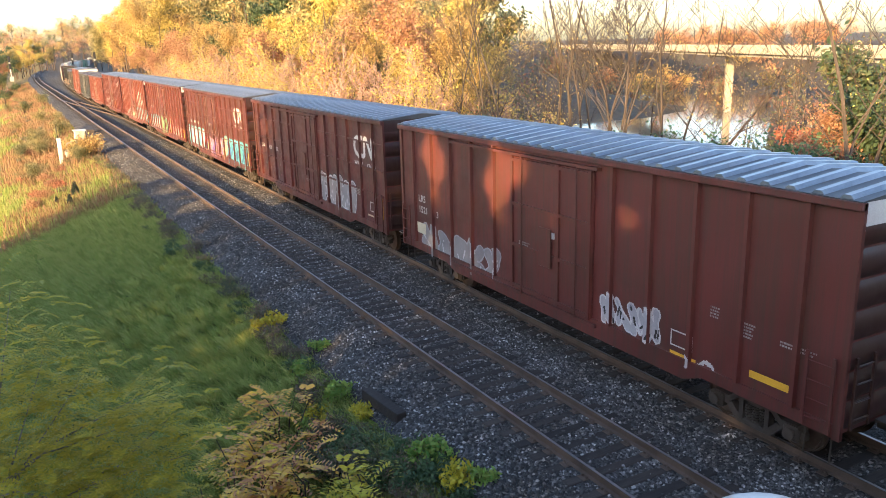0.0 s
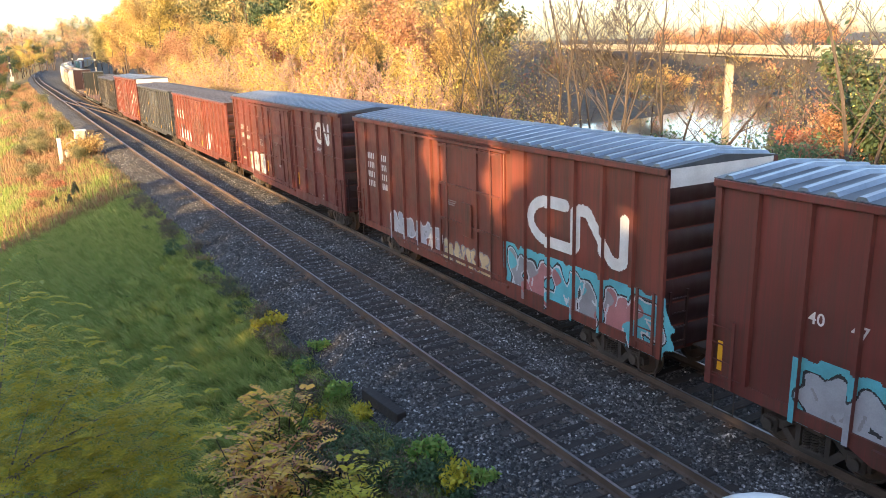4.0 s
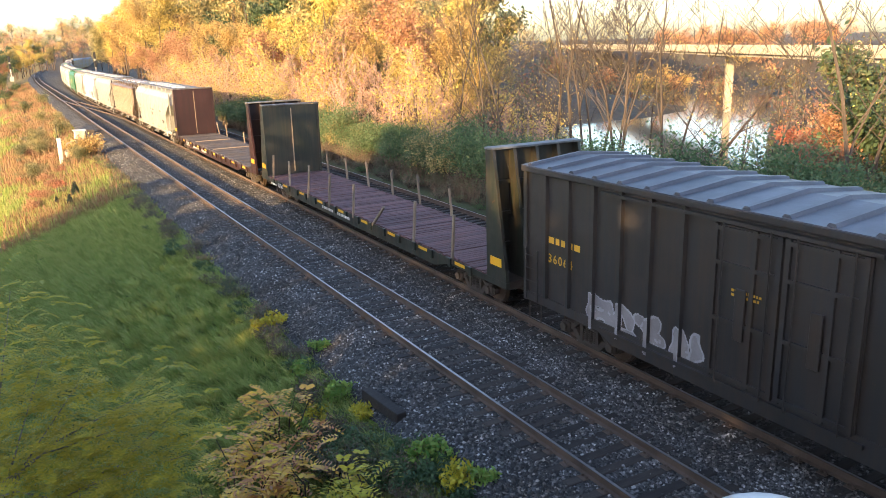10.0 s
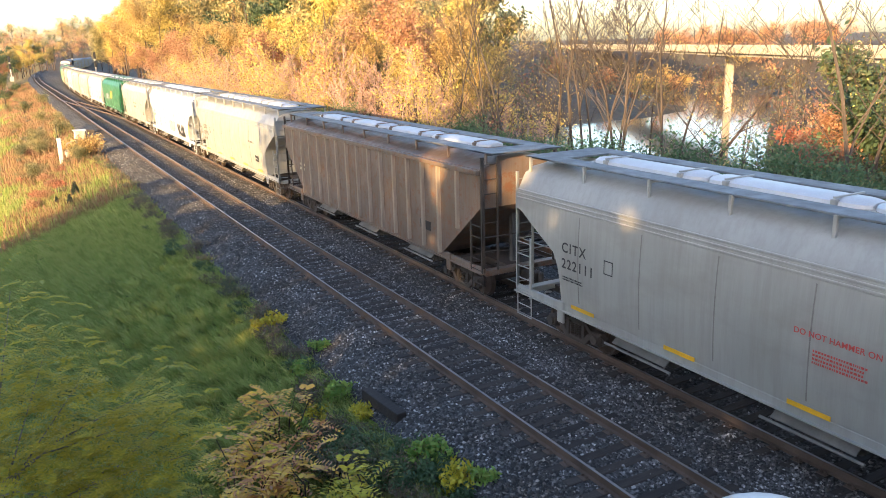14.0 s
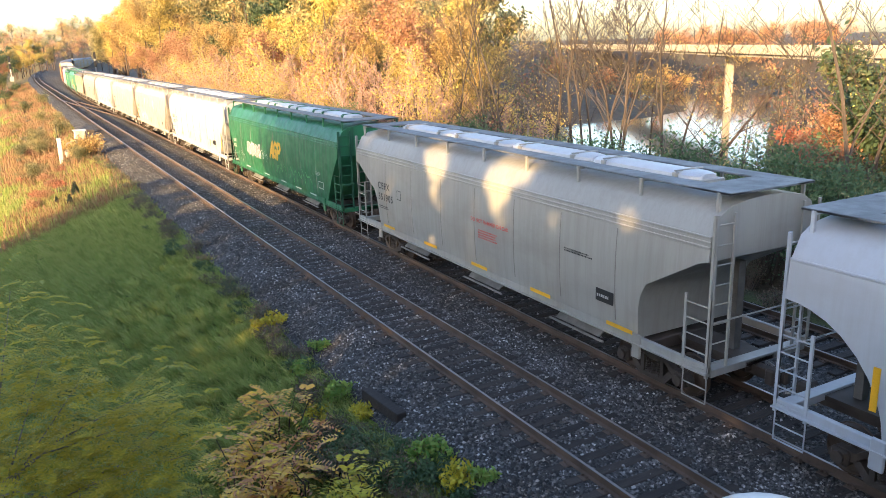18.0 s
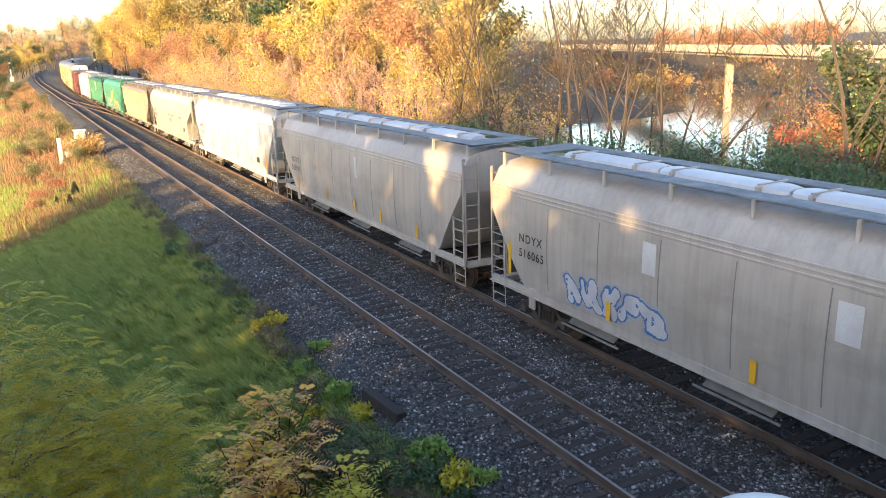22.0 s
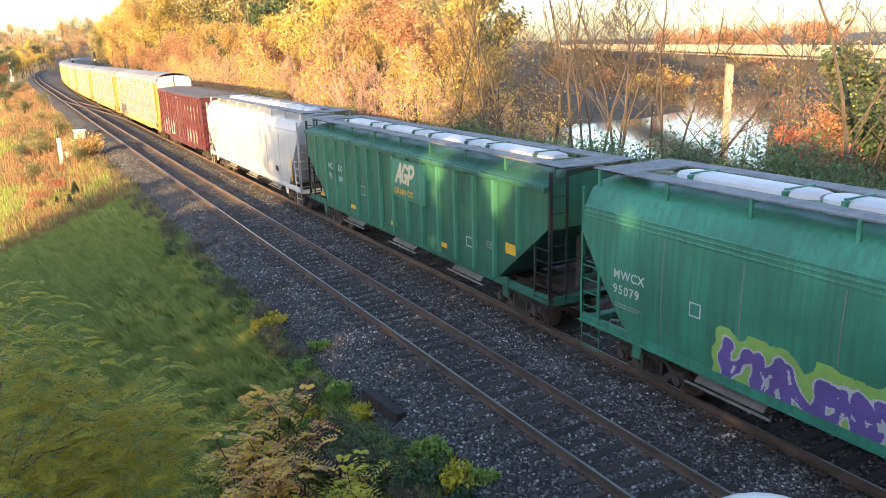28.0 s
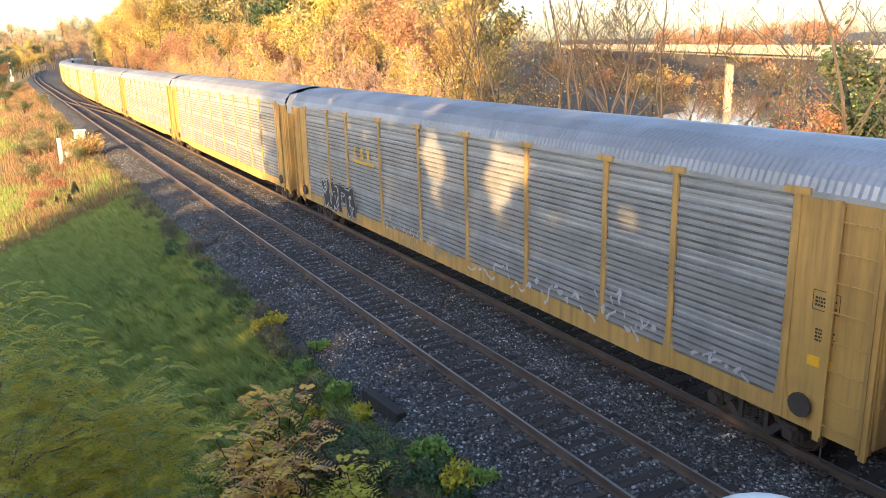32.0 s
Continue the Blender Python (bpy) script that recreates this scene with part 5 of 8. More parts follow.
def hopper(label, s0, s1, paint, curved=True, ribs=0, roof=None, trim=None, rail=None, slope=None, post=None, round_cut=False, slant_cut=False, grooves=True):
    c = Car("covered_hopper", label, "hopper car", s0, s1)
    L = c.L
    hl = L / 2 - 0.12
    trim = trim or paint
    roof = roof or paint
    z_side = 3.86 if curved else 4.02
    c.face = 1.60 if curved else 1.54
    c.surf = (lambda z: hopper_half(z, True)) if curved else None
    top = [(z_side, 0), (z_side + 0.06, -0.05), (z_side + 0.40, -0.22), (z_side + 0.56, -0.48), (z_side + 0.64, -1.0)] if curved else \
          [(z_side, 0), (z_side + 0.10, -0.02), (z_side + 0.22, -0.40), (z_side + 0.34, -1.0)]

    def low(d):
        """Lower edge of the side sheet d metres from the end."""
        if round_cut:
            return 1.2 + 1.95 * math.sqrt(max(0.0, 1 - (d / 1.93) ** 2))
        if slant_cut:
            return max(1.2, 3.25 - 1.35 * d)
        if curved:
            return 3.38 - 0.3 * d if d < 0.25 else (3.305 - (d - 0.25) * 0.57 if d < 1.62 else (2.524 - 1.6 * (d - 1.62) if d < 1.78 else (2.27 - 4.5 * (d - 1.78) if d < 1.86 else (1.9 if d < 1.885 else 1.2))))
        return max(1.2, 3.0 - d * 0.78)
    ds = [0, 0.25, 0.5, 0.8, 1.1, 1.4, 1.62, 1.74, 1.81, 1.86, 1.89, 1.93, 2.3, 3.0]
    st = [(-hl + d, low(d)) for d in ds] + [(-hl + 3 + k * (L - 6.24) / 8, 1.2) for k in range(1, 8)] + [(hl - d, low(d)) for d in reversed(ds)]
    g = Geo()
    nside = 9
    v = []
    for y, zb in st:
        ring = []
        for k in range(nside):
            z = zb + (z_side - zb) * k / (nside - 1)
            ring.append((float(hopper_half(z, curved)), z))
        e = float(hopper_half(z_side, curved))
        ring += [(e + dx, z) for z, dx in top[1:]]
        v += [(-x, y, z) for x, z in ring] + [(0, y, top[-1][0] + 0.03)] + [(x, y, z) for x, z in reversed(ring)]
    m = 2 * (nside + len(top) - 1) + 1
    f = [(j * m + k, j * m + (k + 1) % m, (j + 1) * m + (k + 1) % m, (j + 1) * m + k) for j in range(len(st) - 1) for k in range(m)]
    f += [tuple(range(m))[::-1], tuple((len(st) - 1) * m + k for k in range(m))]
    g.add(v, f)
    part("body", g, paint, c.root, smooth=True)
    # mouldings under the eaves, weld seams or posts
    e = float(hopper_half(z_side, curved))
    if curved:
        for z in ((z_side - 0.20, z_side - 0.10, z_side) if grooves else (z_side,)):
            part("eave_moulding", Geo().box(-float(hopper_half(z, True)) - 0.025, -float(hopper_half(z, True)) + 0.03, -hl, hl, z - 0.035, z + 0.02, 0.012), paint, c.root)
        seam = Geo()
        zz = np.linspace(1.42, z_side - 0.3, 8)
        for k in range(7):
            a, b = zz[k], zz[k + 1]
            xa, xb = -float(hopper_half(a, True)), -float(hopper_half(b, True))
            seam.add([(xa - 0.006, -0.011, a), (xa - 0.006, 0.011, a), (xb - 0.006, 0.011, b), (xb - 0.006, -0.011, b),
                      (xa + 0.01, -0.015, a), (xa + 0.01, 0.015, a), (xb + 0.01, 0.015, b), (xb + 0.01, -0.015, b)],
                     [(0, 1, 2, 3), (0, 4, 5, 1), (1, 5, 6, 2), (3, 2, 6, 7), (0, 3, 7, 4)])
        sm = seam.mesh("weld_seam", SEAM)
        for k in range(7):
            c.place("weld_seam", sm, pose(0, -hl + 2.6 + k * (2 * hl - 5.2) / 6, 0))
    else:
        pm = Geo().sweep([(-1.54 - 0.10, -0.05), (-1.54 - 0.10, 0.05), (-1.54, 0.07), (-1.54, -0.07)], 1.2, z_side - 0.02, "z").mesh("side_post", post or paint)
        for y in np.linspace(-hl + 2.4, hl - 2.4, ribs):
            c.place("side_post", pm, pose(0, y, 0))
            c.posts.append((y, 0.058, 0.10))
        for sgn in (-1, 1):
            pm2 = Geo().sweep([(-1.54 - 0.09, -0.05), (-1.54 - 0.09, 0.05), (-1.54, 0.07), (-1.54, -0.07)], 2.2, z_side - 0.02, "z").mesh("side_post", post or paint)
            c.place("side_post", pm2, pose(0, sgn * (hl - 1.25), 0))
        part("top_chord", Geo().box(-1.66, -1.5, -hl, hl, z_side - 0.06, z_side + 0.08, 0.015), trim, c.root)
    # side sill along the whole car
    for sx in (-1, 1):
        x0, x1 = sorted((sx * 1.42, sx * 1.53))
        part("side_sill", Geo().box(x0, x1, -hl - 0.1, hl + 0.1, 1.06, 1.24, 0.015).box(*sorted((sx * 1.44, sx * 1.60)), -hl - 0.1, hl + 0.1, 1.055, 1.085), trim, c.root)
    for e_ in (-1, 1):
        y0_, y1_ = sorted((e_ * (hl - 2.0), e_ * (hl - 1.8)))
        part("jacking_pad", Geo().box(-1.57, -1.50, y0_ - 0.02, y1_ + 0.04, 0.74, 1.30, 0.02), trim, c.root)
    # end platforms, sloping sheets' stiffeners, ladders
    for e_ in (-1, 1):
        y0_, y1_ = sorted((e_ * (hl + 0.10), e_ * (hl - 1.9)))
        part("end_platform", Geo().box(-0.42, 0.42, y0_, y1_, 1.0, 1.09), DARK_STEEL, c.root)
        part("end_sill", Geo().box(-1.42, 1.42, *sorted((e_ * (hl + 0.10), e_ * (hl - 0.16))), 0.98, 1.14, 0.01), trim, c.root)
        part("body_bolster", Geo().box(-1.42, 1.42, *sorted((e_ * (hl - 1.75), e_ * (hl - 2.05))), 0.86, 1.12, 0.02), DARK_STEEL, c.root)
        # post in the dark steel, whose colour stands for the shade of the end bay
        part("center_post", Geo().box(-0.10, 0.10, *sorted((e_ * (hl - 0.5), e_ * (hl - 0.66))), 1.1, 3.05), GATE_DIRT_SHADE, c.root)
        a, b = sorted((e_ * (hl + 0.06), e_ * (hl - 0.56)))
        ladder(c, "side_ladder", -1.52, a, b, 0.98, 2.62, 5, rail or trim)
        part("stile", Geo().box(-1.545, -1.495, *sorted((e_ * (hl + 0.03), e_ * (hl + 0.09))), 0.98, z_side + 0.45), rail or trim, c.root)
        part("step", Geo().tube([(-1.5, a, 1.0), (-1.5, a, 0.42), (-1.5, b, 0.42), (-1.5, b, 1.0)], 0.02, 5).tube([(-1.5, a, 0.72), (-1.5, b, 0.72)], 0.016, 5), rail or trim, c.root)
        ladder(c, "end_ladder", e_ * (hl + 0.08), -1.48, -1.0, 1.1, z_side + 0.45, 8, rail or trim, "x")
        ladder(c, "end_ladder", e_ * (hl + 0.08), 1.0, 1.48, 1.1, z_side + 0.45, 8, rail or trim, "x")
        part("hand_rail", Geo().tube([(-1.45, e_ * (hl + 0.1), 2.15), (1.45, e_ * (hl + 0.1), 2.15)], 0.018, 5), rail or trim, c.root)
    # running boards on brackets, hatch covers
    zr = top[-1][0] + 0.16
    for sx in (-1, 1):
        x0, x1 = sorted((sx * 1.22, sx * 0.66))
        part("running_board", Geo().box(x0, x1, -hl - 0.12, hl + 0.12, zr, zr + 0.045, 0.01), BOARD, c.root, "grey walkway grating")
        br = Geo().box(*sorted((sx * 1.20, sx * 1.26)), -0.035, 0.035, z_side + 0.10, zr + 0.02).box(*sorted((sx * 1.22, sx * 0.7)), -0.02, 0.02, zr - 0.05, zr).mesh("bracket", trim)
        for y in np.linspace(-hl + 0.15, hl - 0.15, 9):
            c.place("bracket", br, pose(0, y, 0))
    for e_ in (-1, 1):
        part("cross_walk", Geo().box(-1.22, 1.22, *sorted((e_ * (hl + 0.12), e_ * (hl - 0.95))), zr - 0.004, zr + 0.042, 0.01), BOARD, c.root)
    part("hatch_coaming", Geo().box(-0.34, 0.34, -hl + 1.4, hl - 1.4, top[-1][0] - 0.02, zr - 0.02), roof, c.root)
    nh = 4
    lh = (2 * hl - 3.0) / nh
    hp = Geo()
    outl = [(-0.40, 0.0), (-0.38, 0.07), (-0.2, 0.13), (0.2, 0.13), (0.38, 0.07), (0.40, 0.0)]
    pts = []
    for y, s in ((-lh / 2 + 0.03, 0.55), (-lh / 2 + 0.14, 0.85), (-lh / 2 + 0.3, 1.0), (lh / 2 - 0.3, 1.0), (lh / 2 - 0.14, 0.85), (lh / 2 - 0.03, 0.55)):
        pts.append([(x * s, y, zr - 0.02 + z * (0.5 + 0.5 * s)) for x, z in outl])
    k6 = len(outl)
    hp.add([q for ring in pts for q in ring], [(j * k6 + k, j * k6 + k + 1, (j + 1) * k6 + k + 1, (j + 1) * k6 + k) for j in range(5) for k in range(k6 - 1)] +
           [tuple(range(k6))[::-1], tuple(5 * k6 + k for k in range(k6))])
    hm = hp.mesh("hatch_cover", HATCH, True)
    lm_ = Geo().box(-0.46, -0.34, -0.06, 0.06, zr - 0.03, zr + 0.09, 0.015).box(-0.42, 0.42, -0.025, 0.025, zr + 0.10, zr + 0.135).mesh("latch", trim)
    for k in range(nh):
        y = -hl + 1.5 + lh * (k + 0.5)
        h = c.place("hatch_cover", hm, pose(0, y, 0), "white rounded hatch cover")
        for q in (-0.33, 0.33):
            c.place("latch", lm_, pose(0, q * lh, 0), parent=h)
    # discharge gates
    for y in (-4.4, 0, 4.4):
        gg = Geo()
        gg.add([(-1.3, y - 2.0, 1.2), (1.3, y - 2.0, 1.2), (1.3, y + 2.0, 1.2), (-1.3, y + 2.0, 1.2), (-0.5, y - 0.45, 0.62), (0.5, y - 0.45, 0.62), (0.5, y + 0.45, 0.62), (-0.5, y + 0.45, 0.62)],
               [(0, 1, 5, 4), (1, 2, 6, 5), (2, 3, 7, 6), (3, 0, 4, 7), (4, 5, 6, 7)])
        part("discharge_hopper", gg, slope or GATE_DIRT_SHADE, c.root)
        part("discharge_gate", Geo().box(-0.95, 0.95, y - 0.75, y + 0.75, 0.52, 0.62, 0.02).box(-1.2, -0.9, y - 0.22, y + 0.22, 0.50, 0.66, 0.02), GATE_DIRT_SHADE, c.root)
        part("gate_apron", Geo().sweep([(-1.32, 0.70), (-1.30, 0.68), (-0.96, 0.98), (-0.98, 1.0)], y - 0.85, y + 0.85, "y").tube([(-1.36, y - 1.05, 0.64), (-1.36, y + 1.05, 0.64)], 0.03, 6), GATE_PALE, c.root, "pale sloping gate plate with its shaft")
    part("center_sill", Geo().box(-0.3, 0.3, -hl, hl, 0.82, 1.04), DARK_STEEL, c.root)
    run_on(c, 2.0)
    return c


GATE_PALE = plain("pale_gate_plate", (0.22, 0.215, 0.20), 0.7, 0.1, 0.3, 4)
# grimy steel, its colour darkened also for the shade below and at the ends
GATE_DIRT_SHADE = plain("grimy_shaded_gate_steel", (0.12, 0.115, 0.105), 0.75, 0.1, 0.35, 4)
SEAM = plain("seam_dirt", (0.19, 0.18, 0.165), 0.7, 0, 0.3, 5)
BOARD = plain("walkway_grating", (0.16, 0.165, 0.17), 0.65, 0.3, 0.3, 8)
GREY_H = car_paint("hopper_grey", (0.30, 0.298, 0.275), 0.06, grime=(0.16, 0.14, 0.12), fade=0.12, streaks=0.3)
BEIGE_H = car_paint("hopper_beige", (0.38, 0.345, 0.30), 0.10, grime=(0.15, 0.12, 0.10), fade=0.15, streaks=0.3)
WHITE_H = car_paint("hopper_white", (0.40, 0.41, 0.42), 0.04, grime=(0.28, 0.26, 0.24), fade=0.1, streaks=0.3)
BLUE_WHITE_H = car_paint("hopper_blue_white", (0.375, 0.41, 0.455), 0.03, grime=(0.3, 0.3, 0.3), fade=0.1, streaks=0.3)
GREEN_H = car_paint("hopper_green", (0.020, 0.135, 0.060), 0.06, grime=(0.02, 0.05, 0.03), fade=0.25)
TEAL_H = car_paint("hopper_faded_green", (0.045, 0.21, 0.135), 0.06, grime=(0.03, 0.09, 0.06), fade=0.3)
RUSTY_H = car_paint("hopper_rusty", (0.155, 0.118, 0.092), 0.66, grime=(0.12, 0.08, 0.05), rust_col=(0.15, 0.065, 0.03), fade=0.3)
PALE_RUST_H = car_paint("hopper_pale_rust", (0.25, 0.205, 0.155), 0.5, grime=(0.14, 0.10, 0.07), rust_col=(0.17, 0.075, 0.035), fade=0.3)
# post colours lighter than their side sheets, so that the ribs stand out
PALE_RUST_POST = car_paint("lighter_pale_rust_post", (0.34, 0.285, 0.22), 0.4, grime=(0.17, 0.12, 0.08), rust_col=(0.17, 0.075, 0.035), fade=0.2)
RUSTY_POST = car_paint("lighter_rusty_post", (0.27, 0.225, 0.18), 0.4, grime=(0.16, 0.11, 0.07), rust_col=(0.15, 0.065, 0.03), fade=0.2)
TEAL_POST = car_paint("lighter_green_post", (0.055, 0.21, 0.14), 0.05, grime=(0.03, 0.09, 0.06), fade=0.15)
GREEN_STEEL = plain("green_steel", (0.02, 0.09, 0.05), 0.5, 0, 0.2)


def grey_stencils(c, code, number, mat=BLACK, red=False, yellow=True, box=True):
    u = 2.1 if box else 1.3
    c.text(code, u, 2.62, 0.24, mat, 1.25)
    c.text(number, u, 2.22, 0.24, mat, 1.2)
    c.bars(u + 0.05, 1.98, 2, 0.9, 0.05, mat)
    c.frame_box(u + 1.55, u + 1.85, 2.42, 2.75, mat, 0.025)
    if red:
        c.text("DO NOT HAMMER ON CAR", 8.6, 2.62, 0.105, RED_LETTER)
        c.bars(9.0, 2.38, 4, 1.2, 0.055, RED_LETTER)
    if box:
        c.plate("stencil_panel", 14.2, 14.8, 1.75, 2.05, BLACK)
        c.bars(14.25, 1.86, 1, 0.5, 0.09, WHITE, proud=0.014)
        c.bars(13.0, 2.72, 2, 1.2, 0.045, mat)
    if yellow:
        for u in (2.5, 5.6, 8.6, 11.6, 14.6):
            c.plate("reflector", u, u + 0.85, 1.27, 1.36, REFLECT, 0.01)


def consist_hoppers():
    H = hopper
    c = H("grey covered hopper with white hatch covers", 234.43, 252.28, GREY_H)
    grey_stencils(c, "CITX", "222111", red=True)
    c = H("rusty ribbed covered hopper", 253.94, 271.82, RUSTY_H, False, 13, rail=DARK_STEEL, post=RUSTY_POST)
    c.plate("stencil_panel", 14.0, 14.7, 1.75, 2.05, BLACK)
    c.bars(2.0, 2.4, 2, 0.9, 0.16, CREAM)
    c = H("grey covered hopper with black reporting marks", 273.30, 291.30, GREY_H)
    grey_stencils(c, "CEFX", "351075")
    c = H("bluish white covered hopper with black graffiti", 292.92, 311.18, BLUE_WHITE_H, round_cut=True, grooves=False)
    c.text("TILX", 2.05, 2.55, 0.22, BLACK, 1.2)
    c.text("54592", 2.05, 2.2, 0.22, BLACK, 1.2)
    c.plate("reflector", 1.82, 1.94, 1.75, 2.5, REFLECT)
    c.tag(101, 9.2, 11.2, 1.55, 2.1, 3, "silver", "blue", halo="red", fat=0.6, surf=c.surf)
    c.tag(102, 12.2, 15.1, 1.35, 2.15, 2, "black", "black", halo="grey", fat=0.35, surf=c.surf)
    c.scrawl(103, 2.9, 6.2, 1.5, 2.2, 6, "grey", 0.03, surf=c.surf)
    c.plate("reflector", 16.6, 16.75, 1.5, 2.4, REFLECT)
    c.scrawl(104, 15.6, 16.6, 1.7, 1.95, 5, "grey", 0.02, surf=c.surf)
    c = H("grey covered hopper with red stencilled warning", 312.68, 330.23, GREY_H)
    grey_stencils(c, "CEFX", "351905", red=True)
    c = H("dark green covered hopper with a yellow emblem", 332.01, 349.64, GREEN_H, rail=GREEN_STEEL, trim=GREEN_H, slant_cut=True)
    c.strokes("emblem", EMBLEM_TRIO, 0.24, YELLOW, 8.2, 2.3, 0.78, surf=c.surf, slant=0.25, sx=0.95)
    c.text("AGPX", 1.05, 2.45, 0.17, WHITE)
    c.text("98076", 1.05, 2.15, 0.17, WHITE)
    c.tag(111, 3.9, 6.5, 2.05, 2.6, 5, "grey", "white", fat=0.5, surf=c.surf)
    c.scrawl(112, 6.6, 7.8, 1.9, 2.6, 4, "white", 0.03, surf=c.surf)
    c.scrawl(113, 1.6, 3.2, 1.4, 2.0, 4, "white", 0.025, surf=c.surf)
    c.scrawl(114, 8.8, 10.6, 1.6, 2.1, 5, "green", 0.03, surf=c.surf)
    c.scrawl(115, 11.0, 14.6, 1.5, 2.2, 9, "green", 0.035, surf=c.surf)
    c.frame_box(15.2, 15.8, 1.7, 2.0)
    c.bars(14.9, 2.35, 3, 0.6, 0.05)
    for u in (3.5, 7.0, 9.8, 12.0, 14.0):
        c.plate("reflector", u, u + 0.8, 1.27, 1.32, WHITE)
    c = H("clean white covered hopper with black marks", 350.90, 368.77, WHITE_H, slant_cut=True, grooves=False)
    grey_stencils(c, "AGPX", "11659", box=False, yellow=False)
    c.plate("reflector", 16.9, 17.05, 1.5, 2.6, REFLECT)
    c.plate("stencil_panel", 14.6, 15.0, 1.7, 1.95, BLACK)
    for u in (4.6, 7.6, 10.75, 13.8):
        c.plate("reflector", u, u + 0.1, 1.5, 1.95, REFLECT)
    c.plate("stencil_panel", 14.9, 15.4, 1.72, 2.0, BLACK)
    c = H("beige covered hopper with pale graffiti", 370.37, 387.40, BEIGE_H, slant_cut=True)
    c.text("NDYX", 1.5, 2.5, 0.22, BLACK, 1.25)
    c.text("516065", 1.5, 2.1, 0.22, BLACK, 1.2)
    c.tag(121, 3.4, 6.8, 1.45, 2.1, 5, "white", "blue", fat=0.5, surf=c.surf, halo="silver")
    c.plate("white_patch", 6.1, 6.5, 2.75, 3.45, WHITE)
    c.plate("white_patch", 10.6, 11.05, 2.7, 3.4, WHITE)
    c.plate("reflector", 1.0, 1.12, 1.5, 2.4, REFLECT)
    for u in (5.0, 9.0, 13.0):
        c.plate("reflector", u, u + 0.14, 1.35, 1.8, REFLECT)
    c.plate("stencil_panel", 14.6, 15.1, 1.6, 1.85, BLACK)
    c = H("beige covered hopper with a white patch", 388.86, 406.16, BEIGE_H, slant_cut=True)
    c.text("NDYX", 1.5, 2.5, 0.22, BLACK, 1.25)
    c.text("515933", 1.5, 2.1, 0.22, BLACK, 1.2)
    c.plate("white_patch", 9.1, 9.35, 2.7, 3.5, WHITE)
    c.scrawl(131, 8.2, 12.2, 1.06, 1.22, 12, "grey", 0.02, surf=c.surf)
    c.scrawl(132, 1.2, 3.5, 1.06, 1.22, 6, "grey", 0.03, surf=c.surf)
    for u in (2.2, 5.8, 8.9, 11.3, 14.2):
        c.plate("reflector", u, u + 0.13, 1.35, 1.8, REFLECT)
    c.plate("white_patch", 2.6, 2.9, 1.05, 1.2, WHITE)
    c = H("white covered hopper with a walkway of grating", 407.55, 425.65, WHITE_H, slant_cut=True, grooves=False)
    grey_stencils(c, "AGPX", "11550", box=False, yellow=False)
    for u in (4.6, 7.6, 10.75, 13.8):
        c.plate("reflector", u, u + 0.1, 1.5, 1.95, REFLECT)
    c.plate("stencil_panel", 14.9, 15.4, 1.72, 2.0, BLACK)
    c.plate("reflector", 16.6, 16.75, 1.5, 2.6, REFLECT)
    c = H("grey covered hopper with red stencilled warning", 427.01, 444.72, GREY_H)
    grey_stencils(c, "CEFX", "351034", red=True)
    c = H("pale rust-streaked ribbed covered hopper", 446.18, 463.62, PALE_RUST_H, False, 13, rail=DARK_STEEL, post=PALE_RUST_POST)
    c.plate("stencil_panel", 14.0, 14.6, 1.75, 2.05, BLACK)
    c = H("faded green covered hopper with bright graffiti", 464.91, 482.37, TEAL_H, rail=TEAL_H, trim=TEAL_H, slant_cut=True)
    c.text("MWCX", 1.25, 2.45, 0.2, WHITE, 1.1)
    c.text("95079", 1.25, 2.1, 0.2, WHITE, 1.2)
    c.bars(1.3, 1.85, 2, 0.9, 0.05)
    c.frame_box(3.5, 3.8, 2.2, 2.5)
    c.strokes("emblem", EMBLEM_TRIO, 0.24, YELLOW, 8.3, 2.3, 0.78, surf=c.surf, slant=0.25, sx=0.95)
    c.tag(141, 4.4, 7.6, 1.15, 1.95, 5, "purple", "purple", halo="white", back="lime", fat=0.35, detail="white", surf=c.surf)
    c.tag(142, 9.9, 14.0, 1.1, 1.85, 5, ["orange", "rose", "brown"], "brown", halo="sand", back="lime", fat=0.6, surf=c.surf)
    c.scrawl(143, 7.6, 9.0, 1.6, 2.1, 4, "green", 0.03, surf=c.surf)
    c.frame_box(14.7, 15.4, 1.55, 1.85)
    c.bars(14.5, 2.2, 3, 0.7, 0.05)
    c = H("green ribbed covered hopper with a yellow emblem", 483.55, 501.57, TEAL_RIB, False, 13, rail=BLACK, post=TEAL_POST)
    part("emblem_board", Geo().box(-1.648, -1.54, c.y(11.5), c.y(9.1), 2.55, 3.86), TEAL_POST, c.root)
    c.strokes("emblem", EMBLEM_TRIO, 0.22, CREAM, 9.4, 3.1, 0.62, slant=0.25, sx=0.92, surf=lambda z: np.full(np.shape(z), 1.65))
    c.text("GRAIN CO", 9.25, 2.68, 0.2, YELLOW, proud=0.115)
    c.text("MC", 2.62, 2.72, 0.24)
    c.text("EX", 3.72, 2.72, 0.24)
    c.text("95", 2.66, 2.3, 0.24)
    c.text("389", 3.70, 2.3, 0.21)
    c.frame_box(6.0, 6.4, 2.1, 2.45)
    for u in (1.5, 4.9, 8.6, 12.2):
        c.plate("reflector", u, u + 0.5, 1.4, 1.55, REFLECT)
    c.plate("orange_patch", 16.0, 16.5, 2.0, 2.3, YELLOW)
    c.frame_box(13.9, 14.5, 1.75, 2.05)
    c.bars(15.0, 2.1, 3, 0.5, 0.06)
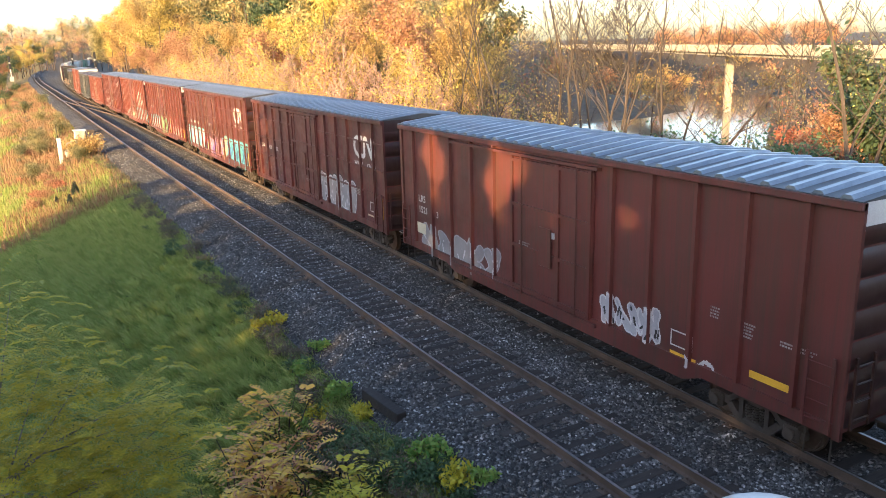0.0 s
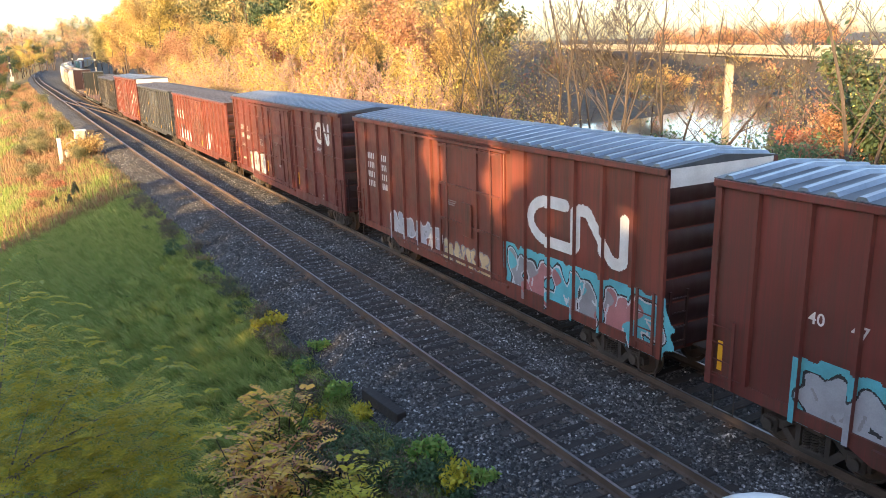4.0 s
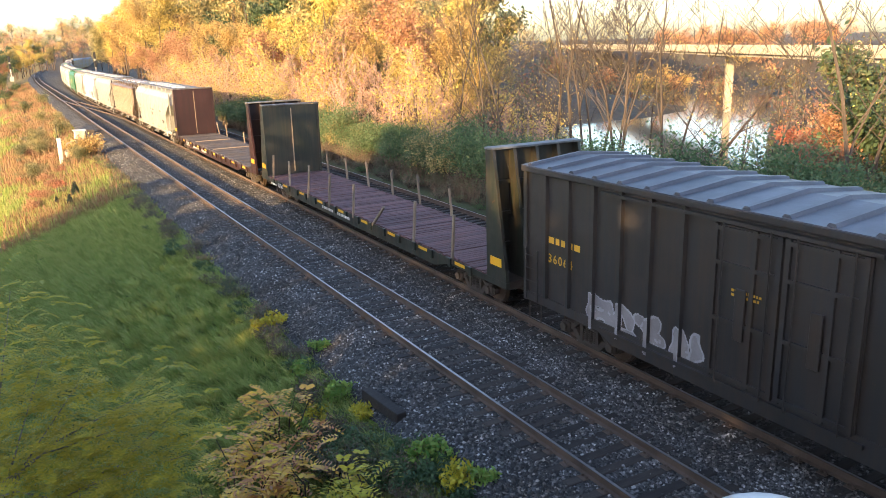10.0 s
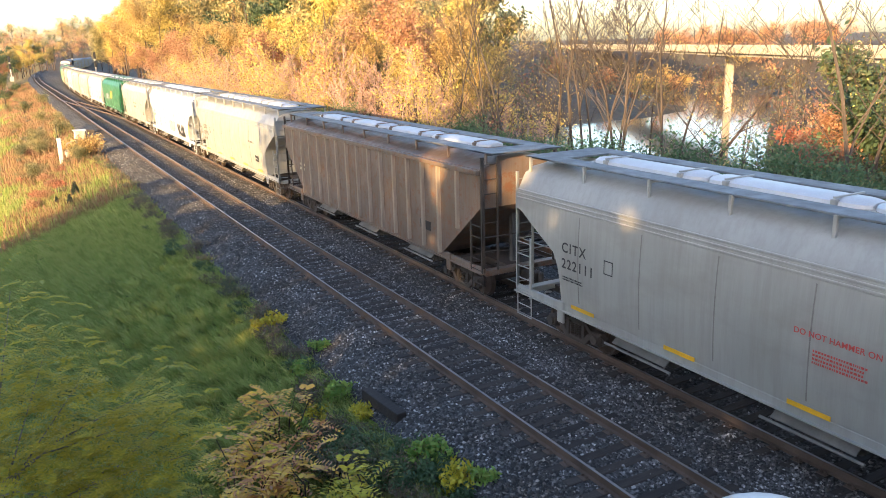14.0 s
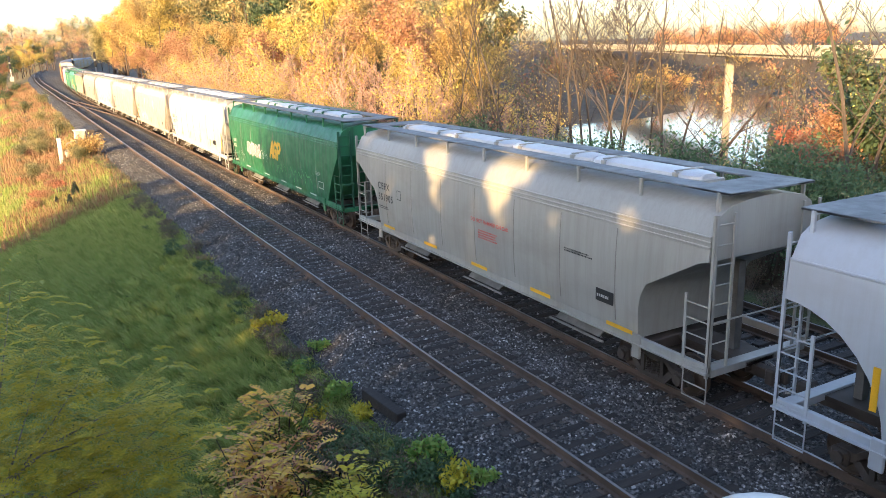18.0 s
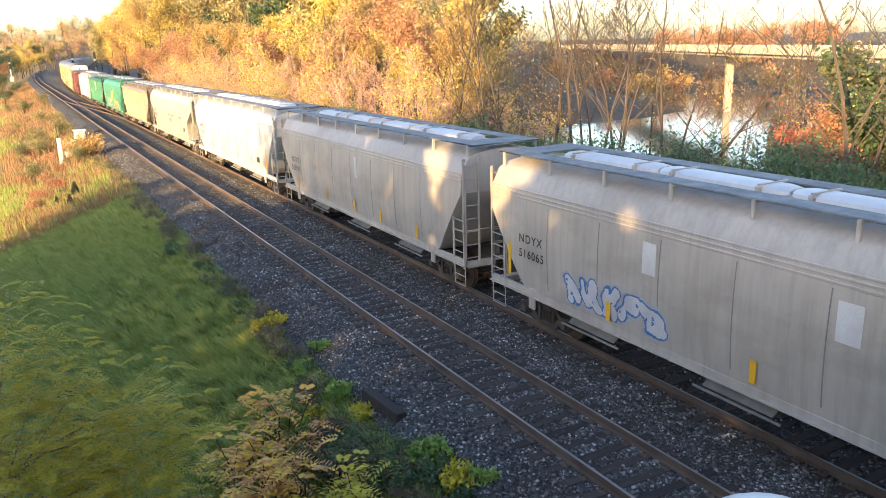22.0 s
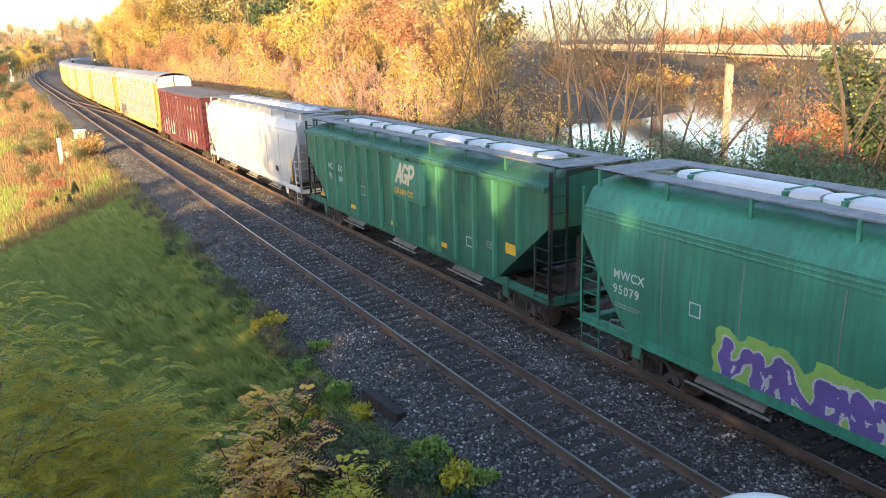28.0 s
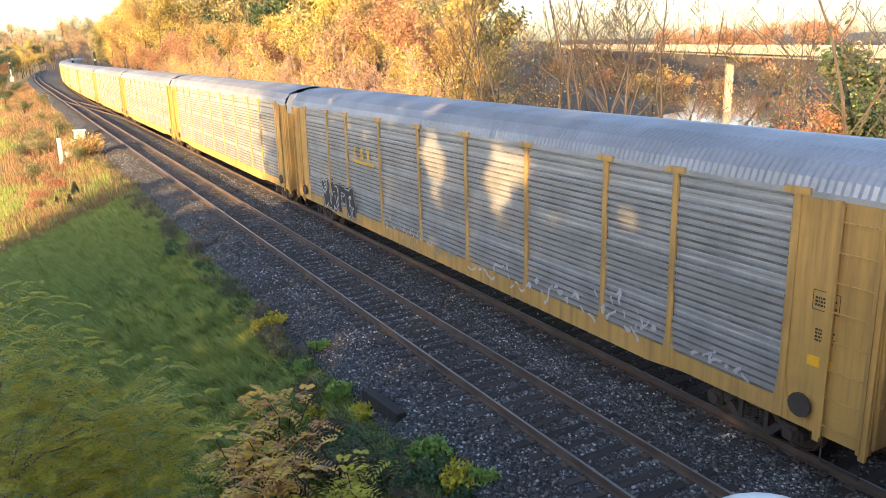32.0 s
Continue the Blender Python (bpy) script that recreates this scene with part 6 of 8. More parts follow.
    c = H("white covered hopper with clean sides", 502.81, 521.06, WHITE_H, slant_cut=True, grooves=False)
    grey_stencils(c, "AGPX", "11525", box=False, yellow=False)
    c.plate("reflector", 17.2, 17.35, 1.5, 2.6, REFLECT)
    c.plate("stencil_panel", 14.8, 15.2, 1.7, 1.95, BLACK)


TEAL_RIB = car_paint("ribbed_green", (0.03, 0.125, 0.078), 0.08, grime=(0.02, 0.06, 0.04), fade=0.25)
consist_hoppers()

# ---------------------------------------------------------------- bulkhead flat cars
DECK_RED = wood_material("stained_deck_boards", (0.075, 0.04, 0.042), (0.16, 0.088, 0.092), (0.4, 6, 6))
DECK_GREY = wood_material("weathered_deck_boards", (0.040, 0.032, 0.030), (0.125, 0.105, 0.095), (0.3, 7, 7))
STAKE = wood_material("raw_stakes", (0.16, 0.12, 0.085), (0.34, 0.27, 0.2), (6, 6, 0.5))
GREEN_FLAT = car_paint("dark_green_steel", (0.016, 0.022, 0.018), 0.3)
BROWN_FLAT = car_paint("brown_red_steel", (0.034, 0.013, 0.012), 0.35, grime=(0.014, 0.010, 0.009), rust_col=(0.05, 0.017, 0.011), fade=0.45)


def flatcar(label, s0, s1, paint, deck, wide, seed, stakes, name_bars):
    c = Car("bulkhead_flatcar", label, "flat car", s0, s1)
    L, hl, r = c.L, c.L / 2, random.Random(seed)
    zd = 1.16
    c.face = 1.52
    for sx in (-1, 1):
        x0, x1 = sorted((sx * 1.40, sx * 1.52))
        part("side_sill", Geo().sweep([(-hl, zd - 0.06), (-hl, 0.92), (-hl + 3.2, 0.92), (-hl + 4.2, 0.66), (hl - 4.2, 0.66), (hl - 3.2, 0.92), (hl, 0.92), (hl, zd - 0.06)], x0, x1, "x"), paint, c.root)
    part("underframe", Geo().box(-1.38, 1.38, -hl + 0.1, hl - 0.1, 0.86, zd - 0.07), DARK_STEEL, c.root)
    n = int((L - 2.2) / wide)
    ms = []
    for k in range(7):
        a, b = 1.5 + r.uniform(-0.09, 0.07) * (wide / 0.2 - 0.5), 1.5 + r.uniform(-0.09, 0.07) * (wide / 0.2 - 0.5)
        ms.append(Geo().box(-a, b, -wide / 2 + 0.012, wide / 2 - 0.012, zd - 0.06, zd + r.uniform(-0.012, 0.02) * (wide / 0.2), 0.008).mesh("deck_board", deck))
    for k in range(n):
        c.place("deck_board", ms[r.randrange(7)], pose(0, -hl + 1.1 + wide * (k + 0.5), 0, 0, 0, r.uniform(-0.9, 0.9) if wide > 0.22 else 0))
    # pockets and reflectors on the sill
    pk = Geo().box(-1.60, -1.52, -0.09, 0.09, 0.86, zd - 0.02, 0.01).mesh("stake_pocket", paint)
    for k, y in enumerate(np.arange(-hl + 1.9, hl - 1.5, 1.22)):
        c.place("stake_pocket", pk, pose(0, y, 0))
        if k % 2:
            c.plate("reflector", hl - y + 0.25, hl - y + 0.85, 0.98, 1.08, REFLECT)
    # bulkheads: a sheet towards the deck, tapered cheeks, ribs outward
    zt = 4.72
    for e in (-1, 1):
        y_in, y_top, y_out = e * (hl - 1.0), e * (hl - 0.72), e * (hl - 0.02)
        part("bulkhead", Geo().box(-1.5, 1.5, *sorted((y_in, y_in + e * 0.08)), zd, zt), paint, c.root, "tall steel bulkhead")
        for sx in (-1, 1):
            x0, x1 = sorted((sx * 1.5, sx * 1.42))
            part("cheek_plate", Geo().sweep([(y_in - e * 0.02, 1.0), (y_in - e * 0.02, zt + 0.02), (y_in + e * 0.34, zt + 0.02), (y_out, 1.3), (y_out, 0.92)], x0 - 0.012 * (sx < 0), x1 + 0.012 * (sx > 0), "x"), paint, c.root)
        for x in (-0.75, 0.0, 0.75):
            part("bulkhead_rib", Geo().sweep([(y_in + e * 0.08, 1.1), (y_in + e * 0.08, zt), (y_in + e * 0.3, zt), (y_out, 1.1)], x - 0.05, x + 0.05, "x"), paint, c.root)
        for z in (2.0, 2.9, 3.8):
            part("bulkhead_beam", Geo().box(-1.4, 1.4, *sorted((y_in + e * 0.08, y_in + e * 0.2)), z - 0.05, z + 0.05), paint, c.root)
        part("bulkhead_cap", Geo().box(-1.54, 1.54, *sorted((y_in - e * 0.04, y_in + e * 0.38)), zt + 0.02, zt + 0.08, 0.01), BOARD, c.root)
        part("bulkhead_strip", Geo().box(-0.03, 0.03, *sorted((y_in - e * 0.012, y_in)), zd + 0.1, zt - 0.15), STAKE, c.root)
        part("reflector", Geo().box(-1.53, -1.5, *sorted((y_in + e * 0.2, y_in + e * 0.75)), 1.5, 1.74), REFLECT, c.root)
    sm = Geo().box(-0.04, 0.04, -0.045, 0.045, -0.2, 1.3, 0.01).mesh("stake", STAKE)
    for u, side, lean, h in stakes:
        ob = c.place("stake", sm, Matrix.Translation((side * 1.5, c.y(u), zd)) @ pose(0, 0, 0, lean, side * -3, 0) @ Matrix.Diagonal((1, 1, h, 1)), "rough wooden stake")
    for u, w in name_bars:
        c.bars(u, 0.86, 1, w, 0.16, WHITE, proud=0.085)
    run_on(c, 2.4)
    return c


def consist_flats():
    r = random.Random(44)
    st = []
    for k in range(8):
        u = 2.0 + 2.65 * k
        st.append((u, 1, r.uniform(-5, 16), r.uniform(0.8, 1.0)))
        if k not in (5,):
            st.append((u, -1, r.uniform(-4, 7), r.uniform(0.9, 1.05)))
    st.append((14.6, -1, 50, 0.9))
    c = flatcar("dark green bulkhead flat car with a red-brown deck and stakes", 185.39, 208.99, GREEN_FLAT, DECK_RED, 0.20, 2, st, [(9.3, 1.6), (11.1, 1.6), (1.9, 1.0)])
    c.text("867347", 3.0, 0.86, 0.2, proud=0.085)
    st = [(2.0, 1, -22, 0.75), (4.5, 1, 2, 0.75), (9.5, 1, 3, 0.6)]
    c = flatcar("brown bulkhead flat car with worn grey deck planks", 210.11, 233.12, BROWN_FLAT, DECK_GREY, 0.30, 3, st, [(7.0, 2.2), (9.6, 2.0)])
    c.text("623203", 4.6, 0.84, 0.24, proud=0.085)
    for u, z in ((6.5, 0.2), (12.0, -0.4)):
        part("loose_board", Geo().box(-1.3, 1.2, c.y(u) - 0.06, c.y(u) + 0.06, 1.175, 1.22, 0.005), STAKE, c.root)


consist_flats()

# ---------------------------------------------------------------- automobile racks
RACK_YELLOW = car_paint("rack_yellow", (0.47, 0.29, 0.085), 0.08, grime=(0.20, 0.12, 0.05), fade=0.15)
RACK_PANEL = plain("galvanised_panel", (0.34, 0.34, 0.33), 0.5, 0.35, 0.18, 3)
RACK_SLOT = plain("rack_perforation", (0.16, 0.158, 0.155), 0.7, 0.1, 0.3, 9)
RACK_ROOF = plain("galvanised_rack_roof", (0.27, 0.28, 0.295), 0.45, 0.4, 0.2, 2)


def autorack():
    L, F = 28.2, 1.50
    c = Car("autorack", "tall yellow automobile rack car with grey corrugated panels", "autorack car", 539.9, 568.1)
    hl = L / 2
    c.face = F
    z0, z1 = 1.28, 4.98
    for sx in (-1, 1):
        x0, x1 = sorted((sx * (F - 0.05), sx * (F + 0.04)))
        part("side_sill", Geo().sweep([(-hl, z0), (-hl, 0.92), (-hl + 4, 0.92), (-hl + 5, 0.82), (hl - 5, 0.82), (hl - 4, 0.92), (hl, 0.92), (hl, z0)], x0, x1, "x"), RACK_YELLOW, c.root)
        part("top_rail", Geo().box(x0, x1, -hl, hl, z1, z1 + 0.1), RACK_PANEL, c.root)
    part("inner_frame", Geo().box(-F + 0.12, F - 0.12, -hl + 0.3, hl - 0.3, 0.95, z1), BLACK, c.root)
    us = [26.5, 23.75, 21.65, 18.6, 15.55, 12.55, 9.5, 6.4, 4.35, 1.7]
    ys = [hl - u for u in us]
    post = Geo().box(-F - 0.07, -F, -0.075, 0.075, 0.95, z1 + 0.12, 0.012).sweep([(-0.2, 0.95), (0.2, 0.95), (0.08, 1.75), (-0.08, 1.75)], -F - 0.05, -F, "x").box(-F - 0.09, -F, -0.24, 0.24, z1 + 0.02, z1 + 0.14).mesh("rack_post", RACK_YELLOW)
    post2 = Geo().box(F, F + 0.07, -0.075, 0.075, 0.95, z1 + 0.12, 0.012).mesh("rack_post", RACK_YELLOW)
    for y in ys:
        c.place("rack_post", post, pose(0, y, 0))
        c.place("rack_post", post2, pose(0, y, 0))
        c.posts.append((y, 0.08, 0.07))
    pr, n = [], 0
    z = z0
    while z < z1:
        d = 0.06 if (n % 8) < 5 else 0.012
        pr += [(0.0, z), (0.0, z + 0.05), (d, z + 0.075), (d, z + 0.125)]
        z += 0.15
        n += 1
    pr = [q for q in pr if q[1] < z1] + [(0.0, z1)]
    m = len(pr)
    for k in range(9):
        y, w = (ys[k] + ys[k + 1]) / 2, abs(ys[k + 1] - ys[k])
        ends = (-w / 2 + 0.08, w / 2 - 0.08)
        c.place("rack_panel", Geo().add([(-F - 0.002 - d, q, z) for q in ends for d, z in pr], [(j + 1, j, m + j, m + j + 1) for j in range(m - 1)]).mesh("rack_panel", RACK_PANEL), pose(0, y, 0))
        c.place("rack_panel", Geo().add([(F + 0.002 + d, q, z) for q in ends for d, z in pr], [(j, j + 1, m + j + 1, m + j) for j in range(m - 1)]).mesh("rack_panel", RACK_PANEL), pose(0, y, 0))
        slot = Geo()
        for j in range(int((z1 - z0) / 0.15)):
            if j % 8 != 6:
                zz = z0 + 0.15 * j
                slot.box(-F - 0.006, -F - 0.001, ends[0] + 0.02, ends[1] - 0.02, zz - 0.012 if j else zz, zz + 0.045)
        tagged(c.place("perforation", slot.mesh("perforation", RACK_SLOT), pose(0, y, 0), "dark rows of perforation between the corrugations"), kind="stuff")
    for e in (-1, 1):
        ya, yb = sorted((e * hl, e * (hl - 1.72)))
        for sx in (-1, 1):
            part("end_panel", Geo().box(*sorted((sx * (F - 0.03), sx * (F + 0.03))), ya, yb, 0.95, z1 + 0.02), RACK_YELLOW, c.root)
        for q in (0.02, 0.86):
            a, b = sorted((e * (hl - q), e * (hl - q - 0.12)))
            part("end_post", Geo().box(-F - 0.09, -F - 0.03, a, b, 0.8, z1 + 0.02), RACK_YELLOW, c.root)
        a, b = sorted((e * (hl - 0.14), e * (hl - 0.84)))
        ladder(c, "side_ladder", -F - 0.1, a, b, 0.9, z1 - 0.05, 8, RACK_YELLOW)
        part("step", Geo().tube([(-F, a, 0.9), (-F, a, 0.42), (-F, b, 0.42), (-F, b, 0.9)], 0.025, 5), DARK_STEEL, c.root)
        # doors at the end: yellow below, white above
        for sx in (-1, 1):
            x0, x1 = sorted((sx * 0.04, sx * (F - 0.02)))
            yy = sorted((e * (hl - 0.02), e * (hl + 0.05)))
            d = part("end_door", Geo().box(x0, x1, *yy, 1.0, 4.62, 0.02), RACK_YELLOW, c.root)
            xx = sx * (F - 0.06)
            part("door_top", Geo().sweep([(sx * 0.04, 4.62), (xx, 4.62), (xx, 5.12), (sx * 1.25, 5.5), (sx * 0.04, 5.62)], *yy, "y"), WHITE, d)
            for zz in (1.8, 2.9, 4.0):
                part("door_beam", Geo().box(x0 + 0.06, x1 - 0.06, *sorted((e * (hl + 0.05), e * (hl + 0.08))), zz - 0.05, zz + 0.05), RACK_YELLOW, d)
        part("brake_wheel", Geo().tube([(-F - 0.1, e * (hl - 1.25), 1.35), (-F - 0.15, e * (hl - 1.25), 1.35)], 0.22, 14), DARK_STEEL, c.root)
    # roof of curved corrugated sheet
    out = [(-F - 0.02, 5.06), (-1.44, 5.28), (-1.22, 5.52), (-0.75, 5.70), (0, 5.78), (0.75, 5.70), (1.22, 5.52), (1.44, 5.28), (F + 0.02, 5.06)]
    v, f, n = [], [], len(out)
    k = 0
    y = -hl
    while y <= hl + 0.001:
        d = 0.0 if k % 2 else 0.028
        v += [(x * (1 + d * 0.6), y, z + d * (0.3 + 0.7 * (z - 5.06) / 0.72)) for x, z in out]
        if k:
            f += [((k - 1) * n + i, (k - 1) * n + i + 1, k * n + i + 1, k * n + i) for i in range(n - 1)]
        k += 1
        y += 0.075
    part("roof", array_mesh("roof", v, f, RACK_ROOF), None, c.root, "curved corrugated metal roof")
    run_on(c, 2.6)
    return c


RACK_FACE = lambda z: np.full(np.shape(z), 1.575)


def consist_racks():
    c = autorack()
    others = []
    for k in range(15):
        ob = copy_thing(c.root, Matrix.Identity(4))
        others.append((ob, c.s + 29.25 * (k + 1)))
    MOVERS.extend(others)
    for k, em in enumerate((EMBLEM_C, EMBLEM_S, EMBLEM_X)):
        c.strokes("emblem", em, 0.28, YELLOW, 7.25 + k * 0.6, 3.5, 0.36, sx=0.9, cell=0.02, surf=RACK_FACE)
    c.plate("emblem_bar", 7.2, 9.0, 3.3, 3.38, YELLOW, 0.075)
    c.tag(201, 3.5, 7.0, 1.05, 2.1, 4, "black", "white", halo="black", fat=0.5, detail="white", surf=RACK_FACE)
    c.scrawl(202, 9.7, 12.6, 1.05, 1.7, 5, "white", 0.03, surf=RACK_FACE)
    c.scrawl(203, 12.7, 15.2, 1.1, 1.5, 5, "silver", 0.03, surf=RACK_FACE)
    c.scrawl(204, 15.7, 21.3, 1.05, 1.75, 6, "white", 0.045, surf=RACK_FACE)
    c.scrawl(205, 21.5, 23.4, 1.1, 2.2, 4, "white", 0.04, surf=RACK_FACE)
    c.scrawl(206, 24.6, 25.8, 1.3, 1.6, 3, "white", 0.04, surf=RACK_FACE)
    c.face += 0.03
    c.plate("placard", 26.95, 27.4, 2.1, 2.28, REFLECT)
    c.bars(27.0, 3.3, 3, 0.5, 0.05, BLACK)
    c.frame_box(26.95, 27.45, 3.1, 3.45, BLACK, 0.012)
    c.bars(27.05, 2.75, 4, 0.35, 0.05, BLACK)
    ob = part("lettering", text_mesh("EXCESS HEIGHT CAR", 0.1, BLACK), None, c.root)
    ob.matrix_basis = Matrix.Translation((-1.25, -14.16, 4.85)) @ pose(0, 0, 0, 90, 0, 0)


consist_racks()


# ---------------------------------------------------------------- woods, river and viaduct
def woods():
    r = rnd_
    # unseen trees added on the sunset side behind the bridge
    y = -95.0
    while y < -17:
        plant(r.choice(["green", "olive", "olive2", "green"]), -31 + r.uniform(-4, 4), y, r.uniform(1.1, 1.3), wide=1.0)
        plant(r.choice(["olive", "green"]), -25 + r.uniform(-3, 3), y + 2, r.uniform(0.8, 1.0), wide=1.1)
        y += r.uniform(4.2, 5.6)
    # shrub belt along the far track
    for k in range(60):
        y = 1.5 + 1.5 * k + r.uniform(-0.5, 0.5)
        tall = 1.22 - 0.16 * smooth01(15, 36, y)
        plant(r.choice(["shrub", "shrub", "shrub2", "shrub2", "shrub_gold"]), 13.6 + r.uniform(-0.6, 0.9), y, tall * r.uniform(0.8, 1.05))
        if k % 2 == 0:
            plant(r.choice(["shrub2", "shrub", "shrub_gold", "shrub_orange"]), 16.2 + r.uniform(-0.8, 1.2), y, tall * r.uniform(0.75, 1.0))
        if y < 19:
            plant(r.choice(["shrub2", "shrub", "shrub_gold"]), 18.8 + r.uniform(-0.8, 1.2), y + 0.7, r.uniform(1.0, 1.25))
        plant("thicket", 12.5 + r.uniform(-0.4, 0.5), y + 0.6, r.uniform(0.55, 0.95))
    for k in range(46):
        plant(r.choice(["weed", "weed", "weed", "weed_green"]), 11.2 + r.uniform(-0.8, 1.0), 3 + 1.25 * k + r.uniform(-0.6, 0.6), r.uniform(0.5, 1.1))
    # bare trees behind the belt
    for x, y, k, s in ((16.6, 16.9, "dark", 1.05), (19.0, 31.0, "dark", 1.0), (20.2, 30.0, "dark", 1.05), (18.6, 32.2, "dark", 0.9), (22.0, 31.0, "bare3", 0.95), (21.5, 27.0, "dark2", 0.8),
                       (19.0, 37.0, "bare", 1.15), (19.4, 36.4, "bare", 1.05), (19.2, 41.0, "bare2", 1.1), (22.5, 33.0, "bare2", 1.1), (24.0, 30.0, "dark2", 0.8), (25.0, 26.0, "bare2", 0.8), (22.0, 24.5, "dark2", 0.6),
                       (20.5, 23.0, "dark", 0.8), (19.5, 19.5, "bare2", 0.9), (24.0, 24.0, "bare2", 0.95), (21.5, 35.5, "bare2", 1.0), (23.0, 41.0, "bare", 1.0), (20.0, 44.0, "bare2", 1.0), (26.0, 46.0, "bare2", 1.1),
                       (17.0, 12.0, "bare2", 0.85), (27.0, 21.0, "dark2", 0.95), (18.0, 14.5, "dark", 0.85), (18.0, 46.5, "dark", 0.95), (17.5, 43.5, "bare", 0.9)):
        plant(k, x, y, s, 0.0 if k == "bare3" else None)
    for x, y, k, s in ((22.6, 22.0, "orange", 0.74), (24.6, 23.4, "red", 0.72), (21.2, 21.5, "rust", 0.7), (24.0, 20.6, "green", 0.8), (21.6, 21.4, "red", 0.72), (20.4, 20.2, "shrub", 1.3), (26.4, 22.0, "olive", 0.8), (22.2, 19.2, "green", 0.6), (25.0, 26.0, "rust", 0.62),
                       (19.0, 18.8, "dark", 0.8), (28.0, 27.5, "olive", 0.55), (21.0, 19.0, "shrub_gold", 1.2), (26.5, 33.5, "brush2", 0.8)):
        plant(k, x, y, s)
    for x, y, k, s in ((18.6, 34.5, "dark", 0.95), (19.6, 33.0, "dark", 1.08), (20.9, 34.0, "dark", 0.9), (21.8, 32.6, "bare2", 0.9), (18.4, 30.8, "dark", 0.8), (23.4, 27.5, "bare2", 0.75)):
        plant(k, x, y, s)
    for k in range(10):
        plant(r.choice(["brush", "brush2", "bare2"]), 20 + r.uniform(-2, 4), 42 + 1.4 * k, r.uniform(0.7, 1.0))
    # the yellow maple, the red one, and tall trees at the bend
    for x, y, k, s in ((24.0, 88.0, "maple", 1.3), (27.0, 94.0, "maple", 1.35), (22.0, 80.0, "gold", 1.1), (24.0, 102.0, "red", 1.25), (25.0, 107.0, "red", 1.1), (33.0, 78.0, "maple", 1.2), (26.0, 70.0, "maple", 0.95), (24.0, 62.0, "maple", 0.8)):
        plant(k, x, y, s)
    for k in range(26):
        y = 165 + 6.2 * k
        plant(("gold2", "maple", "gold", "maple", "olive2", "gold")[k % 6], track_x(y) + r.uniform(18, 34), y, r.uniform(1.45, 1.8))
    # golden edge of the wood
    for k in range(34):
        y = 46 + 3.3 * k + r.uniform(-1.2, 1.2)
        plant(r.choice(["brush", "brush2", "brush", "brush", "brush2", "thicket"]), 15.0 + r.uniform(-1.0, 1.5) + track_x(y), y, r.uniform(0.75, 1.1))
        plant(r.choice(["brush", "brush", "brush2", "orange"]), 17.2 + r.uniform(-1.0, 1.0) + track_x(y), y + 1.7, r.uniform(0.9, 1.25))
        plant(r.choice(["gold", "brush2", "brush", "brush2", "bare2"]), 20 + r.uniform(-1.5, 3) + track_x(y), y + 1.5, r.uniform(0.7, 1.0))
    for k in range(30):
        y = 52 + 4.2 * k + r.uniform(-1.5, 1.5)
        plant(r.choice(["gold", "bare2", "maple", "brush2", "brush2"] if y < 85 else ["gold", "gold2", "olive", "orange", "olive2", "maple"]), 27 + r.uniform(-2, 5) + track_x(y), y, r.uniform(0.9, 1.15))
    # tall wood on the rising ground
    for k in range(22):
        y = 92 + 7.0 * k + r.uniform(-2, 2)
        for x in (36, 48):
            if (x + 9.1 + track_x(y)) / y > 0.585:
                continue
            plant(r.choice(["olive", "green", "olive2", "gold", "olive2"]), x + r.uniform(-5, 5) + track_x(y), y, r.uniform(1.45, 1.8))
    for k in range(16):
        x, y = 64 + r.uniform(-6, 10), 112 + 9 * k
        if (x + 9.1) / y < 0.60:
            plant(r.choice(["olive", "green", "gold"]), x, y, r.uniform(1.3, 1.6))
        elif (x + 9.1) / y < 0.72:
            plant(r.choice(["orange", "brush2"]), x, y, r.uniform(1.0, 1.3))
    # woods where the line bends
    for k in range(14):
        y = 205 + 14 * k
        plant(r.choice(["gold", "orange", "gold2", "olive"]), track_x(y) + r.uniform(17, 26), y, r.uniform(0.9, 1.3))
    # low woods left of the line
    for k in range(22):
        y = 165 + 7.5 * k + r.uniform(-3, 3)
        plant(r.choice(["rust", "olive", "orange", "brush", "green"]), track_x(y, False) - 8.8 - r.uniform(0, 7) - 0.012 * (y - 165), y, r.uniform(0.45, 0.75))
    for k in range(14):
        y = 330 + 16 * k
        plant(r.choice(["gold2", "orange", "olive2", "maple"]), track_x(y, False) - r.uniform(4, 16) + 0.05 * (y - 330), y, r.uniform(0.8, 1.1))
    # left of the line, far off
    for k in range(16):
        y = 235 + 14 * k + r.uniform(-3, 3)
        plant(r.choice(["olive", "green", "rust", "olive2"]), track_x(y, False) - r.uniform(8.5, 18), y, r.uniform(0.9, 1.2))
    for k in range(10):
        y = 150 + 9 * k
        plant(r.choice(["shrub_orange", "weed", "shrub_gold", "brush"]), -7.5 - r.uniform(0, 3), y, r.uniform(0.35, 0.6))


